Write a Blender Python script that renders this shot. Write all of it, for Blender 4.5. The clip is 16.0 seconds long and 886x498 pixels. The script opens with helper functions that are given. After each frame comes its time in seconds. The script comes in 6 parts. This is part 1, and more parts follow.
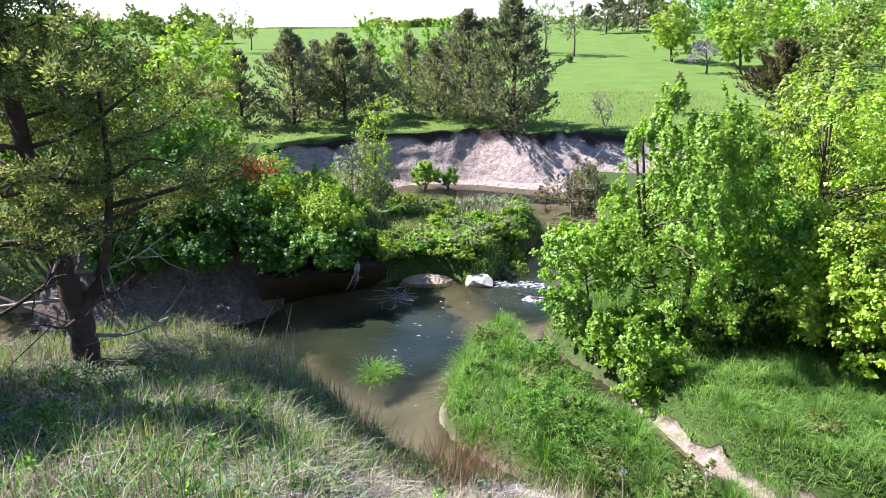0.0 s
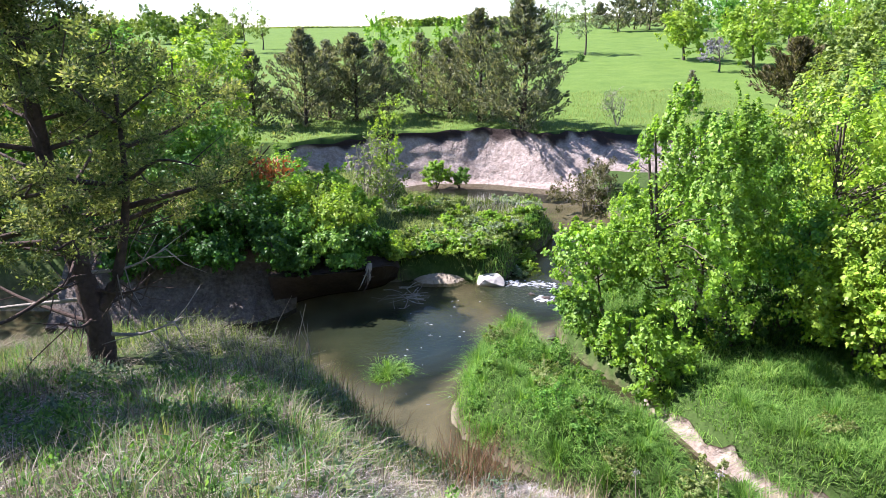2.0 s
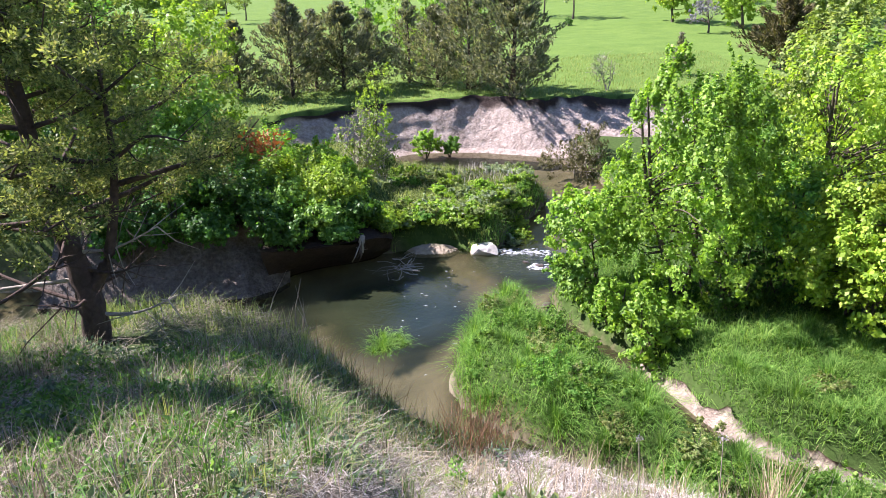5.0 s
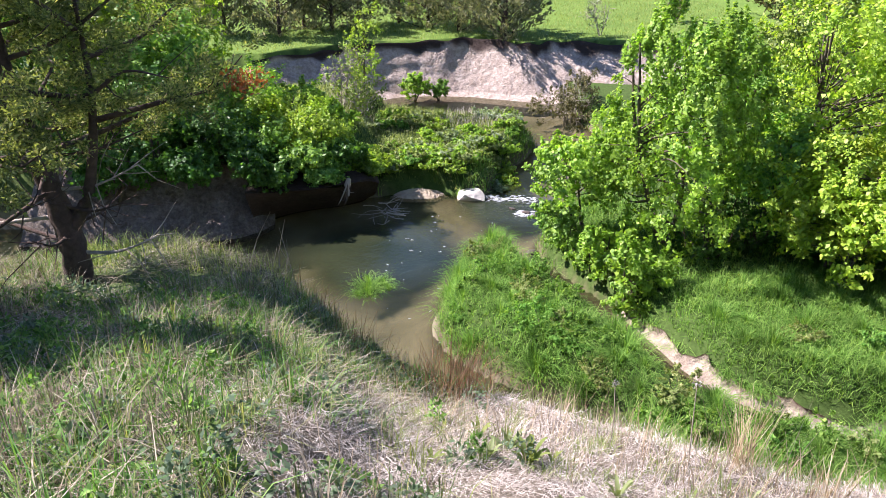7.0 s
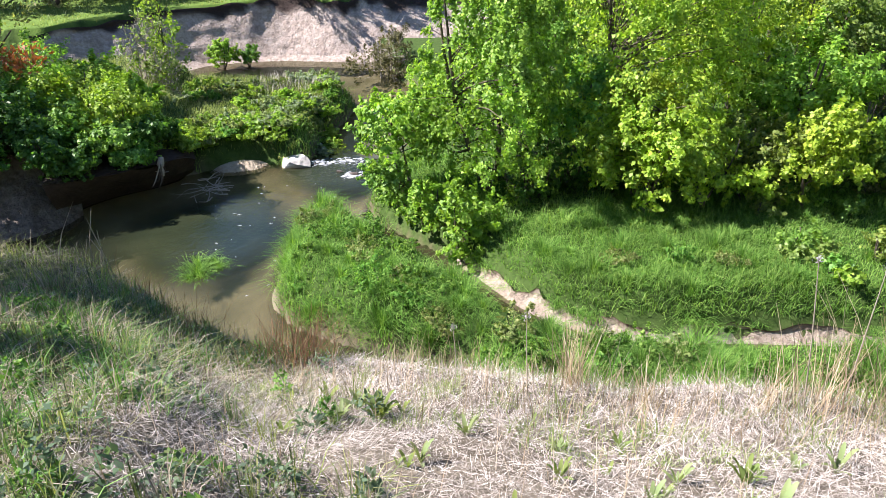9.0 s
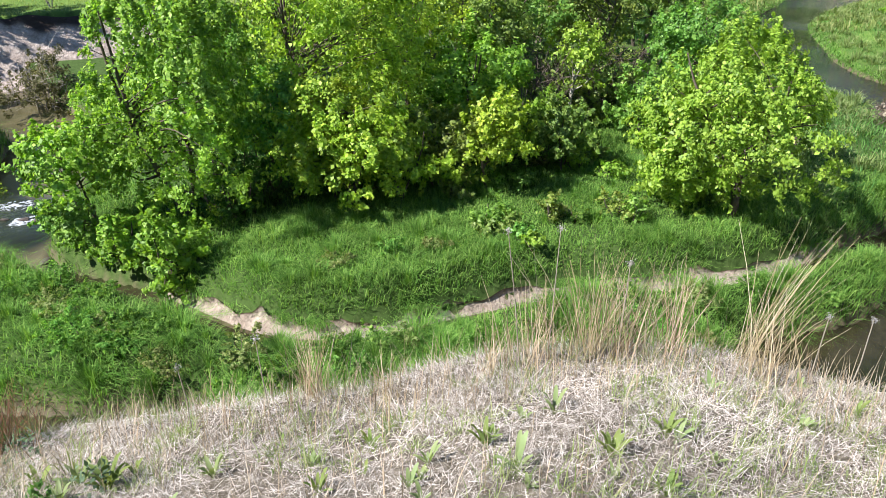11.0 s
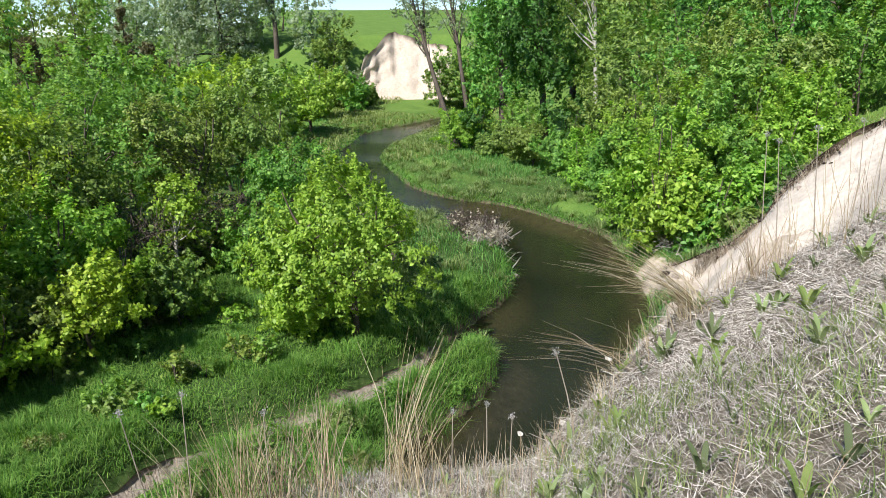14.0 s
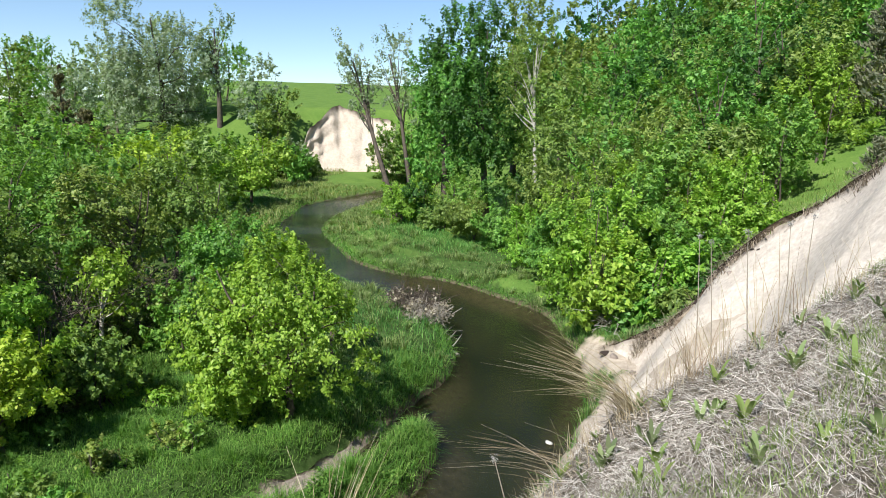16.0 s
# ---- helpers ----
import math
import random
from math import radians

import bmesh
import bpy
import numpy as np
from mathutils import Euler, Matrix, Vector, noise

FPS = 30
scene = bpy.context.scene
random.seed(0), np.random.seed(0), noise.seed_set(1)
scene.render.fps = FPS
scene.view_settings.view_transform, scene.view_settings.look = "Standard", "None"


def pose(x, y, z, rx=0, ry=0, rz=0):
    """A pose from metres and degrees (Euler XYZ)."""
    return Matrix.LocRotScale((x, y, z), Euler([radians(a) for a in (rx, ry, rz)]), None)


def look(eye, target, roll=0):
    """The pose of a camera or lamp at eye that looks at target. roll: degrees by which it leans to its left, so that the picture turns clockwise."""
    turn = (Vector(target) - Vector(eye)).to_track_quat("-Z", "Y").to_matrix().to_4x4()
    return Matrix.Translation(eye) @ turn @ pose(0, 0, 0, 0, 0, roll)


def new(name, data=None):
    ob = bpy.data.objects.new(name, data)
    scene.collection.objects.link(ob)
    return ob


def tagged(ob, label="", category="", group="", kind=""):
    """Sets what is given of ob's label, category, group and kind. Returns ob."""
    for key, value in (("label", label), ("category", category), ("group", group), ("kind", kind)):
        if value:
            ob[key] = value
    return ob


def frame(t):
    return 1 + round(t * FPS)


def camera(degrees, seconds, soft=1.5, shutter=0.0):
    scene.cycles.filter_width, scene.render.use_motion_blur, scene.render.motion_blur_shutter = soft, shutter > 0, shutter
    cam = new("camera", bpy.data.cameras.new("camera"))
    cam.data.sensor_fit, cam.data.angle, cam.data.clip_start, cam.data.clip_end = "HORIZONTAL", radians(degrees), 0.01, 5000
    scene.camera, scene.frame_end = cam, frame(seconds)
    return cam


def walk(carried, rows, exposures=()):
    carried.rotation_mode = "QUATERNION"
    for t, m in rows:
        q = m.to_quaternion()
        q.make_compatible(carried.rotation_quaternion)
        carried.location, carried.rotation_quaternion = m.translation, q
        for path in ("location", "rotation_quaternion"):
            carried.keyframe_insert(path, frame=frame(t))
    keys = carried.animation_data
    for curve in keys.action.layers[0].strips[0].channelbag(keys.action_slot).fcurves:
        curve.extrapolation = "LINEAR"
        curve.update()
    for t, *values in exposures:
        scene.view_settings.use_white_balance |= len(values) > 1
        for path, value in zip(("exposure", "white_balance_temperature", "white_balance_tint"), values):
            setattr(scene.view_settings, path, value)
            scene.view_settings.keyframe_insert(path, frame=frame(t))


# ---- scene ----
cam = camera(64.41, 16.0, 0.5)

def aim(x, y, z, yaw, pitch, roll):
    """A camera pose: yaw to the right of north, pitch down, roll, in degrees."""
    return pose(x, y, z) @ pose(0, 0, 0, 0, 0, -yaw) @ pose(0, 0, 0, 90 - pitch) @ pose(0, 0, 0, 0, 0, roll)


PATH = [
    (0, aim(-0.062, -0.035, 7.476, -0.0, 17.34, -0.47)),
    (0.5, aim(-0.103, -0.008, 7.549, 0.21, 18.06, 1.1)),
    (1, aim(-0.091, -0.068, 7.527, 1.35, 17.85, 0.5)),
    (1.5, aim(-0.12, -0.076, 7.51, -0.22, 17.06, -0.64)),
    (2, aim(-0.085, -0.074, 7.51, -0.92, 17.42, -0.71)),
    (2.5, aim(-0.044, -0.084, 7.517, -1.05, 17.9, -0.45)),
    (3, aim(-0.098, -0.08, 7.501, -1.06, 19.09, -0.84)),
    (3.2, aim(-0.072, -0.073, 7.51, -0.77, 19.48, -0.71)),
    (5.3, aim(-0.15, 0.007, 7.499, -0.29, 19.9, -2.08)),
    (5.5, aim(-0.135, 0.005, 7.526, -0.41, 19.35, -2.05)),
    (6, aim(-0.145, -0.038, 7.483, 0.05, 19.75, -0.32)),
    (6.5, aim(-0.142, 0.03, 7.496, 1.16, 23.54, 1.21)),
    (7, aim(-0.107, 0.026, 7.476, 0.8, 24.35, -0.44)),
    (7.5, aim(-0.073, 0.039, 7.472, 1.76, 24.71, -0.42)),
    (8, aim(-0.037, 0.025, 7.434, 7.5, 26.64, -0.32)),
    (8.2, aim(0.018, -0.014, 7.445, 10.17, 27.91, -0.99)),
    (10.3, aim(-0.121, 0.039, 7.468, 25.03, 25.06, 2.06)),
    (10.5, aim(-0.11, 0.026, 7.476, 29.61, 25.27, 1.28)),
    (11, aim(-0.014, 0.033, 7.46, 41.06, 27.19, 0.24)),
    (11.5, aim(0.1, 0.098, 7.433, 55.06, 27.92, 2.99)),
    (12, aim(0.159, 0.101, 7.443, 62.75, 24.96, 1.35)),
    (12.5, aim(0.181, 0.071, 7.441, 68.08, 21.97, 0.38)),
    (13, aim(0.173, 0.024, 7.462, 71.08, 19.64, -0.92)),
    (13.5, aim(0.155, -0.003, 7.473, 74.99, 17.09, 0.81)),
    (14, aim(0.163, 0.017, 7.474, 72.59, 16.02, -0.34)),
    (14.5, aim(0.173, 0.03, 7.47, 72.06, 13.11, 1.23)),
    (15, aim(0.186, 0.005, 7.477, 79.32, 12.92, 3.53)),
    (15.5, aim(0.232, 0.08, 7.514, 76.79, 9.03, 1.5)),
    (16, aim(0.365, 0.035, 7.683, 77.39, 10.28, 1.43)),
]
EXPOSURE = [(0, 1.43, 6100, 26), (5.5, 1.45, 6350, 29), (7.5, 1.44, 6500, 26), (10.5, 1.22, 6400, 15), (12.5, 0.78, 6350, 13), (16, 0.56, 6350, 9)]
walk(cam, PATH, EXPOSURE)

# ---- light ----
SUN_AZ, SUN_EL = 286.0, 46.0
world = bpy.data.worlds.new("sky")
scene.world = world
world.use_nodes = True
wn = world.node_tree.nodes
sky = wn.new("ShaderNodeTexSky")
sky.sky_type = "NISHITA"
sky.sun_disc = False
sky.sun_elevation = radians(SUN_EL)
sky.sun_rotation = radians(SUN_AZ)
sky.altitude = 1500
sky.air_density, sky.dust_density, sky.ozone_density = 1.0, 0.05, 3.0
wn["Background"].inputs["Strength"].default_value = 0.1
world.node_tree.links.new(sky.outputs["Color"], wn["Background"].inputs["Color"])
sun_data = bpy.data.lights.new("sun", "SUN")
sun_data.energy, sun_data.angle, sun_data.color = 5.4, radians(0.53), (1.0, 0.97, 0.91)
sun = new("sun", sun_data)
sa, se = radians(SUN_AZ), radians(SUN_EL)
sun.matrix_world = look((60 * math.sin(sa) * math.cos(se), 60 * math.cos(sa) * math.cos(se), 60 * math.sin(se)), (0, 0, 0))

rng = np.random.default_rng(7)


# ---- materials ----
def material(name):
    m = bpy.data.materials.new(name)
    m.use_nodes = True
    nt = m.node_tree
    return m, nt, nt.nodes["Principled BSDF"]


def node(nt, kind, **vals):
    n = nt.nodes.new(kind)
    for k, v in vals.items():
        if k in n.inputs:
            n.inputs[k].default_value = v
    return n


def ramp(nt, src, stops):
    r = nt.nodes.new("ShaderNodeValToRGB")
    els = r.color_ramp.elements
    while len(els) < len(stops):
        els.new(0.5)
    for e, (p, c) in zip(els, stops):
        e.position, e.color = p, (*c, 1)
    nt.links.new(src, r.inputs["Fac"])
    return r.outputs["Color"]


def mix(nt, fac, a, b, kind="MIX"):
    n = nt.nodes.new("ShaderNodeMix")
    n.data_type, n.blend_type = "RGBA", kind
    for sock, v in ((n.inputs["Factor"], fac), (n.inputs["A"], a), (n.inputs["B"], b)):
        if isinstance(v, bpy.types.NodeSocket):
            nt.links.new(v, sock)
        else:
            sock.default_value = v if isinstance(v, (int, float)) else (*v, 1)
    return n.outputs["Result"]


def tex_noise(nt, scale, detail=4.0, rough=0.55, coord="Object"):
    n = node(nt, "ShaderNodeTexNoise", Scale=scale, Detail=detail, Roughness=rough)
    if coord == "World":
        g = nt.nodes.new("ShaderNodeNewGeometry")
        nt.links.new(g.outputs["Position"], n.inputs["Vector"])
    else:
        c = nt.nodes.new("ShaderNodeTexCoord")
        nt.links.new(c.outputs[coord], n.inputs["Vector"])
    return n.outputs["Fac"]


def bump(nt, bsdf, height, strength=0.5, dist=0.05):
    b = node(nt, "ShaderNodeBump", Strength=strength, Distance=dist)
    nt.links.new(height, b.inputs["Height"])
    nt.links.new(b.outputs["Normal"], bsdf.inputs["Normal"])


def leaf_material(name, stops, trans=0.4, rough=0.5, glow=(1.4, 1.45, 0.6)):
    """Thin foliage: colour by leaf and by plant, with light let through."""
    m, nt, b = material(name)
    stops = [(p, (c[0] * 1.12, c[1], c[2] * 1.4) if c[1] > c[0] else c) for p, c in stops]
    geo = nt.nodes.new("ShaderNodeNewGeometry")
    info = nt.nodes.new("ShaderNodeObjectInfo")
    col = ramp(nt, geo.outputs["Random Per Island"], stops)
    hsv = node(nt, "ShaderNodeHueSaturation", Saturation=1.0)
    mr = node(nt, "ShaderNodeMapRange")
    mr.inputs["To Min"].default_value, mr.inputs["To Max"].default_value = 0.485, 0.515
    nt.links.new(info.outputs["Random"], mr.inputs["Value"])
    nt.links.new(mr.outputs["Result"], hsv.inputs["Hue"])
    mv = node(nt, "ShaderNodeMapRange")
    mv.inputs["To Min"].default_value, mv.inputs["To Max"].default_value = 0.55, 1.4
    nt.links.new(tex_noise(nt, 0.9, 2.0, coord="World"), mv.inputs["Value"])
    nt.links.new(mv.outputs["Result"], hsv.inputs["Value"])
    nt.links.new(col, hsv.inputs["Color"])
    col = hsv.outputs["Color"]
    nt.links.new(col, b.inputs["Base Color"])
    b.inputs["Roughness"].default_value = rough
    b.inputs["Specular IOR Level"].default_value = 0.35 if rough < 0.6 else 0.08
    t = nt.nodes.new("ShaderNodeBsdfTranslucent")
    tint = nt.nodes.new("ShaderNodeVectorMath")
    tint.operation = "MULTIPLY"
    tint.inputs[1].default_value = glow
    nt.links.new(col, tint.inputs[0])
    nt.links.new(tint.outputs["Vector"], t.inputs["Color"])
    ms = node(nt, "ShaderNodeMixShader", Fac=trans)
    out = nt.nodes["Material Output"]
    nt.links.new(b.outputs["BSDF"], ms.inputs[1])
    nt.links.new(t.outputs["BSDF"], ms.inputs[2])
    nt.links.new(ms.outputs["Shader"], out.inputs["Surface"])
    return m


def rough_material(name, stops, scale=6.0, bumpy=0.6, rough=0.9, dist=0.03, coord="Object"):
    m, nt, b = material(name)
    big = tex_noise(nt, scale * 0.17, 3, coord=coord)
    fine = tex_noise(nt, scale, 6, 0.65, coord=coord)
    mm = nt.nodes.new("ShaderNodeMath")
    mm.operation = "MULTIPLY_ADD"
    mm.inputs[1].default_value = 0.5
    nt.links.new(big, mm.inputs[0])
    half = nt.nodes.new("ShaderNodeMath")
    half.operation = "MULTIPLY"
    half.inputs[1].default_value = 0.5
    nt.links.new(fine, half.inputs[0])
    nt.links.new(half.outputs[0], mm.inputs[2])
    nt.links.new(ramp(nt, mm.outputs[0], stops), b.inputs["Base Color"])
    b.inputs["Roughness"].default_value = rough
    b.inputs["Specular IOR Level"].default_value = 0.2
    bump(nt, b, fine, bumpy, dist)
    return m


LIME = leaf_material("leaf_lime", [(0, (0.132, 0.269, 0.025)), (0.6, (0.230, 0.414, 0.038)), (1, (0.363, 0.560, 0.067))], 0.4)
GREEN = leaf_material("leaf_green", [(0, (0.084, 0.213, 0.028)), (0.6, (0.146, 0.336, 0.043)), (1, (0.246, 0.459, 0.067))], 0.38)
YELLOW = leaf_material("leaf_yellow", [(0, (0.165, 0.30, 0.022)), (0.6, (0.275, 0.45, 0.033)), (1, (0.429, 0.600, 0.056))], 0.4)
OLIVE = leaf_material("leaf_olive", [(0, (0.105, 0.185, 0.03)), (0.6, (0.18, 0.29, 0.045)), (1, (0.28, 0.39, 0.07))], 0.38)
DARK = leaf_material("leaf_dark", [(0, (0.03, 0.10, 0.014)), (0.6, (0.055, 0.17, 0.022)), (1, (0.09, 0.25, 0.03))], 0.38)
SILVER = leaf_material("leaf_silver", [(0, (0.15, 0.24, 0.09)), (0.6, (0.24, 0.34, 0.15)), (1, (0.34, 0.43, 0.24))], 0.42)
GREYTREE = leaf_material("leaf_grey_blossom", [(0, (0.16, 0.17, 0.16)), (0.6, (0.25, 0.26, 0.25)), (1, (0.34, 0.34, 0.33))], 0.3)
CEDAR = leaf_material("cedar_needles", [(0, (0.08, 0.11, 0.05)), (0.5, (0.17, 0.21, 0.095)), (0.85, (0.25, 0.29, 0.14)), (1, (0.31, 0.29, 0.18))], 0.3, 0.7)
CEDAR_NEAR = leaf_material("cedar_sprays", [(0, (0.06, 0.10, 0.035)), (0.5, (0.15, 0.22, 0.06)), (0.85, (0.25, 0.33, 0.085)), (1, (0.32, 0.34, 0.13))], 0.4, 0.7)
RUST = leaf_material("rust_needles", [(0, (0.25, 0.09, 0.02)), (1, (0.45, 0.17, 0.05))], 0.3)
BROWNBUSH = leaf_material("brown_needles", [(0, (0.07, 0.07, 0.035)), (0.6, (0.13, 0.125, 0.06)), (1, (0.20, 0.18, 0.10))], 0.25, 0.7)
GRASS = leaf_material("grass_green", [(0, (0.045, 0.13, 0.024)), (0.6, (0.105, 0.26, 0.045)), (1, (0.20, 0.38, 0.085))], 0.35, 0.7)
GRASS_LUSH = leaf_material("grass_lush", [(0, (0.058, 0.15, 0.022)), (0.6, (0.135, 0.305, 0.042)), (1, (0.25, 0.43, 0.08))], 0.4, 0.7)
GRASS_DULL = leaf_material("grass_dull", [(0, (0.05, 0.075, 0.028)), (0.6, (0.11, 0.155, 0.055)), (1, (0.21, 0.25, 0.11))], 0.3, 0.7)
GRASS_LIGHT = leaf_material("grass_light", [(0, (0.10, 0.16, 0.035)), (0.6, (0.19, 0.28, 0.065)), (1, (0.32, 0.38, 0.13))], 0.35, 0.7)
STRAW_DULL = leaf_material("straw_dull", [(0, (0.13, 0.105, 0.07)), (0.5, (0.27, 0.23, 0.16)), (1, (0.46, 0.41, 0.32))], 0.15, 0.7, (1.0, 0.95, 0.85))
DRY = leaf_material("grass_dry", [(0, (0.10, 0.085, 0.06)), (0.3, (0.30, 0.265, 0.22)), (0.75, (0.61, 0.565, 0.49)), (1, (0.78, 0.745, 0.67))], 0.12, 0.7, (1.0, 0.95, 0.85))
REED = leaf_material("reed_dry", [(0, (0.26, 0.19, 0.11)), (0.5, (0.44, 0.35, 0.22)), (1, (0.60, 0.51, 0.37))], 0.2, 0.7, (1.0, 0.95, 0.85))
RED_REED = leaf_material("reed_red", [(0, (0.22, 0.11, 0.06)), (1, (0.42, 0.26, 0.16))], 0.2, 0.6, (1.1, 1.0, 0.8))
WEED = leaf_material("weed_leaf", [(0, (0.13, 0.20, 0.06)), (0.6, (0.21, 0.30, 0.09)), (1, (0.30, 0.38, 0.14))], 0.3, 0.55)
HERB = leaf_material("herb_leaf", [(0, (0.07, 0.12, 0.055)), (0.6, (0.13, 0.21, 0.09)), (1, (0.21, 0.30, 0.15))], 0.32, 0.7)
BARK = rough_material("bark", [(0.3, (0.05, 0.04, 0.032)), (0.7, (0.15, 0.12, 0.095))], 14, 0.8)
BARK_DARK = rough_material("bark_cedar", [(0.3, (0.035, 0.024, 0.02)), (0.7, (0.12, 0.085, 0.07))], 16, 0.9)
BARK_PALE = rough_material("bark_pale", [(0.3, (0.25, 0.23, 0.19)), (0.7, (0.48, 0.45, 0.39))], 14, 0.6)
DEADWOOD = rough_material("dead_wood", [(0.3, (0.20, 0.17, 0.14)), (0.7, (0.46, 0.42, 0.36))], 18, 0.7)
ROCK = rough_material("white_rock", [(0.3, (0.40, 0.37, 0.33)), (0.7, (0.68, 0.64, 0.58))], 7, 0.8)
GRAVEL = rough_material("gravel", [(0.3, (0.28, 0.23, 0.17)), (0.7, (0.55, 0.47, 0.36))], 8, 0.5)
# torn topsoil; also the painted shade of the creek bank's hollow
SOD_AND_SHADE = rough_material("topsoil", [(0.3, (0.022, 0.016, 0.013)), (0.7, (0.07, 0.05, 0.04))], 9, 0.9)


# ---- building helpers ----
def mesh_np(name, V, F, mat, smooth=False):
    V, F = np.asarray(V, dtype=np.float32), np.asarray(F, dtype=np.int32)
    me = bpy.data.meshes.new(name)
    k = F.shape[1]
    me.vertices.add(len(V))
    me.vertices.foreach_set("co", V.ravel())
    me.loops.add(F.size)
    me.loops.foreach_set("vertex_index", F.ravel())
    me.polygons.add(len(F))
    me.polygons.foreach_set("loop_start", np.arange(0, F.size, k, dtype=np.int32))
    if smooth:
        me.polygons.foreach_set("use_smooth", np.ones(len(F), dtype=bool))
    me.update(calc_edges=True)
    me.validate()
    if mat:
        me.materials.append(mat)
    return me


def part(name, V, F, mat, parent=None, label="", smooth=False):
    ob = new(name, mesh_np(name, V, F, mat, smooth))
    if parent is not None:
        ob.parent = parent
    if label:
        ob["label"] = label
    return ob


def thing(name, x, y, z, label, category, group=""):
    e = new(name)
    e.empty_display_size = 0.2
    e.location = (x, y, z)
    return tagged(e, label, category, group)


def merge(chunks):
    Vs, Fs, o = [], [], 0
    for V, F in chunks:
        Vs.append(np.asarray(V))
        Fs.append(np.asarray(F) + o)
        o += len(V)
    return np.concatenate(Vs), np.concatenate(Fs)


def unit(a):
    return a / np.maximum(np.linalg.norm(a, axis=-1, keepdims=True), 1e-9)


def curve(points, n):
    """A smooth line through points (Catmull-Rom), n steps a span."""
    P = np.asarray(points, dtype=float)
    P = np.vstack([2 * P[0] - P[1], P, 2 * P[-1] - P[-2]])
    out = []
    for i in range(1, len(P) - 2):
        t = np.linspace(0, 1, n, endpoint=False)[:, None]
        a, b, c, d = P[i - 1], P[i], P[i + 1], P[i + 2]
        out.append(0.5 * (2 * b + (c - a) * t + (2 * a - 5 * b + 4 * c - d) * t ** 2 + (3 * b - a - 3 * c + d) * t ** 3))
    out.append(P[-2][None])
    return np.concatenate(out)


def tube(points, radii, sides=6):
    P = np.asarray(points, dtype=float)
    r = np.asarray(radii, dtype=float)
    T = unit(np.gradient(P, axis=0))
    ref = np.where(np.abs(T[:, 2:3]) > 0.9, [[1.0, 0, 0]], [[0, 0, 1.0]])
    A = unit(np.cross(T, ref))
    B = np.cross(T, A)
    ang = np.linspace(0, 2 * np.pi, sides, endpoint=False)
    V = P[:, None] + r[:, None, None] * (np.cos(ang)[None, :, None] * A[:, None] + np.sin(ang)[None, :, None] * B[:, None])
    n = len(P)
    i, j = np.meshgrid(np.arange(n - 1), np.arange(sides), indexing="ij")
    k = (j + 1) % sides
    F = np.stack([i * sides + j, i * sides + k, (i + 1) * sides + k, (i + 1) * sides + j], -1).reshape(-1, 4)
    return V.reshape(-1, 3), F


def kites(C, axis, normal, length, width, plain=False):
    """One leaf a centre: a four-cornered blade, folded a little, or plain three-cornered."""
    axis = unit(axis)
    side = unit(np.cross(axis, normal))
    up = np.cross(side, axis)
    L, W = np.asarray(length).reshape(-1, 1), np.asarray(width).reshape(-1, 1)
    if plain:
        V = np.stack([C - axis * L * 0.5 - side * W * 0.45, C - axis * L * 0.2 + side * W * 0.65, C + axis * L * 0.55], 1)
        return V.reshape(-1, 3), np.arange(len(C) * 3).reshape(-1, 3)
    V = np.stack([C - axis * L * 0.5, C + side * W * 0.5 - axis * L * 0.08 + up * W * 0.15, C + axis * L * 0.5 - up * L * 0.1,
                  C - side * W * 0.5 - axis * L * 0.08 + up * W * 0.15], 1)
    F = np.arange(len(C) * 4).reshape(-1, 4)
    return V.reshape(-1, 3), F


def sphere_dirs(r, n):
    return unit(r.normal(size=(n, 3)))


def fbm(x, y, seed=0.0):
    """Smooth cheap waves for uneven ground, about -1 to 1."""
    s = 0
    for k, (a, b, w) in enumerate(((0.31, 0.17, 1.0), (-0.23, 0.41, 0.8), (0.73, -0.52, 0.5), (1.3, 0.9, 0.3), (-1.7, 1.9, 0.22), (3.1, -2.3, 0.14), (2.9, 4.1, 0.1))):
        s = s + w * np.sin(a * x + b * y + 1.7 * k + seed) * np.cos(0.8 * b * x - 0.9 * a * y + 2.3 * k + seed * 1.3)
    return s / 1.6


def smooth01(a, b, v):
    t = np.clip((v - a) / (b - a), 0, 1)
    return t * t * (3 - 2 * t)


def seg_dist(x, y, P, closed):
    """Distance from points to a polyline, and whether they lie inside it."""
    Q = np.roll(P, -1, axis=0) if closed else P[1:]
    S = P if closed else P[:-1]
    d = np.full(x.shape, 1e9)
    inside = np.zeros(x.shape, dtype=bool)
    for (ax, ay), (bx, by) in zip(S, Q):
        ex, ey = bx - ax, by - ay
        t = np.clip(((x - ax) * ex + (y - ay) * ey) / (ex * ex + ey * ey + 1e-12), 0, 1)
        d = np.minimum(d, np.hypot(x - ax - t * ex, y - ay - t * ey))
        if closed:
            c = (ay > y) != (by > y)
            inside ^= c & (x < ex * (y - ay) / (ey if ey else 1e-12) + ax)
    return (np.where(inside, -d, d) if closed else d), inside


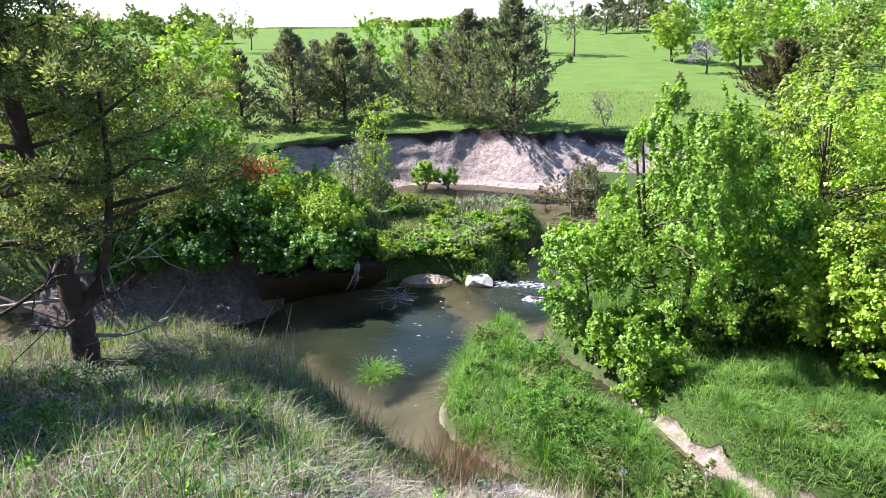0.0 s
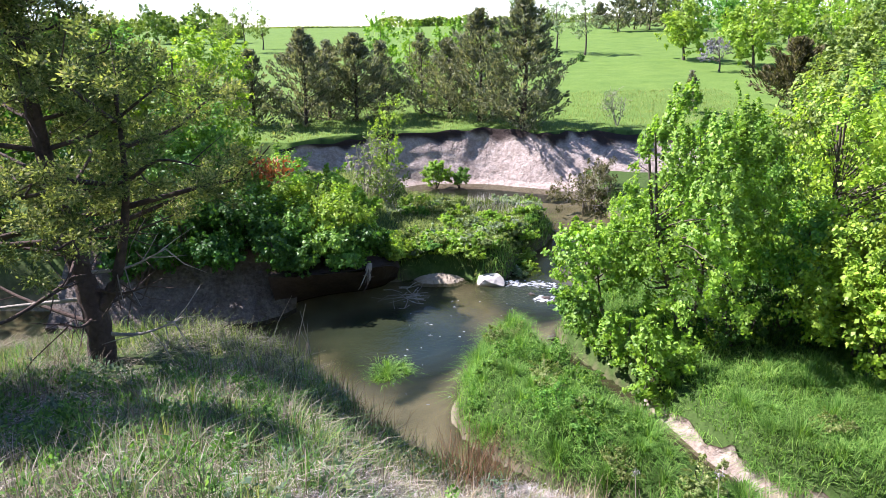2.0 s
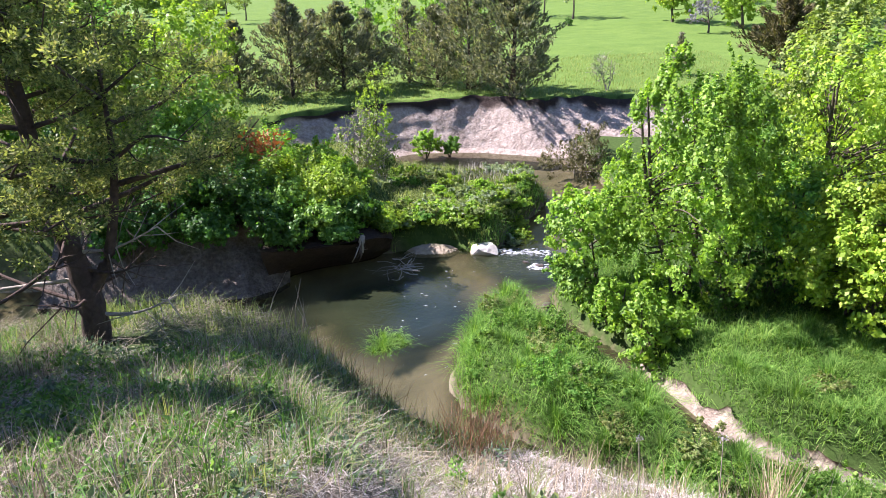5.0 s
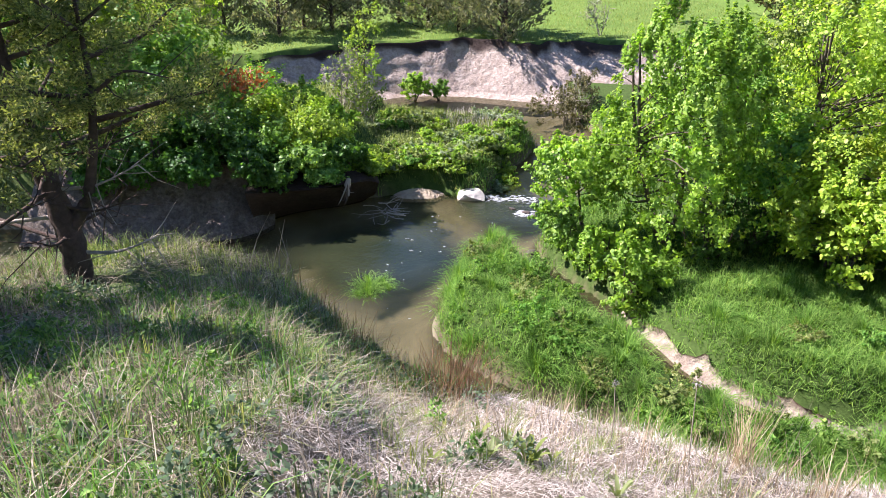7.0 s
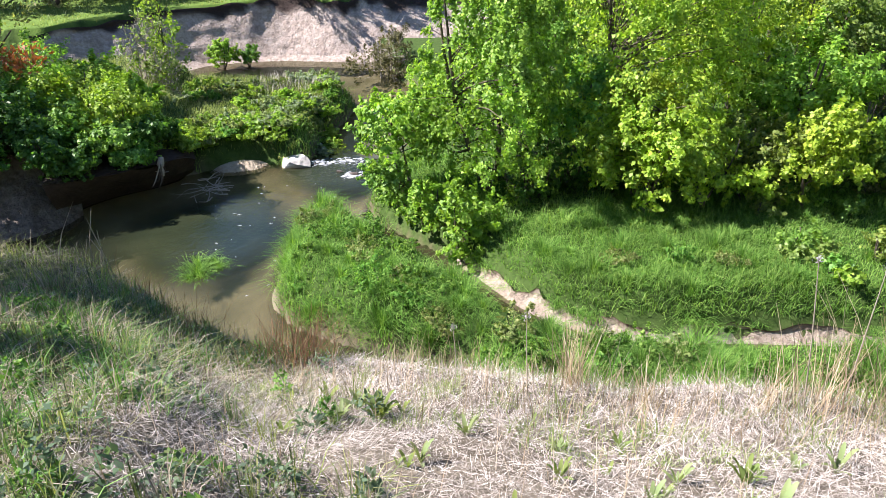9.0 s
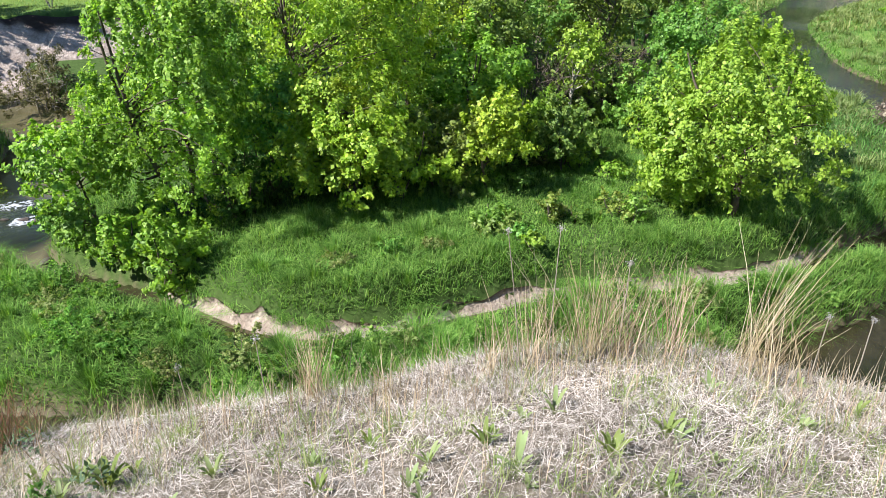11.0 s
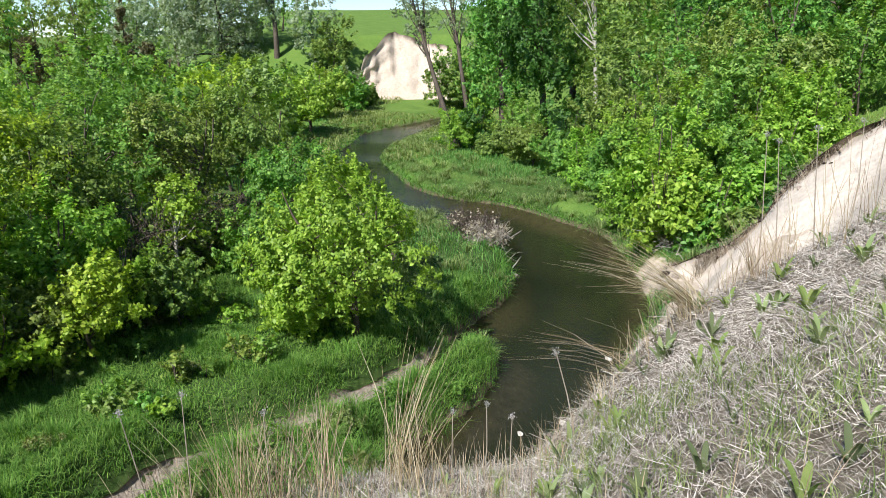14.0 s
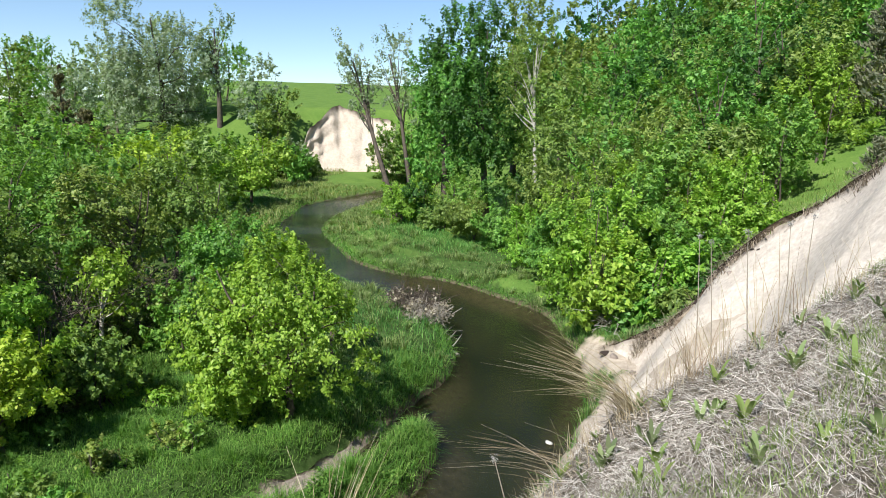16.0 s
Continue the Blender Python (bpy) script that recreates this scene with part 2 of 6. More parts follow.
# ---- the lie of the land ----
CREEK = curve([(-16, 33.6), (-9, 32.6), (-5, 34.6), (-2.5, 36), (0.5, 36.2), (4.6, 34.6), (6.3, 33.2), (6.3, 29.5), (6.3, 26), (5.4, 22.5), (4, 19), (2.7, 17),
               (2.5, 15.7), (2.3, 15.4), (1.7, 16.2), (0.7, 15.6), (0.05, 13.6), (0.0, 12), (0.9, 10.8), (2.9, 9.2), (2.7, 8.5), (0.8, 9.0), (-1.2, 10.4),
               (-3, 12.4), (-6, 13.6), (-16, 14), (-16, 18.2), (-7, 18.1), (-5.0, 18.9), (-4.3, 19.7), (-3.3, 20.2), (-2.4, 20.5), (-1.7, 20.5), (-1.0, 20.4), (0, 20.4), (1.5, 20.6), (2.1, 22.8),
               (3, 23.9), (3.7, 25.8), (3.5, 27.0), (2.9, 28.0), (0.9, 28.7), (-1.2, 29.7), (-3.4, 30.8), (-9, 30.6), (-16, 31.5)], 4)
DITCH = curve([(2.2, 15.3), (2.8, 14.2), (3.4, 13.05), (3.9, 11.6), (4.25, 10.65), (4.75, 9.85), (5.4, 9.2), (6.2, 8.65), (7.1, 8.4), (8.1, 8.1), (9.75, 7.45), (11.6, 6.2), (13.4, 5.3), (15, 4.9), (16.4, 4.65)], 4)
RIVER = curve([(8.6, 3.6), (9.6, 2.4), (12.2, 1.3), (14.2, 0.7), (16.5, 0.4), (19.5, 0.0), (22.3, 0.2), (25.2, 0.9), (28.5, 2), (30.5, 4), (33, 7), (34, 10.2), (36, 12.8),
               (40, 15.5), (48, 19.6), (60, 20.3), (90, 16), (90, 20), (62, 25.5), (53, 24.3), (46, 22.3), (41, 19), (35.7, 16), (31.3, 11.5), (28, 7.8), (25, 6.3), (22.7, 4.6),
               (20.1, 4.3), (18.3, 4.7), (16.3, 4.9), (16.1, 3.9), (15.3, 3.4), (13.4, 3.5), (12, 4.2), (10.6, 4.4)], 4)
TERRACE = curve([(-300, 24), (-40, 31), (-16, 34.2), (-8.3, 33.1), (-6.5, 34.4), (-5, 35.7), (-3.9, 36.4), (-2.4, 36.9), (0.5, 37.2), (2.0, 37.7), (3.3, 36.9), (4.7, 35.9),
                 (6.3, 36.4), (8.5, 35.8), (12, 34.4), (15, 34), (24, 36), (40, 44), (300, 110)], 4)
# the lookout bluff: bearing, distance and height of its brow
BROW = np.array([(-180, 13, 6.0, 0), (-110, 14, 5.4, 0), (-75, 14, 3.4, 0.5), (-45, 13.5, 2.6, 1.3), (-30, 12.8, 2.42, 1.6), (-22, 12, 2.5, 1.6), (-18, 11, 2.55, 1.6), (-13.5, 10, 2.5, 1.6), (-9, 8, 2.55, 1.5),
                 (-4, 6.8, 2.75, 1.4), (0.5, 6.2, 2.95, 1.4), (5, 5.8, 3.1, 1.4), (13, 5.4, 3.25, 1.4), (22, 5.1, 3.4, 1.5), (33, 4.9, 3.5, 1.6), (44, 5, 3.75, 1.7),
                 (63, 5.4, 3.85, 1.7), (80, 5.7, 3.75, 1.7), (86, 6.1, 4.35, 1.6), (88, 6.3, 4.56, 1.6), (91, 6.8, 4.9, 1.6), (95, 7.1, 5.14, 1.5), (99, 7.4, 5.44, 1.4), (102, 7.7, 5.68, 1.3), (106, 8.3, 6.04, 1.1), (110, 9, 6.5, 0.9), (118, 11, 6.8, 0.2), (130, 12, 6.5, 0), (180, 13, 6.0, 0)])
EDGE0, EDGE_T, EDGE_N = np.array((21.8, -1.5)), np.array((-0.79, -0.613)), np.array((-0.613, 0.79))


def lip_height(s):
    """Height of the scarp's lip along its top edge."""
    return np.interp(s, [-14, -3, -1.5, 0, 1.3, 2.9, 4.6, 6.7, 9, 14], [0.2, 0.25, 0.6, 1.45, 2.5, 4.1, 5.6, 7.2, 8.9, 12.0])


def scarp_coords(x, y):
    """Along the scarp's top edge (rising), and out from it to the creek."""
    dx, dy = x - EDGE0[0], y - EDGE0[1]
    return dx * EDGE_T[0] + dy * EDGE_T[1], dx * EDGE_N[0] + dy * EDGE_N[1] + 0.35 * np.sin(1.3 * (dx * EDGE_T[0] + dy * EDGE_T[1]))


def bluff(x, y):
    r, az = np.hypot(x, y), np.degrees(np.arctan2(x, y))
    rb, zb, k = (np.interp(az, BROW[:, 0], BROW[:, c]) for c in (1, 2, 3))
    t = np.clip(r / rb, 0, 1)
    z = zb + (5.85 - zb) * (1 - t) ** 1.12
    over = np.maximum(r - rb, 0)
    return z - k * (over - 0.35 * (1 - np.exp(-over / 0.35)))


def ground(x, y):
    """Height of the ground, and what covers it."""
    x, y = np.asarray(x, dtype=float), np.asarray(y, dtype=float)
    r, az = np.hypot(x, y), np.degrees(np.arctan2(x, y))
    z = 0.72 + 0.14 * fbm(x, y) + 0.06 * fbm(3 * x, 3 * y, 2)
    # the point bar and the low island between ditch and bluff
    isle = smooth01(1.2, -0.4, seg_dist(x, y, np.array([(0.2, 13.8), (1.6, 15), (3.2, 11.4), (5.6, 8.1), (8.5, 6.3), (12.5, 4.6), (11.5, 3.6), (8, 4), (4, 7), (1.4, 10.6)]), True)[0])
    z = z - isle * 0.28
    barlow = smooth01(0.8, -0.8, seg_dist(x, y, np.array([(-1.5, 21), (1.5, 21), (3.5, 25), (3.0, 29), (0, 31), (-3, 32), (-2, 26)]), True)[0])
    z = z - 0.3 * barlow
    # west wood's bank
    west = smooth01(-2.0, -3.0, x + 0.25 * np.sin(y) - 0.5 * smooth01(21, 20, y)) * smooth01(0.0, 1.1, y - np.interp(x, [-9, -6, -4.8, -4.1, -3.3, -2.3], [17.6, 18.1, 18.4, 19.0, 19.6, 20.0])) * smooth01(33, 29, y)
    z = z + west * 0.9
    # pasture behind the cut bank
    dt, inside = seg_dist(x, y, np.vstack([TERRACE, [(900, 300), (900, 1500), (-900, 1500), (-900, 24)]]), True)
    slope = np.interp(az, [-40, -16, -4, 6, 14, 30, 50], [0.03, 0.036, 0.042, 0.055, 0.058, 0.055, 0.05])
    past = 2.35 + 0.12 * fbm(0.5 * x, 0.5 * y) + slope * np.maximum(r - 37, 0)
    top = np.interp(az, [-40, -16, -4, 6, 14, 30, 60], [8.4, 8.2, 8.0, 8.3, 8.8, 9.5, 12])
    past = top - np.log1p(np.exp(np.clip((top - past) * 1.5, -30, 30))) / 1.5
    z = z + (past - z) * smooth01(0.1, -0.25, dt)
    # eastern hills
    east = np.interp(r, [80, 88, 99, 130, 175, 260], [0, 1.5, 8.2, 11, 15.2, 17]) * np.interp(az, [20, 38, 52, 62, 80, 100, 130], [0, 0.3, 0.8, 1, 1, 1, 0.9])
    hollow = smooth01(64.5, 66.5, az) * smooth01(76, 72, az) * smooth01(100, 95, r) * 0.45
    z = np.maximum(z, 0.8 + east * np.where(inside, np.interp(az, [48, 60], [0.4, 1.0]), 1.0) * (1 - hollow))
    # carve the water
    sd = np.minimum(seg_dist(x, y, CREEK, True)[0], seg_dist(x, y, RIVER, True)[0])
    dd = seg_dist(x, y, DITCH, False)[0]
    sdd = dd - 0.3
    bank = np.interp(sd, [-1.5, -0.5, 0, 0.12, 0.5, 2, 6], [-0.55, -0.32, -0.02, 0.34, 0.62, 9, 90])
    bank_d = np.interp(sdd, [-0.25, 0, 0.1, 0.3, 0.6, 1.6, 6], [-0.1, -0.02, 0.25, 0.6, 0.8, 9, 90])
    outer = seg_dist(x, y, np.vstack([DITCH, [(20, 20), (2, 20)]]), True)[1]
    bank_d = np.where(outer, np.interp(sdd, [-0.25, 0, 0.16, 0.38, 0.6, 1.6, 6], [-0.1, -0.06, -0.05, 0.45, 0.66, 9, 90]), bank_d)
    keep = np.minimum(bank, bank_d)
    wet = np.where(inside & (dt < -0.3), z, np.minimum(z, keep))
    wet = wet + west * np.where(sd > 0, np.clip(z - wet, 0, 1.6) * smooth01(0, 0.5, sd), 0)
    z = wet
    z = np.where((z > 0.12) & (az > 45) & (az < 90), z - np.clip(z - 0.12, 0, 0.45) * smooth01(24, 32, r) * smooth01(5, 1.5, sd), z)
    spit = smooth01(1.6, 1.0, np.hypot(x + 0.5, (1.7 + 0.9 * (y > 20.5)) * (y - 20.5)))
    z = np.where(z > -0.06, z + (-0.06 - z) * spit, z)
    # wooded hill and bare scarp in the south-east
    s, d = scarp_coords(x, y)
    lip = lip_height(s)
    hill = np.clip(lip + 0.2 * np.maximum(-d - 0.2, 0) + 0.003 * np.maximum(-d, 0) ** 2, -1, 19)
    face = lip - 0.12 - 1.0 * np.maximum(d, 0) + 0.1 * fbm(1.6 * x, 1.6 * y, 7) - 0.04 * np.abs(np.sin(2.2 * s + 0.6 * np.sin(1.7 * d)))
    sz = np.where(d < 0, hill, face)
    wood = 0.7 + np.clip(0.6 * ((x - 28) * 0.406 - (y + 2) * 0.914), 0, 22)
    z = np.where((d < 0) & (sd > 1.5), np.maximum(z, wood), z)
    dryland = smooth01(0.1, 0.9, sd)
    sz = np.where(d < 0, -0.4 + (hill + 0.4) * dryland, sz)
    z = np.where(s > -16, np.maximum(z, np.where(s > -2.5, sz, np.where(d < 0, -0.4 + (hill + 0.4) * dryland, -1))), z)
    sand = (d > -0.15) & (d < 6.5) & (s > -2.8) & (s < 16) & (face > -0.3)
    b = bluff(x, y) + (0.05 + 0.06 * smooth01(4, -8, az)) * fbm(2.2 * x, 2.2 * y, 4) + 0.10 * smooth01(2, -10, az) * np.abs(fbm(1.1 * x, 1.1 * y, 14))
    b = np.where(r < 60, b, -5)
    near = b > z
    z = np.maximum(z, b)
    sand = np.where(near, 0.0, sand.astype(float))
    dry = near * smooth01(-14, 6, az + np.interp(r, [2, 3, 6], [36, 30, 2]) + 9 * fbm(0.9 * x, 0.9 * y, 5)) * smooth01(150, 120, az)
    dry = np.maximum(dry, near * 0.12)
    pasture = (inside & (dt < -0.3)).astype(float)
    pasture = np.maximum(pasture, smooth01(34, 44, r) * (az > 30) * (az < 112) * (1 - near))
    pasture = np.maximum(pasture, ((d < 0) & (s > -12) & (sd > 0.6) & (r < 70)) * (1.0 - near))
    mud = smooth01(0.22, 0.02, np.minimum(sd, sdd)) * (1 - near)
    deep_or_shaded = smooth01(-0.2, -1.1, seg_dist(x, y, RIVER, True)[0] + 0.3 * fbm(x, y, 3))
    # creek pool: the trees' shadow painted as a dark oval on the bed
    deep_or_shaded = np.maximum(deep_or_shaded, 0.9 * smooth01(1.7, 0.5, np.hypot((x + 1.9) * 0.75, y - 16.3) + 0.3 * fbm(x, y, 3)) * (seg_dist(x, y, CREEK, True)[0] < -0.1))
    return z, dict(deep_or_shaded=deep_or_shaded, bed=smooth01(0.0, -0.35, seg_dist(x, y, CREEK, True)[0]), sand=sand, dry=dry, pasture=pasture, mud=mud, near=near.astype(float), sd=sd, sdd=sdd, isle=isle, wet=np.minimum(sd, sdd), west=west)


def gz(x, y):
    return float(ground(np.array([x]), np.array([y]))[0][0])


def lines(*runs):
    out = []
    for a, b, step in runs:
        out.append(np.arange(a, b, step))
    return np.unique(np.round(np.concatenate(out), 4))


def far_lines(a, b, n):
    return np.sign(b) * np.geomspace(abs(a), abs(b), n)


gx = np.unique(np.concatenate([far_lines(-18, -1200, 34)[::-1], lines((-18, 0, 0.3), (0, 17, 0.18), (17, 40, 0.3), (40, 100, 1.2)), far_lines(100, 1400, 60)]))
gy = np.unique(np.concatenate([far_lines(-14, -600, 20)[::-1], lines((-14, 3, 0.3), (3, 17, 0.18), (17, 40, 0.3), (40, 100, 1.2)), far_lines(100, 1500, 30)]))
GX, GY = np.meshgrid(gx, gy)
gzv, cover = ground(GX.ravel(), GY.ravel())
nx, ny = len(gx), len(gy)
ii, jj = np.meshgrid(np.arange(ny - 1), np.arange(nx - 1), indexing="ij")
gF = np.stack([ii * nx + jj, ii * nx + jj + 1, (ii + 1) * nx + jj + 1, (ii + 1) * nx + jj], -1).reshape(-1, 4)

GRIDS = {k: np.asarray(v, dtype=np.float32).reshape(ny, nx) for k, v in cover.items()}
GRIDS["z"] = gzv.reshape(ny, nx)


def lay(x, y):
    """Height and cover read off the laid ground, quick for many points."""
    x, y = np.asarray(x, dtype=float), np.asarray(y, dtype=float)
    i = np.clip(np.searchsorted(gx, x) - 1, 0, nx - 2)
    j = np.clip(np.searchsorted(gy, y) - 1, 0, ny - 2)
    u, v = (x - gx[i]) / (gx[i + 1] - gx[i]), (y - gy[j]) / (gy[j + 1] - gy[j])
    out = {k: g[j, i] * (1 - u) * (1 - v) + g[j, i + 1] * u * (1 - v) + g[j + 1, i] * (1 - u) * v + g[j + 1, i + 1] * u * v for k, g in GRIDS.items()}
    return out.pop("z"), out


def gz(x, y):
    return float(lay(np.array([x]), np.array([y]))[0][0])


def ground_material():
    m, nt, b = material("ground")

    def att(name):
        a = nt.nodes.new("ShaderNodeAttribute")
        a.attribute_name = name
        return a.outputs["Fac"]
    fine = tex_noise(nt, 5.0, 8, 0.7)
    mid = tex_noise(nt, 0.6, 5, 0.6)
    wide = tex_noise(nt, 0.06, 5, 0.55)
    soil = ramp(nt, fine, [(0.3, (0.028, 0.055, 0.012)), (0.7, (0.07, 0.115, 0.03))])
    past = mix(nt, wide, ramp(nt, mid, [(0.25, (0.05, 0.11, 0.02)), (0.75, (0.15, 0.225, 0.048))]),
               ramp(nt, fine, [(0.3, (0.078, 0.15, 0.026)), (0.7, (0.15, 0.235, 0.05))]))
    dry = ramp(nt, fine, [(0.3, (0.06, 0.05, 0.035)), (0.55, (0.16, 0.135, 0.10)), (0.75, (0.33, 0.29, 0.23))])
    sand = mix(nt, ramp(nt, mid, [(0.42, (0, 0, 0)), (0.6, (1, 1, 1))]), ramp(nt, fine, [(0.3, (0.42, 0.34, 0.26)), (0.7, (0.60, 0.51, 0.41))]), ramp(nt, fine, [(0.3, (0.28, 0.23, 0.18)), (0.7, (0.48, 0.41, 0.33))]))
    mud = ramp(nt, fine, [(0.3, (0.06, 0.048, 0.03)), (0.7, (0.17, 0.135, 0.09))])
    c = mix(nt, att("pasture"), soil, past)
    c = mix(nt, att("mud"), c, mud)
    c = mix(nt, att("bed"), c, ramp(nt, mid, [(0.35, (0.22, 0.205, 0.145)), (0.65, (0.41, 0.37, 0.27))]))
    c = mix(nt, att("deep_or_shaded"), c, (0.030, 0.034, 0.016))
    c = mix(nt, att("dry"), c, dry)
    c = mix(nt, att("sand"), c, sand)
    nt.links.new(c, b.inputs["Base Color"])
    b.inputs["Roughness"].default_value = 0.95
    b.inputs["Specular IOR Level"].default_value = 0.1
    bump(nt, b, fine, 0.7, 0.06)
    return m


gm = mesh_np("ground", np.stack([GX.ravel(), GY.ravel(), gzv], -1), gF, ground_material(), True)
for key in ("sand", "dry", "pasture", "mud", "deep_or_shaded", "bed"):
    layer = gm.attributes.new(key, "FLOAT", "POINT")
    layer.data.foreach_set("value", np.asarray(cover[key], dtype=np.float32))
tagged(new("ground", gm), "rolling creek valley with grassy bluff, mud banks and green pasture", "ground", kind="structure")

# ---- water ----
m, nt, b = material("creek_water")
tone = tex_noise(nt, 0.35, 3, 0.5, "World")
nt.links.new(ramp(nt, tone, [(0.35, (0.012, 0.019, 0.011)), (0.65, (0.032, 0.038, 0.019))]), b.inputs["Base Color"])
b.inputs["Roughness"].default_value = 0.06
b.inputs["IOR"].default_value = 1.33
rip = tex_noise(nt, 7.0, 4, 0.55, "World")
rip2 = tex_noise(nt, 1.6, 3, 0.5, "World")
add = nt.nodes.new("ShaderNodeMath")
add.operation = "ADD"
nt.links.new(rip, add.inputs[0])
nt.links.new(rip2, add.inputs[1])
geo = nt.nodes.new("ShaderNodeNewGeometry")
calm = nt.nodes.new("ShaderNodeMath")
calm.operation = "MULTIPLY"
calm.inputs[1].default_value = 0.1
nt.links.new(add.outputs[0], calm.inputs[0])
swell = calm.outputs[0]
murk = None
for (cx, cy), rad_, gain in (((37.0, 15.5), 8.0, 40.0), ((46.0, 20.5), 8.0, 25.0), ((56.0, 22.5), 10.0, 20.0), ((2.2, 19.4), 1.8, 12.0), ((-1.4, 16.4), 2.4, 6.0)):
    far_off = nt.nodes.new("ShaderNodeVectorMath")
    far_off.operation = "DISTANCE"
    far_off.inputs[1].default_value = (cx, cy, 0)
    nt.links.new(geo.outputs["Position"], far_off.inputs[0])
    mr = nt.nodes.new("ShaderNodeMapRange")
    for key, v in (("From Min", 0.0), ("From Max", rad_), ("To Min", gain), ("To Max", 1.0)):
        mr.inputs[key].default_value = v
    nt.links.new(far_off.outputs["Value"], mr.inputs["Value"])
    mul = nt.nodes.new("ShaderNodeMath")
    mul.operation = "MULTIPLY"
    nt.links.new(swell, mul.inputs[0])
    nt.links.new(mr.outputs["Result"], mul.inputs[1])
    swell = mul.outputs[0]
    cover_ = nt.nodes.new("ShaderNodeMapRange")
    for key, v in (("From Min", 0.55 * rad_), ("From Max", rad_), ("To Min", 1.0), ("To Max", 0.42)):
        cover_.inputs[key].default_value = v
    nt.links.new(far_off.outputs["Value"], cover_.inputs["Value"])
    if murk is None:
        murk = cover_.outputs["Result"]
    else:
        most = nt.nodes.new("ShaderNodeMath")
        most.operation = "MAXIMUM"
        nt.links.new(murk, most.inputs[0])
        nt.links.new(cover_.outputs["Result"], most.inputs[1])
        murk = most.outputs[0]
bn = node(nt, "ShaderNodeBump", Strength=1.0, Distance=0.05)
nt.links.new(swell, bn.inputs["Height"])
nt.links.new(bn.outputs["Normal"], b.inputs["Normal"])
tr = nt.nodes.new("ShaderNodeBsdfTransparent")
tr.inputs["Color"].default_value = (0.80, 0.78, 0.66, 1)
ms = node(nt, "ShaderNodeMixShader", Fac=0.5)
nt.links.new(murk, ms.inputs["Fac"])
nt.links.new(tr.outputs["BSDF"], ms.inputs[1])
nt.links.new(b.outputs["BSDF"], ms.inputs[2])
nt.links.new(ms.outputs["Shader"], nt.nodes["Material Output"].inputs["Surface"])
WATER = m
wx, wy = np.linspace(-20, 95, 60), np.linspace(-4, 40, 30)
WX, WY = np.meshgrid(wx, wy)
ii, jj = np.meshgrid(np.arange(29), np.arange(59), indexing="ij")
wF = np.stack([ii * 60 + jj, ii * 60 + jj + 1, (ii + 1) * 60 + jj + 1, (ii + 1) * 60 + jj], -1).reshape(-1, 4)
tagged(part("water", np.stack([WX.ravel(), WY.ravel(), 0 * WX.ravel()], -1), wF, WATER), "shallow muddy brown creek water with small ripples", "water", kind="structure")


# ---- eroded banks ----
def bank_material(name, low, high, dark, blotch=0.8, relief=0.9):
    m, nt, b = material(name)
    fine = tex_noise(nt, 9, 8, 0.7)
    mid = tex_noise(nt, 1.3, 5, 0.6)
    a = nt.nodes.new("ShaderNodeAttribute")
    a.attribute_name = "soil"
    base = mix(nt, mid, ramp(nt, fine, [(0.3, low), (0.7, high)]), ramp(nt, fine, [(0.3, tuple(0.72 * c for c in low)), (0.75, tuple(0.9 * c for c in high))]))
    blot = ramp(nt, tex_noise(nt, 3.4, 6, 0.7), [(0.42, (1, 1, 1)), (0.62, (0.62, 0.58, 0.55))])
    base = mix(nt, blotch, base, blot, "MULTIPLY")
    nt.links.new(mix(nt, a.outputs["Fac"], base, dark), b.inputs["Base Color"])
    b.inputs["Roughness"].default_value = 0.95
    b.inputs["Specular IOR Level"].default_value = 0.1
    both = nt.nodes.new("ShaderNodeMath")
    both.operation = "MULTIPLY_ADD"
    both.inputs[1].default_value = 2.5
    nt.links.new(tex_noise(nt, 2.6, 6, 0.65), both.inputs[0])
    nt.links.new(fine, both.inputs[2])
    bump(nt, b, both.outputs[0], relief, 0.09)
    return m


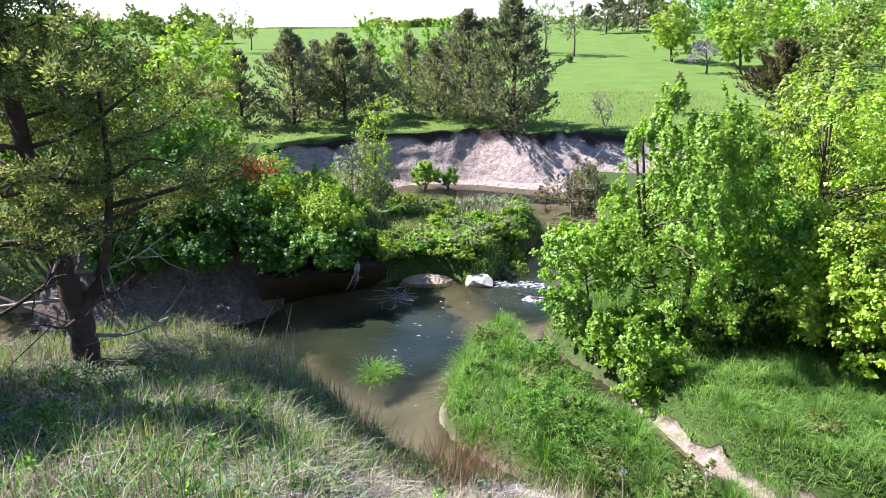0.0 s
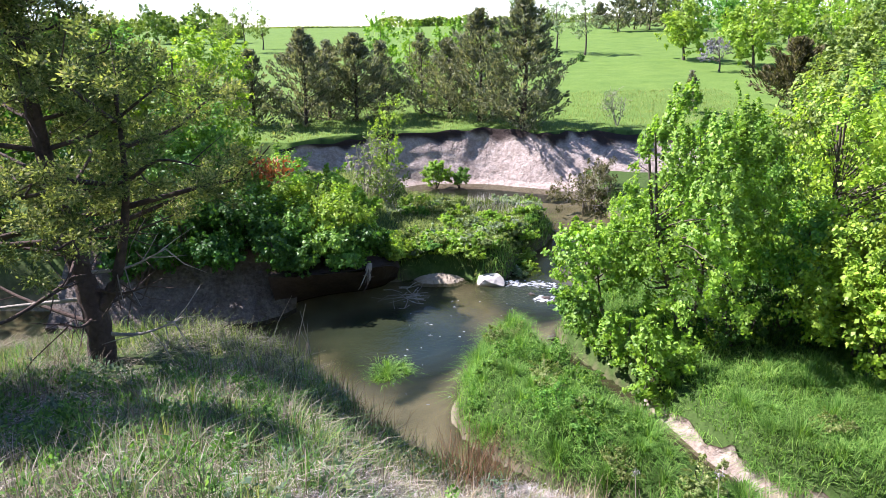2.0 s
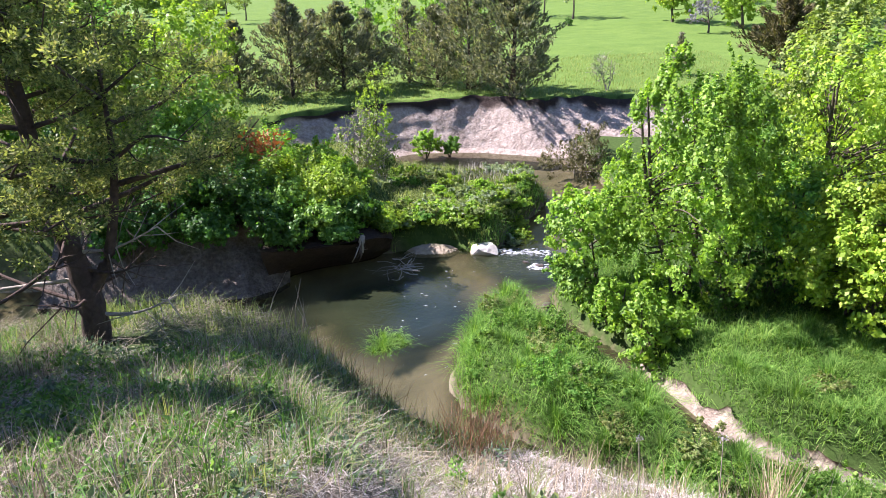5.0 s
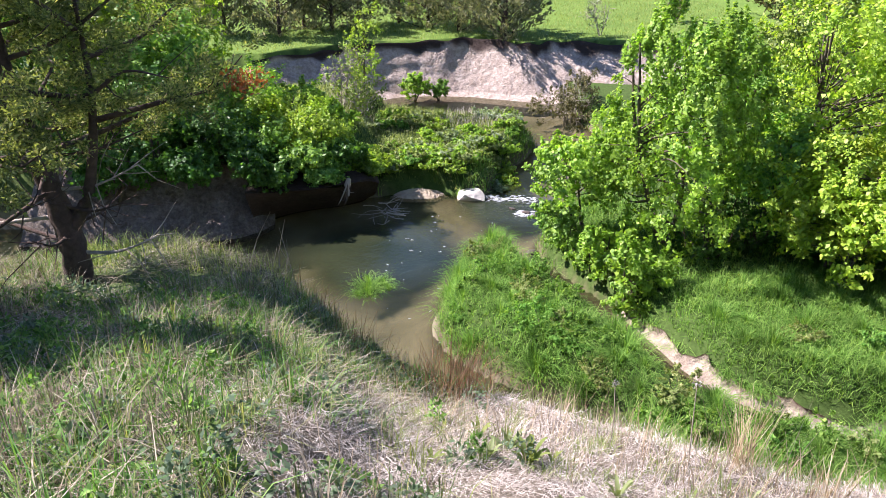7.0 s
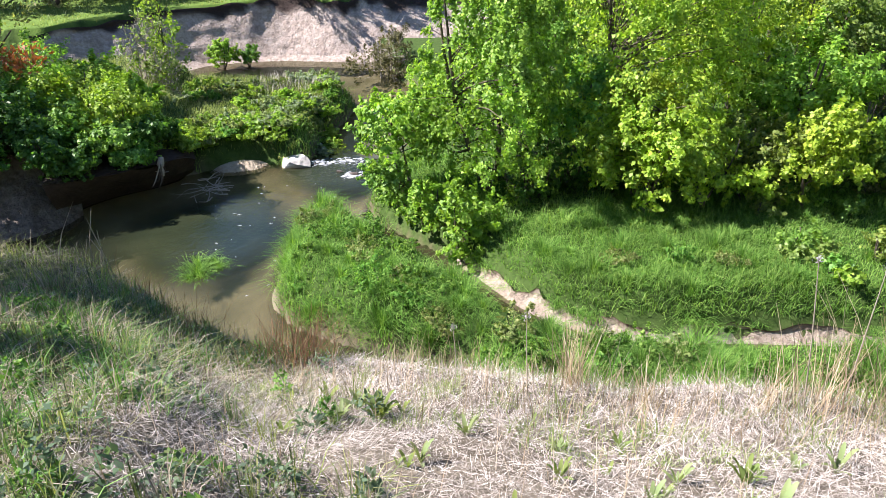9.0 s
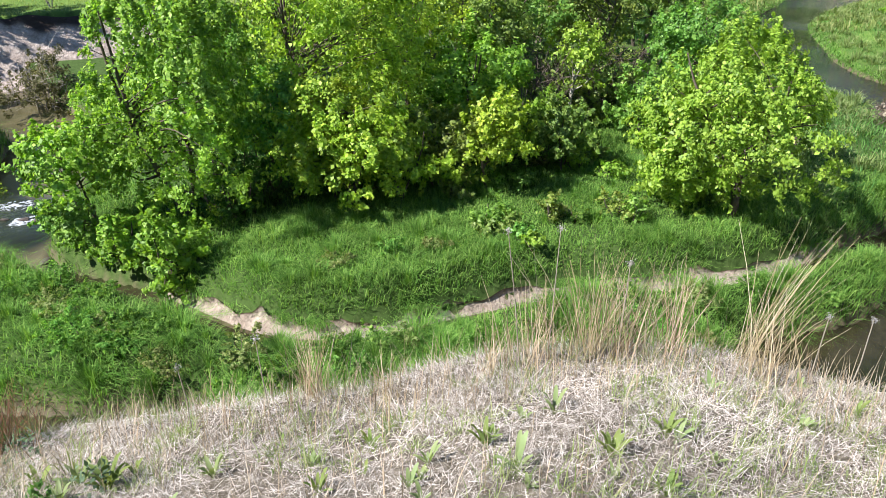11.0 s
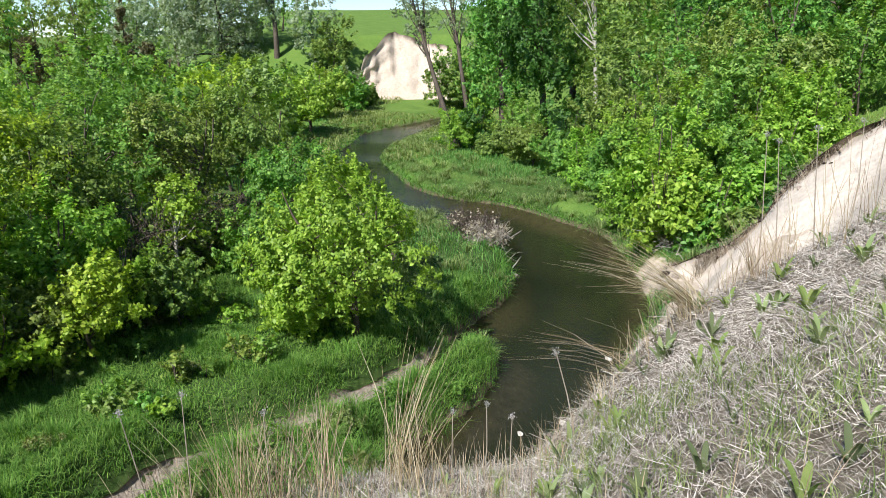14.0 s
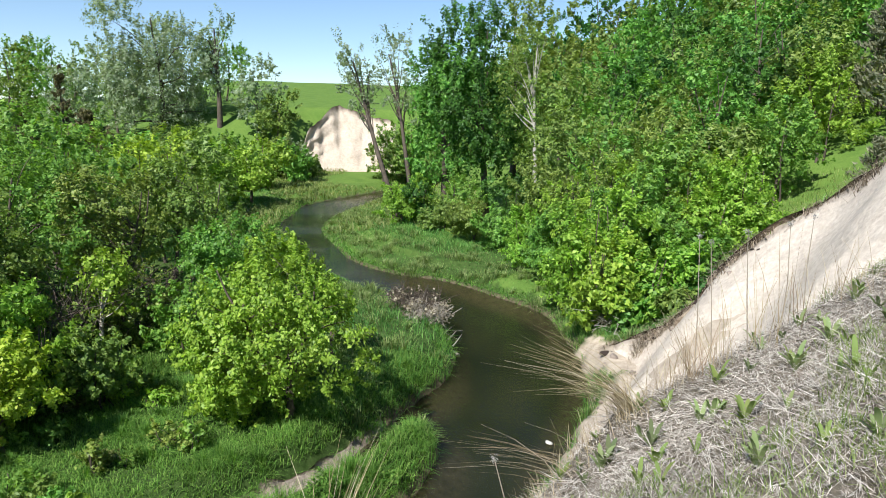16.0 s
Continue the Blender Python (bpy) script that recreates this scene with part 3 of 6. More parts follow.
def bank_strip(name, top, foot, rows, mat, seed, label, rough=0.25, soil=0.25, lip=0.25, even=0.0):
    """A worn earth face between a top line and a foot line, with a sod lip over it."""
    top, foot = np.asarray(top), np.asarray(foot)
    n = len(top)
    v = np.linspace(0, 1, rows)[:, None]
    prof = 0.5 * v + 0.5 * v ** 1.7
    hz = np.where(v < 0.2, v * 1.5, 0.3 + (v - 0.2) * 0.875)
    prof, hz = prof + (v - prof) * even, hz + (v - hz) * even
    P = np.empty((rows, n, 3))
    P[..., :2] = top[None, :, :2] + (foot - top)[None, :, :2] * prof[..., None]
    P[..., 2] = top[None, :, 2] + (foot - top)[None, :, 2] * hz
    out = unit((foot - top)[:, :2])
    u = np.cumsum(np.r_[0, np.linalg.norm(np.diff(top[:, :2], axis=0), axis=1)])[None, :]
    u = u + 0.9 * np.sin(0.37 * u + seed) + 0.4 * np.sin(1.13 * u + 2 * seed)
    w = v * np.linalg.norm(foot - top, axis=1).mean()
    bumpy = rough * (0.35 * np.sin(2.1 * u + 1.5 * v + seed) * np.sin(0.83 * u + seed) + 0.75 * fbm(1.5 * u, 1.5 * w, seed) + 0.7 * fbm(4.3 * u + w, 4.3 * w, seed + 2) - 0.5 * np.abs(fbm(2.6 * u, 1.3 * w, seed + 5)))
    env = np.sin(np.pi * np.clip(v, 0.03, 1)) ** 0.7
    P[..., :2] += out[None] * (bumpy * env)[..., None]
    P[..., :2] += out[None] * (lip * np.exp(-((v - 0.02) / 0.06) ** 2))[..., None]
    P[..., 2] += 0.06 * np.sin(3.1 * u + seed) * (v < 0.12)
    i, j = np.meshgrid(np.arange(rows - 1), np.arange(n - 1), indexing="ij")
    F = np.stack([i * n + j, (i + 1) * n + j, (i + 1) * n + j + 1, i * n + j + 1], -1).reshape(-1, 4)
    me = mesh_np(name, P.reshape(-1, 3), F, mat, True)
    edge = soil * (0.8 + 0.45 * np.sin(1.7 * u + seed) + 0.25 * np.sin(5.1 * u))
    layer = me.attributes.new("soil", "FLOAT", "POINT")
    layer.data.foreach_set("value", (smooth01(edge + 0.06, edge - 0.06, v + 0 * u)).astype(np.float32).ravel())
    return tagged(new(name, me), label, "eroded bank", kind="structure")


PINK_EARTH = bank_material("bank_earth", (0.36, 0.30, 0.26), (0.58, 0.50, 0.44), (0.045, 0.034, 0.03))
PALE_SAND = bank_material("bank_sand", (0.42, 0.34, 0.26), (0.60, 0.51, 0.40), (0.07, 0.05, 0.035))
SAND_FAR = bank_material("bluff_sand", (0.52, 0.42, 0.33), (0.70, 0.60, 0.49), (0.07, 0.05, 0.035), 0.4, 0.6)
# bank earth toned down so that its colour carries shade
SHADED_EARTH = bank_material("bank_shade", (0.11, 0.095, 0.085), (0.24, 0.21, 0.185), (0.045, 0.034, 0.03))
lipline = curve([(-8.3, 32.6, 2.25), (-6.5, 33.9, 2.25), (-5, 35.2, 2.25), (-3.9, 35.9, 2.3), (-2.4, 36.4, 2.4), (0.5, 36.8, 2.45), (2, 37.3, 2.5), (3.3, 36.5, 2.45), (4.7, 35.5, 2.4),
                 (6.3, 36.0, 2.45), (8.5, 35.4, 2.4), (12, 34, 2.3)], 12)
footline = curve([(-7.5, 31.7, 0.75), (-5.7, 32.7, 0.7), (-4.3, 33.8, 0.45), (-3.3, 34.5, 0.1), (-2, 34.9, -0.1), (0.5, 35.1, -0.1), (1.8, 34.9, -0.1), (3.2, 34.4, -0.1), (4.6, 33.8, -0.1),
                  (6.1, 33.1, -0.1), (8, 32.6, -0.1), (10.8, 31.8, -0.1)], 12)
bank_strip("cut_bank", lipline, footline, 26, PINK_EARTH, 0.7, "eroded pinkish earth creek bank with dark topsoil rim", 0.15, 0.17, 0.14, 0.9)
# a talus fan and washed toe along the foot of the cut bank
toe = curve([(-3.4, 33.5, 0.12), (-1.6, 34.9, 0.12), (0.6, 35.0, 0.12), (2.2, 34.6, 0.12), (4.4, 33.5, 0.12), (6.0, 32.8, 0.1)], 8)
toe_low = toe + np.array((0.0, -0.75, -0.25))
toe_back = toe + np.array((0.1, 0.9, 0.25))
bank_strip("bank_toe", toe_back, toe_low, 8, PINK_EARTH, 2.1, "damp sandy ledge at the foot of the cut bank", 0.12, -1, 0.0)
# shaded bank of the west wood, part of its shade painted into the earth colour
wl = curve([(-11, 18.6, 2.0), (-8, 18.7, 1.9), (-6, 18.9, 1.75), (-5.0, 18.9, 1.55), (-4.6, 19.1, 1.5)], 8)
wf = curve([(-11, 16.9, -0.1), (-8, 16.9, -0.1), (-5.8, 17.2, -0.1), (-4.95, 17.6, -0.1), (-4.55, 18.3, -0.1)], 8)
bank_strip("shaded_bank", wl, wf, 16, SHADED_EARTH, 3.3, "earth bank under overhanging bushes, its shade put into the grey colour", 0.22, 0.15, 0.3)
# the hollow that the creek has cut beside it, roofed by sod; near-black colour paints its shade
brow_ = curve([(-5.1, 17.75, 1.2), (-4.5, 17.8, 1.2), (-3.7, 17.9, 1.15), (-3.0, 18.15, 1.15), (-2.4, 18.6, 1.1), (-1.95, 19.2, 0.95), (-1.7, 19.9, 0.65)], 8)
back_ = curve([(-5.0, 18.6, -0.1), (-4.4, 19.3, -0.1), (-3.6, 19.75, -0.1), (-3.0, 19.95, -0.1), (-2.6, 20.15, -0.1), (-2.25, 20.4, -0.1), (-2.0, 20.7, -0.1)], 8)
bank_strip("undercut", brow_, back_, 14, SOD_AND_SHADE, 1.9, "undercut hollow in the creek bank, its shade coloured in black", 0.16, -1, 0.0, 0.6)
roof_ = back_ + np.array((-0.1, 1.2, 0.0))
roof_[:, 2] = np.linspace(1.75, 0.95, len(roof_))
bank_strip("sod_shelf", roof_, brow_ + np.array((0, -0.03, 0.02)), 10, SOD_AND_SHADE, 2.6, "sod shelf overhanging the creek, coloured dark for shade", 0.1, -1, 0.0, 1.0)
# the sandy bluff far down the valley
fb_t = np.linspace(0, 1, 40)
fb_az = 65.9 + 7.5 * fb_t
fb_top = np.interp(fb_az, [65.9, 66.6, 67.7, 69.0, 70.6, 73.4], [86.6, 88.0, 91.0, 94.5, 94.0, 93.0])
fb_z = np.interp(fb_az, [65.9, 66.55, 67.0, 67.7, 68.5, 69.0, 69.6, 70.6, 73.4], [3.2, 6.3, 6.9, 8.0, 9.1, 9.4, 9.1, 8.4, 7.4]) + 0.12 * np.sin(23 * fb_t)
ftop = np.column_stack([fb_top * np.sin(np.radians(fb_az)), fb_top * np.cos(np.radians(fb_az))])
ffoot = np.column_stack([86.0 * np.sin(np.radians(fb_az)), 86.0 * np.cos(np.radians(fb_az))])
ftop = np.column_stack([ftop, fb_z])
ffoot = np.column_stack([ffoot, lay(ffoot[:, 0], ffoot[:, 1])[0] - 0.2])
bank_strip("sand_bluff", ftop, ffoot, 24, SAND_FAR, 1.1, "pale sandy bluff face far down the creek", 0.55, 0.06, 0.3, 1.0)

# the ditch's crumbling sandy bank, on its outer side
dc = curve(DITCH[8:], 3)
dtan = unit(np.gradient(dc, axis=0))
dnor = np.column_stack([-dtan[:, 1], dtan[:, 0]])
q = np.arange(len(dc))
cut = 0.56 + 0.05 * np.sin(q * 0.23 + 1) * np.sin(q * 0.07) + 0.025 * np.sin(q * 0.57) + 0.02 * np.sin(q * 1.3)
dl = dc + dnor * cut[:, None]
dzt = np.maximum(lay(dl[:, 0], dl[:, 1])[0], 0.2) + 0.05
dtop = np.column_stack([dl, dzt])
dfoot = np.column_stack([dc + dnor * 0.27, np.full(len(dl), -0.04)])
SILT = bank_material("bank_silt", (0.34, 0.275, 0.215), (0.53, 0.455, 0.38), (0.10, 0.07, 0.045))
bank_strip("ditch_bank", dtop, dfoot, 12, SILT, 5.2, "crumbling silty bank of a narrow side ditch", 0.04, 0.06, 0.04)

# the bare scarp itself, rilled and crumbling
ss = np.linspace(-2.2, 14, 90)
wob = -0.35 * np.sin(1.3 * ss)
lipxy = EDGE0[None] + EDGE_T[None] * ss[:, None] + EDGE_N[None] * (wob + 0.02)[:, None]
lz = lip_height(ss)
lt = np.column_stack([lipxy - EDGE_N * 0.12, lz + 0.06])
lf = np.column_stack([lipxy + EDGE_N * 0.42, lz - 0.62])
sf = np.column_stack([lipxy + EDGE_N * 6.6, lz - 6.55])
SCARP = bank_material("bank_scarp", (0.56, 0.47, 0.39), (0.74, 0.66, 0.56), (0.07, 0.05, 0.035), 0.3, 0.4)
bank_strip("sand_scarp", np.column_stack([lipxy, lz - 0.06]), sf, 60, SCARP, 6.3, "bare pale sandy slope washed into rills", 0.14, 0.0, 0.0, 1.0)
bank_strip("scarp_lip", lt, lf, 9, bank_material("bank_lip", (0.40, 0.31, 0.23), (0.60, 0.49, 0.37), (0.06, 0.045, 0.03)), 4.4, "ragged sod lip hanging over a bare sandy slope", 0.4, 0.28, 0.18)


# ---- plants ----
def crown_leaves(r, h, rad, low, shoots, per, leaf, spread, lump=0.35, droop=0.2, shell=0.45, lean=(0, 0), plain=False, taper=0.0):
    """Leafy shoots on the lobes of an uneven crown; also where the shoots start."""
    zc, zr = h * (1 + low) / 2, h * (1 - low) / 2
    k = 9 if shoots > 100 else 6
    D = sphere_dirs(r, k)
    D[:, 2] = np.linspace(-0.85, 0.9, k)[r.permutation(k)]
    lobe = D * np.array((rad, rad, zr)) * r.uniform(0.45, 0.72, (k, 1))
    size = r.uniform(0.36, 0.36 + lump, k)[:, None] * np.array((rad, rad, 0.8 * min(rad, zr) + 0.2 * zr))
    w = size[:, 0] ** 1.6
    q = r.choice(k, shoots, p=w / w.sum())
    S = unit(sphere_dirs(r, shoots) + 0.55 * D[q])
    C = lobe[q] + S * size[q] * (shell + (1 - shell) * r.random((shoots, 1)) ** 0.6)
    go = unit(0.8 * S + np.array((0, 0, 0.45)) + 0.35 * r.normal(size=(shoots, 3)))
    long = spread * 2.1 * r.uniform(0.6, 1.5, shoots)
    i = np.repeat(np.arange(shoots), per)
    n = len(i)
    u = r.random(n)
    P = C[i] + go[i] * (long[i] * u)[:, None] + r.normal(size=(n, 3)) * (spread * (0.42 - 0.25 * u))[:, None]
    # some loose leaves fill the inside
    fill = n // 9
    P[:fill] = sphere_dirs(r, fill) * (r.random((fill, 1)) ** 0.4) * np.array((rad, rad, zr)) * 0.72
    f = 1.0 / max(np.percentile(np.abs(P[:, 0]), 98.5), np.percentile(np.abs(P[:, 1]), 98.5)) * rad
    top, bot = np.percentile(P[:, 2], 99.7), np.percentile(P[:, 2], 0.5)
    g = 2 * zr / (top - bot)
    for Q in (P, C):
        Q[:, :2] *= f
        Q[:, 2] = zc - zr + (Q[:, 2] - bot) * g
        t = np.clip(Q[:, 2] / h, 0, 1.1)
        Q[:, :2] *= (1 + 0.2 * (taper > 0) - taper * t)[:, None]
        Q[:, 0] += lean[0] * t
        Q[:, 1] += lean[1] * t
        Q[:, 2] = np.maximum(Q[:, 2], 0.08)
    N = unit(0.95 * S[i] + np.array((0, 0, 0.55)) + 0.55 * r.normal(size=(n, 3)))
    A = unit(np.cross(N, r.normal(size=(n, 3)))) + 0.4 * go[i] + np.array((0, 0, -droop))
    L = leaf * r.uniform(0.65, 1.4, n)
    return kites(P, A, N, L, L * r.uniform(0.5, 0.8, n), plain), C


def trunk_mesh(r, h, rad, C, base_r, limbs=14, lean=(0, 0), twigs=0, sides=7, split=1):
    """Tapered stems, limbs reaching for the shoots, and loose twigs."""
    chunks, arms, sprigs = [], [], []
    stems = []
    for k in range(split):
        a = r.uniform(0, 6.3)
        spread = 0 if split == 1 else rad * 0.45
        t = np.linspace(0, 1, 8)
        x = lean[0] * t ** 1.2 + spread * np.cos(a) * t + 0.06 * rad * np.sin(4 * t + a)
        y = lean[1] * t ** 1.2 + spread * np.sin(a) * t + 0.06 * rad * np.cos(5 * t + a)
        S = np.column_stack([x, y, h * 0.86 * t - 0.15])
        w = base_r * (1 if split == 1 else 0.7) * (1 - 0.85 * t) + 0.008
        w[0] *= 1.35
        stems.append((S, w))
        chunks.append(tube(S, w, sides))
    pick = r.choice(len(C), min(limbs, len(C)), replace=False)
    for q in pick:
        S, w = stems[r.integers(len(stems))]
        end = C[q]
        zt = np.clip((end[2] * 0.62 + 0.1 * h) / (h * 0.86), 0.12, 0.92) * 7
        i = int(zt)
        st = S[i] + (S[min(i + 1, 7)] - S[i]) * (zt - i)
        mid = st * 0.5 + end * 0.5 + np.array((0, 0, 0.08 * h)) * r.uniform(-0.4, 1)
        line = curve([st, mid, end], 4)
        w0 = w[i] * 0.5
        arms.append(tube(line, np.linspace(w0, max(0.006, w0 * 0.15), len(line)), 4 if sides > 5 else 3))
    for q in range(twigs):
        c = C[r.integers(len(C))]
        e = c + r.normal(size=3) * rad * 0.22 + np.array((0, 0, rad * 0.1))
        sprigs.append(tube([c, (c + e) / 2 + r.normal(size=3) * 0.05, e], [0.012, 0.009, 0.004], 3))
    return chunks, arms, sprigs


def broadleaf(name, label, category, x, y, h, rad, mat, clumps=160, per=40, leaf=0.12, spread=0.22, low=0.18, bark=None, seed=0, base=0.07, group="", limbs=14,
              lump=0.35, shell=0.45, lean=(0, 0), twigs=0, split=1, droop=0.2, z=None, taper=0.0):
    r = np.random.default_rng(seed + 100)
    zb = gz(x, y) if z is None else z
    e = thing(name, x, y, zb, label, category, group)
    if not math.hypot(x, y) < 27:
        per, leaf = int(per * 1.8), leaf * 0.78
    (V, F), C = crown_leaves(r, h, rad, low, clumps, per, leaf, spread, lump, droop, shell, lean, math.hypot(x, y) >= 27, taper)
    near_by = math.hypot(x, y) < 27
    stems, arms, sprigs = trunk_mesh(r, h, rad, C, base, limbs if near_by else limbs // 2, lean, twigs, 7 if near_by else 5, split)
    for q in stems:
        part("trunk", *q, bark or BARK, e, smooth=True)
    for q in arms:
        part("limb", *q, bark or BARK, e, smooth=True)
    if sprigs:
        part("brushwood", *merge(sprigs), bark or BARK, e)["kind"] = "stuff"
    part("crown", V, F, mat, e)
    return e


def conifer(name, label, x, y, h, rad, mat, sprays=6000, size=0.22, seed=0, low=0.06, dens=1.0, group="", base=0.1, category="cedar tree", gap=0.0, z=None):
    """A juniper: a ragged cone of upswept sprays round a straight trunk."""
    r = np.random.default_rng(seed + 500)
    zb = gz(x, y) if z is None else z
    e = thing(name, x, y, zb, label, category, group)
    nb = int(90 * dens)
    sprays = int(sprays * 0.75)
    t = r.random(nb) ** 1.15
    t = low + (1 - low) * t
    a = r.uniform(0, 2 * np.pi, nb)
    reach = 1.25 * rad * (np.clip(1 - t, 0.02, 1) ** 0.8) * r.uniform(0.6, 1.3, nb)
    reach *= np.where(t < 0.1, 0.8 + 2 * t, 1)
    rise = r.uniform(0.25, 0.9, nb)
    idx = r.integers(0, nb, sprays)
    u = r.random(sprays) ** 0.5
    u = np.maximum(u, gap)
    dirs = np.column_stack([np.cos(a), np.sin(a), rise])
    P = np.column_stack([0 * t, 0 * t, t * h - 0.12 * reach])[idx] + dirs[idx] * (reach[idx] * u)[:, None]
    P += r.normal(size=(sprays, 3)) * (0.04 + 0.06 * rad * (1.15 - u))[:, None]
    P[:, 2] = np.clip(P[:, 2], 0.05, h * 1.02)
    A = unit(dirs[idx]) + 0.55 * r.normal(size=(sprays, 3)) + np.array((0, 0, 0.35))
    L = 1.12 * size * r.uniform(0.6, 1.4, sprays)
    V, F = kites(P, A, sphere_dirs(r, sprays), L, L * 0.32)
    part("trunk", *tube([(0, 0, -0.15), (0.02 * h, 0, h * 0.5), (0, 0.01 * h, h * 0.98)], [base * 1.2, base * 0.65, 0.012], 7), BARK_DARK, e, smooth=True)
    for q in range(0, nb, 5 if math.hypot(x, y) < 70 else 12):
        st = np.array((0, 0, t[q] * h - 0.12 * reach[q]))
        part("limb", *tube([st, st + dirs[q] * reach[q] * 0.5, st + dirs[q] * reach[q] * 0.9], [base * 0.3, base * 0.2, 0.006], 4), BARK_DARK, e, smooth=True)
    part("crown", V, F, mat, e)
    return e


def pol(az, r):
    return r * math.sin(radians(az)), r * math.cos(radians(az))


def blades(x, y, z, h, w, lean, r, bend=0.5, a=None):
    """Grass blades, three triangles each."""
    n = len(x)
    a = r.uniform(0, 2 * np.pi, n) if a is None else a
    d = np.column_stack([np.cos(a), np.sin(a), np.zeros(n)])
    s = np.column_stack([-np.sin(a), np.cos(a), np.zeros(n)]) * np.asarray(w).reshape(-1, 1) * 0.5
    h, lean = np.asarray(h).reshape(-1, 1), np.asarray(lean).reshape(-1, 1)
    up = np.array((0, 0, 1.0))
    B = np.column_stack([x, y, z])
    M = B + d * h * lean * 0.4 + up * h * (0.62 - 0.12 * lean)
    T = B + d * h * lean * (0.8 + bend * 0.6) + up * h * np.maximum(1 - bend * lean * 0.8, 0.1)
    V = np.stack([B - s, B + s, M + s * 0.75, M - s * 0.75, T], 1).reshape(-1, 3)
    o = (np.arange(n) * 5)[:, None]
    F = np.concatenate([o + np.array((0, 1, 2)), o + np.array((0, 2, 3)), o + np.array((3, 2, 4))], 1).reshape(-1, 3)
    return V, F


def scatter(r, n, x0, x1, y0, y1):
    return r.uniform(x0, x1, n), r.uniform(y0, y1, n)


def stuff(name, V, F, mat, label, category):
    return tagged(part(name, V, F, mat), label, category, kind="stuff")


# ---- trees north of the creek ----
FC = "cedars along the cut bank"
for k, (x, y, h, rad, n) in enumerate([(-10.9, 38.4, 3.9, 1.3, 6000), (-8.1, 38.6, 5.0, 1.75, 8000), (-5.6, 40.5, 4.7, 1.7, 8000), (1.4, 39.9, 5.9, 1.9, 9000), (-0.3, 41.5, 4.4, 1.5, 6000),
                                       (-7.2, 41.0, 4.3, 1.4, 5000), (-4.3, 42.5, 4.2, 1.4, 5000)]):
    conifer("cedar_tree", "dark olive red cedar on the pasture above the cut bank", x, y, h, 1.25 * rad, CEDAR, int(1.3 * n), 0.2, k, group=FC, dens=1.3, low=0.01)
conifer("cedar_tree", "tall dark cedar leaning over the cut bank's rim", 3.6, 37.3, 6.5, 2.6, CEDAR, 17000, 0.21, 11, group=FC, dens=1.7, base=0.14, low=0.01)
conifer("cedar_tree", "thin grey-green cedar with sparse open branches", -2.0, 43.2, 4.6, 1.7, CEDAR, 4200, 0.18, 12, group=FC, dens=0.9, base=0.08)
conifer("cedar_tree", "brownish broad juniper on the pasture", *pol(25.2, 46), 3.9, 2.2, BROWNBUSH, 9000, 0.26, 13, dens=1.3)
conifer("cedar_tree", "small slim dark cedar behind the maple", *pol(18.2, 43.5), 2.3, 0.6, CEDAR, 1500, 0.18, 14, dens=0.6, base=0.05)
LS = "lime saplings behind the cedars"
for k, (az, r, h, rad) in enumerate([(-3.4, 50, 5.2, 1.5), (0.9, 49, 5.4, 1.5), (-5.6, 53, 5.6, 1.3), (-1.5, 47, 4.1, 1.4), (-0.4, 52, 5.0, 1.6), (3.0, 52, 5.2, 1.2)]):
    broadleaf("sapling", "lime-green leafy sapling behind the cedars", "sapling", *pol(az, r), h, rad, LIME, 60, 30, 0.2, 0.22, 0.12, seed=k, group=LS, base=0.05)
for k, (az, r, h, rad) in enumerate([(8.0, 80, 6.2, 2.0), (10.2, 78, 5.8, 1.9), (-16.0, 100, 6.4, 2.6), (-14.6, 106, 4.6, 1.9), (-17.2, 104, 4.5, 2.4), (5.6, 84, 6.4, 2.2)]):
    broadleaf("pasture_tree", "lone thin-leaved tree standing on the pasture", "tree", *pol(az, r), h, rad, SILVER if k < 2 else OLIVE, 55, 18, 0.22, 0.3, 0.3, seed=20 + k, base=0.11, limbs=22, shell=0.3)
broadleaf("pasture_shrub", "small round dark shrub on the pasture", "shrub", *pol(9.9, 72), 0.8, 0.5, DARK, 20, 25, 0.14, 0.14, 0.05, seed=29)
RG = "trees on the pasture slope"
for k, (az, r, h, rad, mt) in enumerate([(17.4, 72, 5.2, 2.9, LIME), (22.2, 67, 5.6, 3.3, LIME), (27.0, 70, 6.2, 3.9, YELLOW), (31.5, 66, 6.0, 3.8, OLIVE), (28.6, 56, 5.0, 2.6, OLIVE), (24.6, 84, 7.2, 3.5, OLIVE),
                                         (20.0, 92, 7.0, 3.2, GREEN), (33.5, 58, 5.6, 3.2, YELLOW), (36.5, 62, 6.2, 3.6, LIME)]):
    broadleaf("pasture_tree", "round bright green tree on the pasture slope", "tree", *pol(az, r), h, rad, mt, 150, 20, 0.34, 0.4, 0.12, seed=30 + k, group=RG, base=0.13)
broadleaf("blossom_tree", "small grey-blue blossoming tree on the pasture", "tree", *pol(20.0, 63), 2.7, 1.6, GREYTREE, 70, 22, 0.14, 0.2, 0.3, seed=45, base=0.09)
broadleaf("thorn_shrub", "grey leafless thorn shrub at the pasture edge", "shrub", 8.6, 37.6, 1.9, 0.9, SILVER, 40, 5, 0.1, 0.15, 0.1, seed=46, limbs=40, twigs=90, bark=DEADWOOD, base=0.03, split=4)
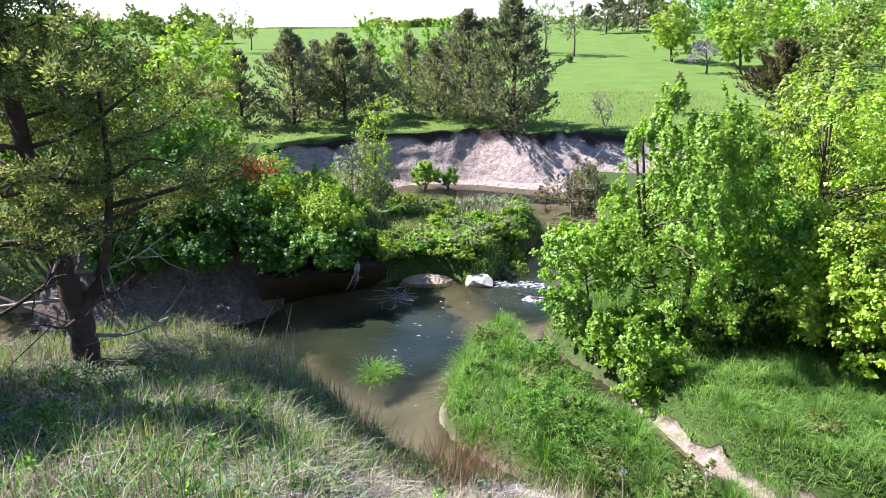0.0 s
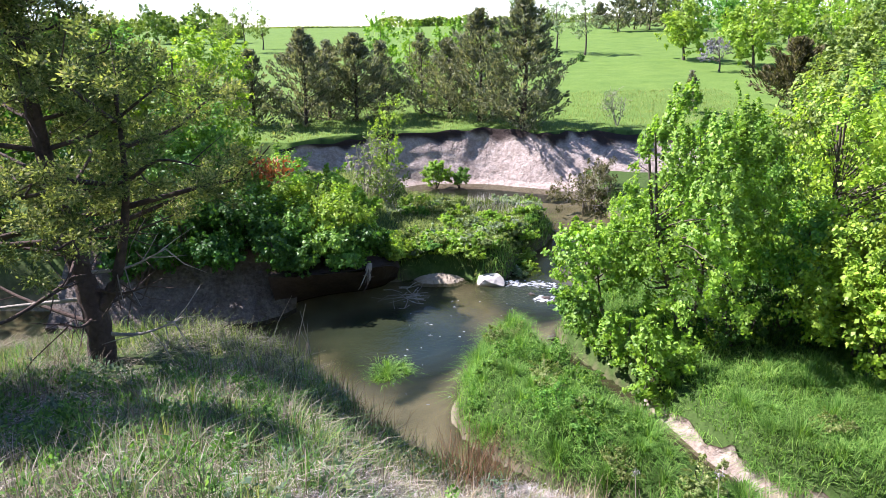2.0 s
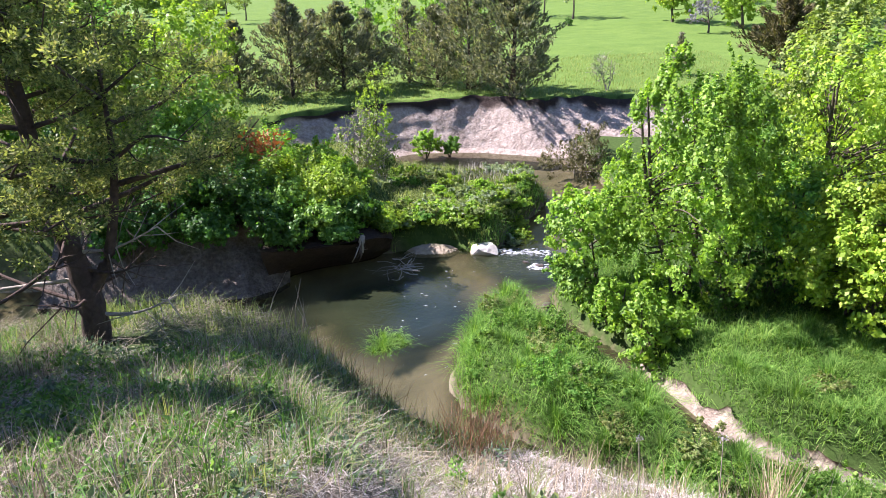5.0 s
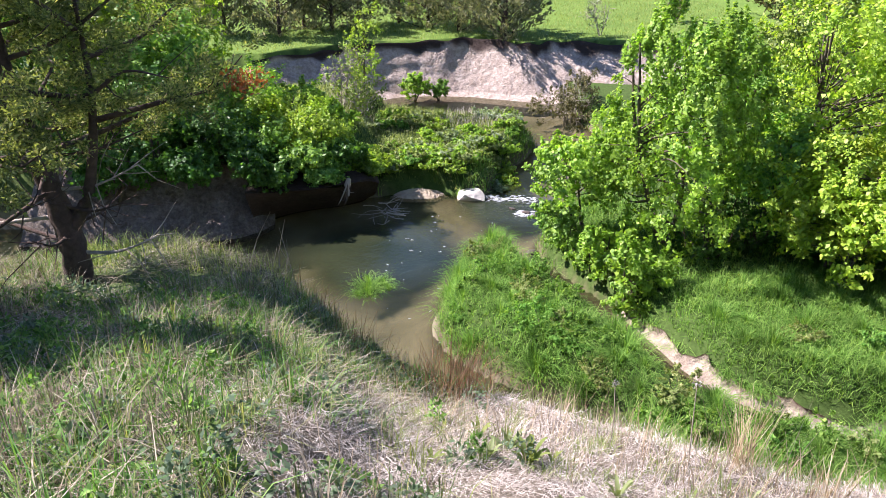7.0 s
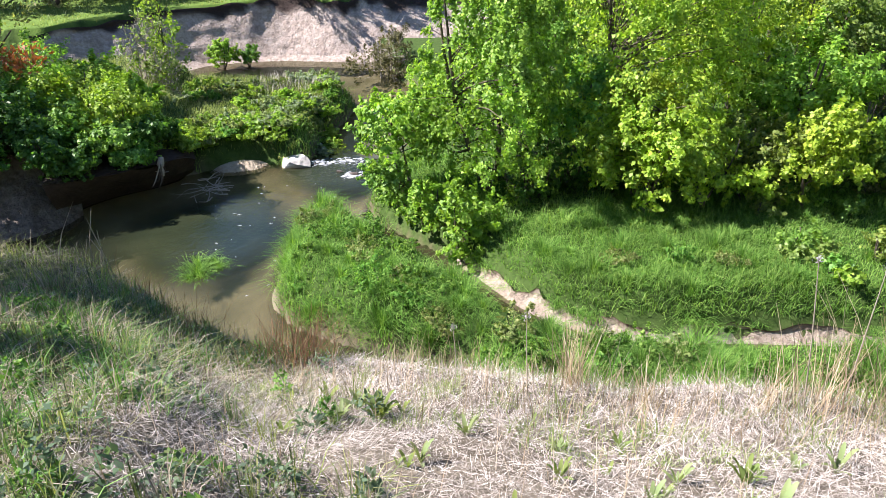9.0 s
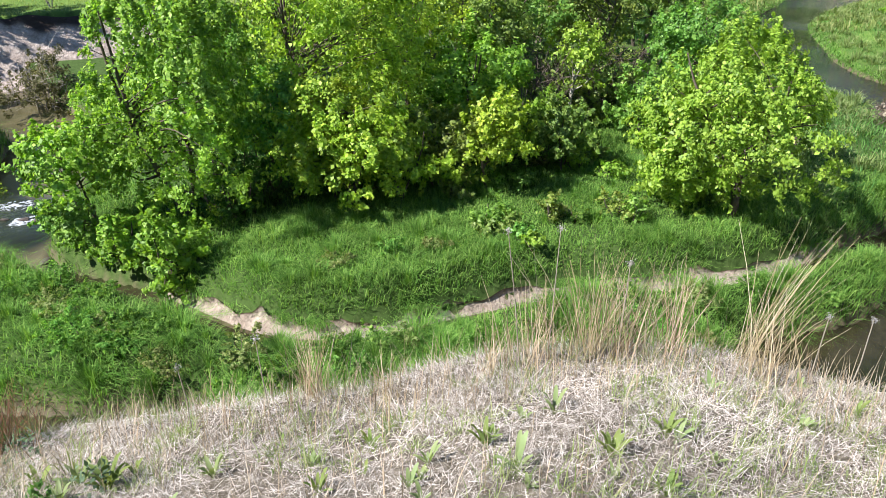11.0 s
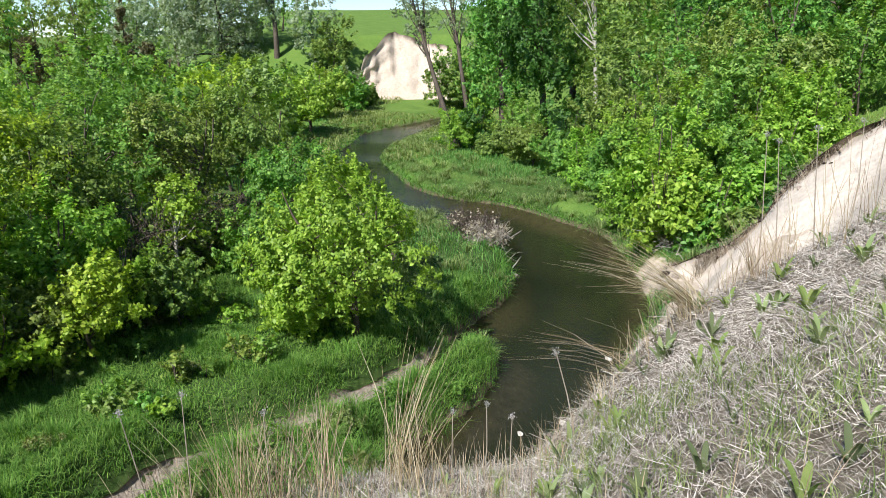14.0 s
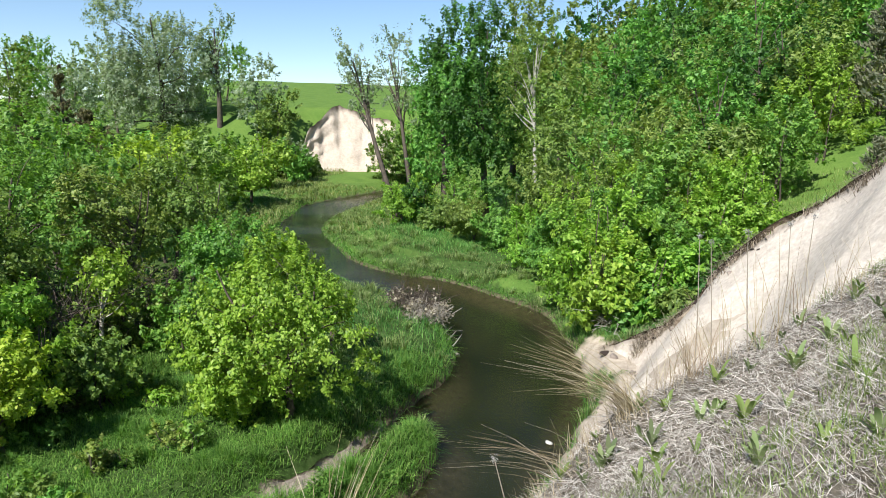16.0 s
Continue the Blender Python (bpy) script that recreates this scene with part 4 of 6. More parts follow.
for k, (az, r, h, rad) in enumerate([(12.6, 112, 6.2, 2.2), (13.8, 118, 7.5, 2.6), (14.9, 114, 7.8, 2.8), (16.0, 122, 7.0, 2.6), (11.2, 125, 4.0, 1.8)]):
    conifer("ridge_cedar", "dark cedar on the pasture ridge", *pol(az, r), h, rad, CEDAR, 2500, 0.5, 50 + k, dens=0.8, group="ridge cedars")
for k, az in enumerate(np.linspace(-27, -17, 9)):
    broadleaf("far_tree", "hazy tree on the far field edge", "tree", *pol(az, 135 + 9 * math.sin(3 * k)), 5.2 + 1.2 * math.sin(2.1 * k), 3.2, OLIVE, 60, 24, 0.5, 0.5, 0.08, seed=60 + k, group="far field trees")
for k, az in enumerate(np.linspace(17, 42, 13)):
    broadleaf("far_tree", "tree along the top of the pasture", "tree", *pol(az, 112 + 7 * math.sin(2.3 * k)), 6.5 + 1.5 * math.sin(1.7 * k), 3.6, (OLIVE, GREEN, LIME)[k % 3], 70, 26, 0.42, 0.5, 0.08, seed=75 + k,
              group="ridge trees")
# woods along the skyline
r = np.random.default_rng(5)
n = 9000
az = np.radians(r.uniform(-34, 34, n))
rr = 330 + 25 * np.sin(az * 40)
hh = 5.5 * (0.45 + 0.55 * np.abs(np.sin(az * 23 + 1) * np.sin(az * 61))) * (np.sin(az * 9.3 + 0.6) > -0.35)
P = np.column_stack([rr * np.sin(az), rr * np.cos(az), 8.2 + hh * r.random(n)])
V, F = kites(P, r.normal(size=(n, 3)), sphere_dirs(r, n), 2.0 * r.uniform(0.6, 1.3, n), np.full(n, 1.3))
stuff("skyline_woods", V, F, OLIVE, "hazy dark green woods along the skyline", "woods")

# ---- the near cedar on the bluff ----
CX, CY = -5.15, 9.0
cz = gz(CX, CY)
cedar = thing("old_cedar", CX, CY, cz - 0.05, "old gnarled cedar with dead lower limbs on the grassy bluff", "cedar tree")
r = np.random.default_rng(77)
axis = curve([(0, 0, -0.2), (0.05, 0, 0.5), (-0.05, 0.05, 1.2), (-0.28, 0.1, 2.4), (-0.45, 0.15, 4.2), (-0.5, 0.1, 5.8), (-0.55, 0.1, 7.2)], 5)
aw = np.interp(np.linspace(0, 1, len(axis)), [0, 0.08, 0.3, 0.6, 1], [0.26, 0.19, 0.16, 0.1, 0.02])
part("trunk", *tube(axis, aw * (1 + 0.08 * np.sin(np.arange(len(axis)) * 2.2)), 11), BARK_DARK, cedar, "fluted reddish-black trunk", smooth=True)
second = curve([axis[7], axis[7] + np.array((0.35, 0.1, 0.6)), axis[7] + np.array((0.6, 0.2, 1.8)), axis[7] + np.array((0.6, 0.3, 3.2))], 5)
part("fork", *tube(second, np.linspace(0.11, 0.02, len(second)), 8), BARK_DARK, cedar, smooth=True)
PS, AS = [], []
for k in range(74):
    zt = 0.55 + 6.6 * (k / 73) ** 0.9
    a = k * 2.399 + r.normal() * 0.3
    q = np.argmin(np.abs(axis[:, 2] - zt))
    st = axis[q] if k % 4 or zt < 2.2 or zt > 4 else second[np.argmin(np.abs(second[:, 2] - zt))]
    reach = np.interp(zt, [0.5, 1.5, 2.6, 4.4, 7.2], [2.3, 3.0, 2.9, 1.5, 0.5]) * r.uniform(0.65, 1.08) * (1.35 if math.cos(a) < -0.3 else float(np.interp(zt, [1.8, 3.0, 4.5, 7.2], [1.0, 0.75, 0.42, 0.35])))
    rise = r.uniform(-0.05, 0.3) if zt < 3.0 else r.uniform(0.15, 0.7)
    d = np.array((math.cos(a), math.sin(a), rise))
    line = curve([st, st + d * reach * 0.45 + np.array((0, 0, -0.1)), st + d * reach * 0.8 + r.normal(size=3) * 0.12, st + d * reach + np.array((0, 0, 0.1))], 4)
    dead = zt < 1.7 or k % 9 == 4
    if dead and math.cos(a) > 0.1:
        reach *= 0.55
        line = curve([st, st + d * reach * 0.5 + np.array((0, 0, -0.05)), st + d * reach + np.array((0, 0, 0.12))], 5)
    w0 = (0.035 if dead else 0.06) * (1 - zt / 9)
    wood = DEADWOOD if dead and k % 4 == 0 else BARK_DARK
    limb = part("limb", *tube(line, np.linspace(w0, 0.008, len(line)), 6), wood, cedar, "bare grey dead limb" if dead else "", smooth=True)
    for g in range(9 if dead else 3):
        i = r.integers(4, len(line))
        e = line[i] + r.normal(size=3) * 0.28 + d * 0.2
        part("twig", *tube([line[i], (line[i] + e) / 2 + r.normal(size=3) * 0.04, e], [0.012, 0.008, 0.003], 3), wood, limb)
    if not dead:
        m = int(1000 + 2400 * reach / 3)
        u = r.uniform(0.3, 1.05, m)
        tuft = r.integers(0, 22, m)
        toff = r.normal(size=(22, 3)) * np.array((0.34, 0.34, 0.24))
        u = np.clip(r.uniform(0.25, 1.05, 22)[tuft] + 0.04 * r.normal(size=m), 0.2, 1.08)
        i = np.clip((u * (len(line) - 1)).astype(int), 0, len(line) - 1)
        rel = r.normal(size=(m, 3)) * np.array((0.07, 0.07, 0.05))
        PS.append(line[i] + toff[tuft] * (0.5 + 0.6 * u[:, None]) + rel)
        AS.append(unit(rel) + 0.5 * d + 0.3 * r.normal(size=(m, 3)) + np.array((0, 0, 0.2)))
P, A = np.concatenate(PS), np.concatenate(AS)
L = 0.055 * r.uniform(0.6, 1.5, len(P))
part("crown", *kites(P, A, sphere_dirs(r, len(P)), L, L * 0.42), CEDAR_NEAR, cedar)
P = np.array((2.55, 0.5, 2.75)) + r.normal(size=(160, 3)) * np.array((0.14, 0.14, 0.08))
part("rusty_spray", *kites(P, r.normal(size=(160, 3)), sphere_dirs(r, 160), np.full(160, 0.09), np.full(160, 0.035)), RUST, cedar, "rust-orange dead spray")["kind"] = "stuff"

for k, (x, y, h, rad) in enumerate([(-8.2, 6.9, 8.2, 2.2), (-9.8, 7.2, 8.8, 2.3), (-9.0, 6.2, 7.4, 2.0), (-11.4, 6.6, 8.4, 2.2)]):
    conifer("bluff_cedar", "tall open cedar on the bluff shading the grass", x, y, h, rad, CEDAR_NEAR, 10000, 0.16, 95 + k, dens=0.9, base=0.16, low=0.14, group="cedars on the bluff")

# ---- west wood: trees and bushes over the shaded bank ----
broadleaf("elm_tree", "bright-topped leafy tree over the shaded bank", "tree", -9.4, 23.8, 6.0, 2.5, YELLOW, 460, 46, 0.13, 0.26, 0.15, seed=101, base=0.13)
broadleaf("elm_tree", "leafy green tree over the shaded bank", "tree", -8.0, 20.6, 4.2, 1.7, GREEN, 240, 46, 0.12, 0.24, 0.08, seed=102, base=0.09)
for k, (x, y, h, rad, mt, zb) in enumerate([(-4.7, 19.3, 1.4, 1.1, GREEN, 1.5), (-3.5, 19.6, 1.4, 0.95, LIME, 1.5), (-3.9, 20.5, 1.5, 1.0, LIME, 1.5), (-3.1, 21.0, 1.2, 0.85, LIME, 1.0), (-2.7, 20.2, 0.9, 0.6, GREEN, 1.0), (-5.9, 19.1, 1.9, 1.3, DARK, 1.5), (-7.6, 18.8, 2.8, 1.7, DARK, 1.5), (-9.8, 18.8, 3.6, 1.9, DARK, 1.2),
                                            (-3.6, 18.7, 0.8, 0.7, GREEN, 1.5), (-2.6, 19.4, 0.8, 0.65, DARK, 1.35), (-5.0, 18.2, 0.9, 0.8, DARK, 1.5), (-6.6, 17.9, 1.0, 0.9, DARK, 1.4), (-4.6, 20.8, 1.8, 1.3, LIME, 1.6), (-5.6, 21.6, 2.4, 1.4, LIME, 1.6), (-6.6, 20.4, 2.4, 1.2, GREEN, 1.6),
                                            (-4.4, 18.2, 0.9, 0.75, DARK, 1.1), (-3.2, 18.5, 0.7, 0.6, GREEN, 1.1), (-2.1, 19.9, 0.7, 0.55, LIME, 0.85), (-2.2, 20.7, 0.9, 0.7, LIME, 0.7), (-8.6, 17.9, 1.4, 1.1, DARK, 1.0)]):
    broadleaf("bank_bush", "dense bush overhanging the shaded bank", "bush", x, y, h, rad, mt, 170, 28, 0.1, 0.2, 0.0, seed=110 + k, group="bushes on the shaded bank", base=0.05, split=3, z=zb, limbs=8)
broadleaf("bank_bush", "lime-green sunlit bush behind the dark bushes", "bush", -4.5, 22.8, 1.5, 1.3, LIME, 150, 40, 0.12, 0.2, 0.02, seed=118, base=0.05, split=3)
broadleaf("bank_bush", "lime-green sunlit bush on the point bar", "bush", -3.5, 23.4, 1.1, 0.9, LIME, 90, 40, 0.11, 0.18, 0.02, seed=119, base=0.04, split=3)
for k, (x, y, h, rad, mt) in enumerate([(-10.5, 21.5, 6.3, 2.6, OLIVE), (-13.5, 19.5, 6.8, 2.8, DARK), (-16, 23, 7, 3, OLIVE), (-12.5, 27.5, 6.0, 2.4, GREEN), (-20, 20, 7, 3, DARK), (-14, 27, 6.6, 2.8, GREEN)]):
    broadleaf("wood_tree", "leafy tree in the shaded west wood", "tree", x, y, h, rad, mt, 200, 22, 0.22, 0.3, 0.1, seed=125 + k, group="west wood", base=0.13)
# root stump with drift below it
stump = thing("root_wad", -2.5, 18.5, 0.95, "pale broken root wad hanging from the undercut bank", "driftwood")
r = np.random.default_rng(8)
part("stump", *tube([(0.06, 0.12, 0.28), (0.02, 0, 0.14), (0.03, -0.08, 0.0), (0.06, -0.12, -0.14)], [0.07, 0.1, 0.07, 0.02], 8), DEADWOOD, stump, smooth=True)
for k in range(9):
    e = np.array((r.normal() * 0.14, -0.15 + r.normal() * 0.1, r.uniform(-0.55, 0.1)))
    part("root", *tube(curve([(0.03, -0.05, 0.2), e * 0.5 + r.normal(size=3) * 0.06, e], 3), np.linspace(0.022, 0.005, 7), 5), (BARK, DEADWOOD)[k % 3 == 0], stump, smooth=True)


def drift_pile(x, y, n, spread, length, seed, label, z=None, up=0.25):
    r = np.random.default_rng(seed)
    e = thing("driftwood_pile", x, y, gz(x, y) if z is None else z, label, "driftwood")
    for k in range(n):
        c = np.array((r.normal() * spread[0], r.normal() * spread[1], 0.06 + abs(r.normal()) * spread[2]))
        a, L = r.uniform(0, 6.3), length * r.uniform(0.5, 1.3)
        d = np.array((math.cos(a), math.sin(a), r.uniform(-0.1, up))) * L / 2
        w = r.uniform(0.006, 0.02)
        part("stick", *tube(curve([c - d, c + r.normal(size=3) * 0.05, c + d], 3), np.linspace(w, w * 0.4, 7), 5), DEADWOOD if k % 3 else BARK_PALE, e, smooth=True)
    return e


drift_pile(-1.3, 18.9, 26, (0.35, 0.4, 0.1), 0.7, 21, "small tangle of grey drift sticks at the waterline", 0.05)

# ---- point bar ----
bar_tree = broadleaf("bar_sapling", "thin sparse lime-leaved sapling on the point bar", "sapling", -2.7, 27.5, 4.0, 0.85, LIME, 46, 16, 0.13, 0.2, 0.22, seed=140, base=0.05, limbs=20, shell=0.2)
for k, (x, y, h, rad, mt) in enumerate([(-3.4, 25.8, 2.4, 0.9, OLIVE), (-2.6, 25.5, 1.9, 0.8, OLIVE)]):
    broadleaf("thorn_shrub", "grey twiggy half-bare shrub on the point bar", "shrub", x, y, h, rad, mt, 50, 14, 0.1, 0.18, 0.05, seed=142 + k, limbs=40, twigs=80, bark=DEADWOOD, base=0.025, split=4)
broadleaf("bar_bush", "small lime bush at the foot of the cut bank", "bush", -0.9, 34.0, 1.25, 0.75, LIME, 60, 34, 0.13, 0.15, 0.02, seed=145, base=0.03, split=3, z=0.1)
broadleaf("bar_bush", "small lime bush at the foot of the cut bank", "bush", 0.2, 34.1, 0.9, 0.5, GREEN, 40, 30, 0.12, 0.13, 0.02, seed=146, base=0.03, split=3, z=0.1)
r = np.random.default_rng(9)
for k in range(84):
    t = k / 33
    if k < 20:
        q = curve([(1.0, 20.9), (1.9, 22.9), (2.8, 24.1), (3.4, 25.8), (3.2, 27), (2.5, 28.3)], 5)
        p = q[int(k / 19 * (len(q) - 1))] + r.normal(size=2) * 0.18 + np.array((-0.35, 0))
    else:
        p = np.array((r.uniform(-2.4, 2.4), r.uniform(20.95, 27.4)))
        if k < 40:
            p = np.array((r.uniform(-1.7, 1.0), r.uniform(20.95, 22.4)))
    broadleaf("bar_weed", "low dark green weed clump on the point bar", "weed", float(p[0]), float(p[1]), r.uniform(0.28, 0.5) if k < 20 else r.uniform(0.25, 0.48), r.uniform(0.3, 0.6), (LIME, GRASS_LIGHT, LIME, SILVER, GRASS_LUSH)[k % 5], 26, 28, 0.09, 0.12, 0.0, seed=150 + k,
              group="weed clumps on the point bar", base=0.012, limbs=2, split=2)
broadleaf("brown_bush", "brownish twiggy bush leaning over the creek", "bush", 5.7, 29.8, 2.4, 1.5, BROWNBUSH, 130, 26, 0.11, 0.2, 0.02, seed=190, base=0.05, limbs=50, twigs=120, split=5, bark=DEADWOOD)

# ---- box elders between the two reaches ----
broadleaf("maple_tree", "light green young maple with low hanging boughs", "tree", 5.2, 14.8, 5.5, 2.75, LIME, 520, 60, 0.085, 0.2, 0.05, seed=201, base=0.1, limbs=40, lump=0.3, split=3, droop=0.5, taper=0.75)
broadleaf("maple_tree", "low spreading bough of young maple over the creek", "tree", 3.35, 15.5, 2.5, 1.15, LIME, 130, 44, 0.1, 0.18, 0.3, seed=209, base=0.04, limbs=16, split=2, droop=0.5)
# added dark-leaved bushes that stand in for the shade under the maples
for k, (x, y, h, rad) in enumerate([(6.3, 14.9, 1.7, 1.0), (7.3, 14.6, 1.6, 0.95), (6.0, 13.9, 1.2, 0.75), (8.0, 14.2, 1.5, 0.9)]):
    broadleaf("shade_bush", "dark twiggy bush added to darken the hollow under the maples", "bush", x, y, h, rad, DARK, 70, 30, 0.085, 0.16, 0.0, seed=212 + k, group="bushes under the maples", base=0.025, limbs=12, twigs=40, split=3)
for k, (x, y, h, rad, mt) in enumerate([(3.1, 15.2, 1.1, 0.7, GREEN), (3.5, 14.3, 1.25, 0.7, LIME), (3.9, 13.7, 0.9, 0.55, GREEN), (2.9, 16.3, 0.8, 0.5, GREEN)]):
    broadleaf("bank_shrub", "low green shrub on the creek's muddy edge", "shrub", x, y, h, rad, mt, 60, 40, 0.09, 0.14, 0.0, seed=195 + k, group="shrubs by the maple", base=0.02, limbs=8, split=4)
broadleaf("maple_tree", "hanging lime bough of young maple by the ditch", "tree", 4.0, 12.9, 1.9, 0.75, LIME, 70, 44, 0.1, 0.16, 0.05, seed=202, base=0.03, limbs=14, split=3, droop=0.6)
broadleaf("maple_tree", "yellow-green young maple with low boughs", "tree", 8.9, 14.6, 5.9, 2.7, YELLOW, 440, 60, 0.088, 0.23, 0.1, seed=203, base=0.1, limbs=40, split=3, droop=0.5)
broadleaf("maple_tree", "yellow-green young maple with low boughs", "tree", 8.2, 13.3, 2.9, 1.35, YELLOW, 190, 56, 0.085, 0.18, 0.14, seed=204, base=0.05, limbs=20, split=2, droop=0.5)
broadleaf("maple_tree", "young maple with bare stems over a shady hollow", "tree", 6.8, 14.3, 3.2, 1.3, GREEN, 150, 46, 0.09, 0.18, 0.42, seed=211, base=0.05, limbs=20, split=3, droop=0.5)
broadleaf("young_maple", "small yellow-leaved maple at the thicket's edge", "sapling", 11.3, 11.5, 2.6, 1.25, YELLOW, 130, 40, 0.1, 0.17, 0.2, seed=205, base=0.04, limbs=14, droop=0.5)
broadleaf("round_maple", "round lime-green maple on the creek bank", "tree", 14.6, 6.7, 4.2, 2.3, LIME, 560, 60, 0.088, 0.22, 0.0, seed=206, base=0.1, limbs=40, split=3, droop=0.7, shell=0.6, taper=0.5, lean=(-0.25, 0.5))
broadleaf("young_maple", "slim lime sapling beside the round maple", "sapling", 18.6, 7.3, 2.6, 0.55, LIME, 45, 34, 0.11, 0.17, 0.2, seed=207, base=0.04, limbs=16)
broadleaf("stem_tree", "small tree with a pale bare stem", "tree", 16.2, 12.9, 3.3, 0.95, LIME, 70, 36, 0.11, 0.2, 0.42, seed=208, base=0.07, bark=BARK_PALE, limbs=14)
for k, (x, y, h, rad, mt) in enumerate([(8.1, 12.5, 2.5, 1.2, YELLOW), (9.3, 12.2, 2.3, 1.15, YELLOW), (10.4, 12.3, 2.1, 1.0, OLIVE), (12.7, 12.3, 2.7, 1.2, LIME),
                                        (13.9, 11.2, 2.0, 1.0, OLIVE), (16.9, 10.8, 2.4, 1.1, GREEN), (19.0, 10.2, 2.6, 1.2, LIME), (21.6, 10.6, 2.8, 1.3, LIME)]):
    broadleaf("low_maple", "low leafy maple shoot at the thicket's edge", "sapling", x, y, h, rad, mt, 110, 44, 0.1, 0.18, 0.2, seed=240 + k, group="maple shoots", base=0.03, limbs=12, split=3, droop=0.5)
TH = "thicket of young maples"
spots = [(12.2, 15.4, 5.8, 2.2, YELLOW), (10.6, 18.2, 6.2, 2.3, OLIVE), (14.6, 15.4, 5.2, 1.9, OLIVE), (17.0, 16.4, 6.0, 2.2, GREEN), (19.6, 15.0, 5.4, 2.1, OLIVE), (14, 19.6, 6.9, 2.6, LIME),
         (18.2, 19.6, 6.8, 2.5, GREEN), (22.4, 18.4, 6.6, 2.5, GREEN), (22.6, 14.2, 5.4, 2.0, OLIVE), (26, 17.2, 6.3, 2.4, OLIVE), (29.2, 20, 6.4, 2.6, YELLOW), (26, 23, 7.4, 2.8, GREEN), (20, 24, 7.3, 2.7, LIME),
         (32.5, 24.5, 6.4, 2.6, LIME), (8.0, 19.0, 4.4, 2.1, GREEN), (15, 26, 5.0, 2.5, GREEN), (36.5, 29, 5.6, 3, OLIVE), (30, 30, 4.8, 3, OLIVE), (40, 33, 5.0, 3, OLIVE),
         (24, 31, 4.6, 3, OLIVE), (43, 29, 6.0, 2.6, LIME), (25.0, 13.6, 2.4, 1.4, OLIVE), (20.5, 11.6, 3.8, 1.5, GREEN), (12.6, 13.6, 3.6, 1.5, LIME)]
for k, (x, y, h, rad, mt) in enumerate(spots):
    broadleaf("thicket_maple", "leafy young maple in a dense streamside thicket", "tree", x, y, h, rad, mt, 220 if math.hypot(x, y) < 27 else 160, 46 if math.hypot(x, y) < 27 else 20, 0.105 if math.hypot(x, y) < 27 else 0.22, 0.25, 0.22 + 0.07 * (k % 3), seed=220 + k, group=TH,
              base=0.09, split=1 + k % 3, limbs=24, droop=0.4)
for k, (x, y, h, rad) in enumerate([(13.8, 12.8, 2.6, 1.3), (15.4, 13.8, 3.2, 1.4), (18.0, 13.4, 2.6, 1.3), (19.4, 12.4, 2.4, 1.2), (10.2, 13.2, 1.8, 1.1)]):
    broadleaf("thorn_shrub", "grey leafless brushy shrub inside the thicket", "shrub", x, y, h, rad, OLIVE, 60, 14, 0.09, 0.18, 0.05, seed=260 + k, limbs=45, twigs=240, bark=BARK, base=0.02, split=5, group="bare shrubs")

# understory in darker leaf colours, which paint in the thicket's shade
for k in range(20):
    rr_ = np.random.default_rng(1400 + k)
    x = 9.2 + 15.5 * (k + 0.5) / 20
    y = np.interp(x, [9, 12, 16, 20, 25], [14.4, 13.8, 13.8, 12.8, 12.6]) + rr_.uniform(-0.6, 2.2)
    broadleaf("understory_bush", "green bush under the thicket's maples, leaves darkened for its shade", "bush", x, float(y), rr_.uniform(1.1, 2.4), rr_.uniform(0.8, 1.3), (GREEN, DARK, OLIVE, DARK)[k % 4], 70, 26, 0.12, 0.2, 0.0, seed=1400 + k,
              group="bushes under the thicket", base=0.025, limbs=6, split=2)
for k in range(26):
    rr_ = np.random.default_rng(1200 + k)
    x, y = rr_.uniform(9.5, 19), rr_.uniform(6.6, 12.4)
    if abs(x - 14.7) + abs(y - 6.75) > 2.6 and y > 14 - 0.62 * x:
        broadleaf("meadow_weed", "knee-high soft green weed clump in the meadow", "weed", x, y, rr_.uniform(0.4, 0.8), rr_.uniform(0.3, 0.6), (GREEN, OLIVE, LIME)[k % 3], 24, 30, 0.085, 0.12, 0.0, seed=1200 + k,
                  group="weed clumps in the meadow", base=0.01, limbs=4, split=3)

rr_ = np.random.default_rng(1500)
made = 0
while made < 80:
    x, y = rr_.uniform(0.2, 14), rr_.uniform(3.4, 15.4)
    c = lay(np.array([x]), np.array([y]))[1]
    if c["near"][0] > 0.4 or c["wet"][0] < 0.12 or c["sdd"][0] < 0.65 or (c["isle"][0] < 0.4 and (y > 12.4 or made % 4)):
        continue
    made += 1
    broadleaf("ditch_weed", "knee-high lush leafy clump beside the ditch", "weed", x, y, rr_.uniform(0.28, 0.5), rr_.uniform(0.28, 0.5), (GRASS_LUSH, GRASS_LIGHT, GRASS_LUSH)[made % 3], 26, 36, 0.045, 0.08, 0.0, seed=1500 + made,
              group="leafy clumps by the ditch", base=0.008, limbs=2, split=2)

# ---- trees down the valley, east and south-east ----
broadleaf("bank_bush", "lime bush where the creek bends away", "bush", 46.8, 13.4, 3.3, 2.2, LIME, 160, 34, 0.2, 0.3, 0.03, seed=300, base=0.06, split=3)
PO = "tall trees by the creek"
broadleaf("tall_maple", "tall full dark-green tree by the creek", "tree", *pol(80.5, 49), 15.2, 4.0, DARK, 330, 36, 0.26, 0.5, 0.12, seed=301, group=PO, base=0.28)
broadleaf("tall_maple", "tall slender green tree by the creek", "tree", *pol(77.2, 50), 14.6, 2.7, GREEN, 240, 36, 0.28, 0.45, 0.14, seed=302, group=PO, base=0.24)
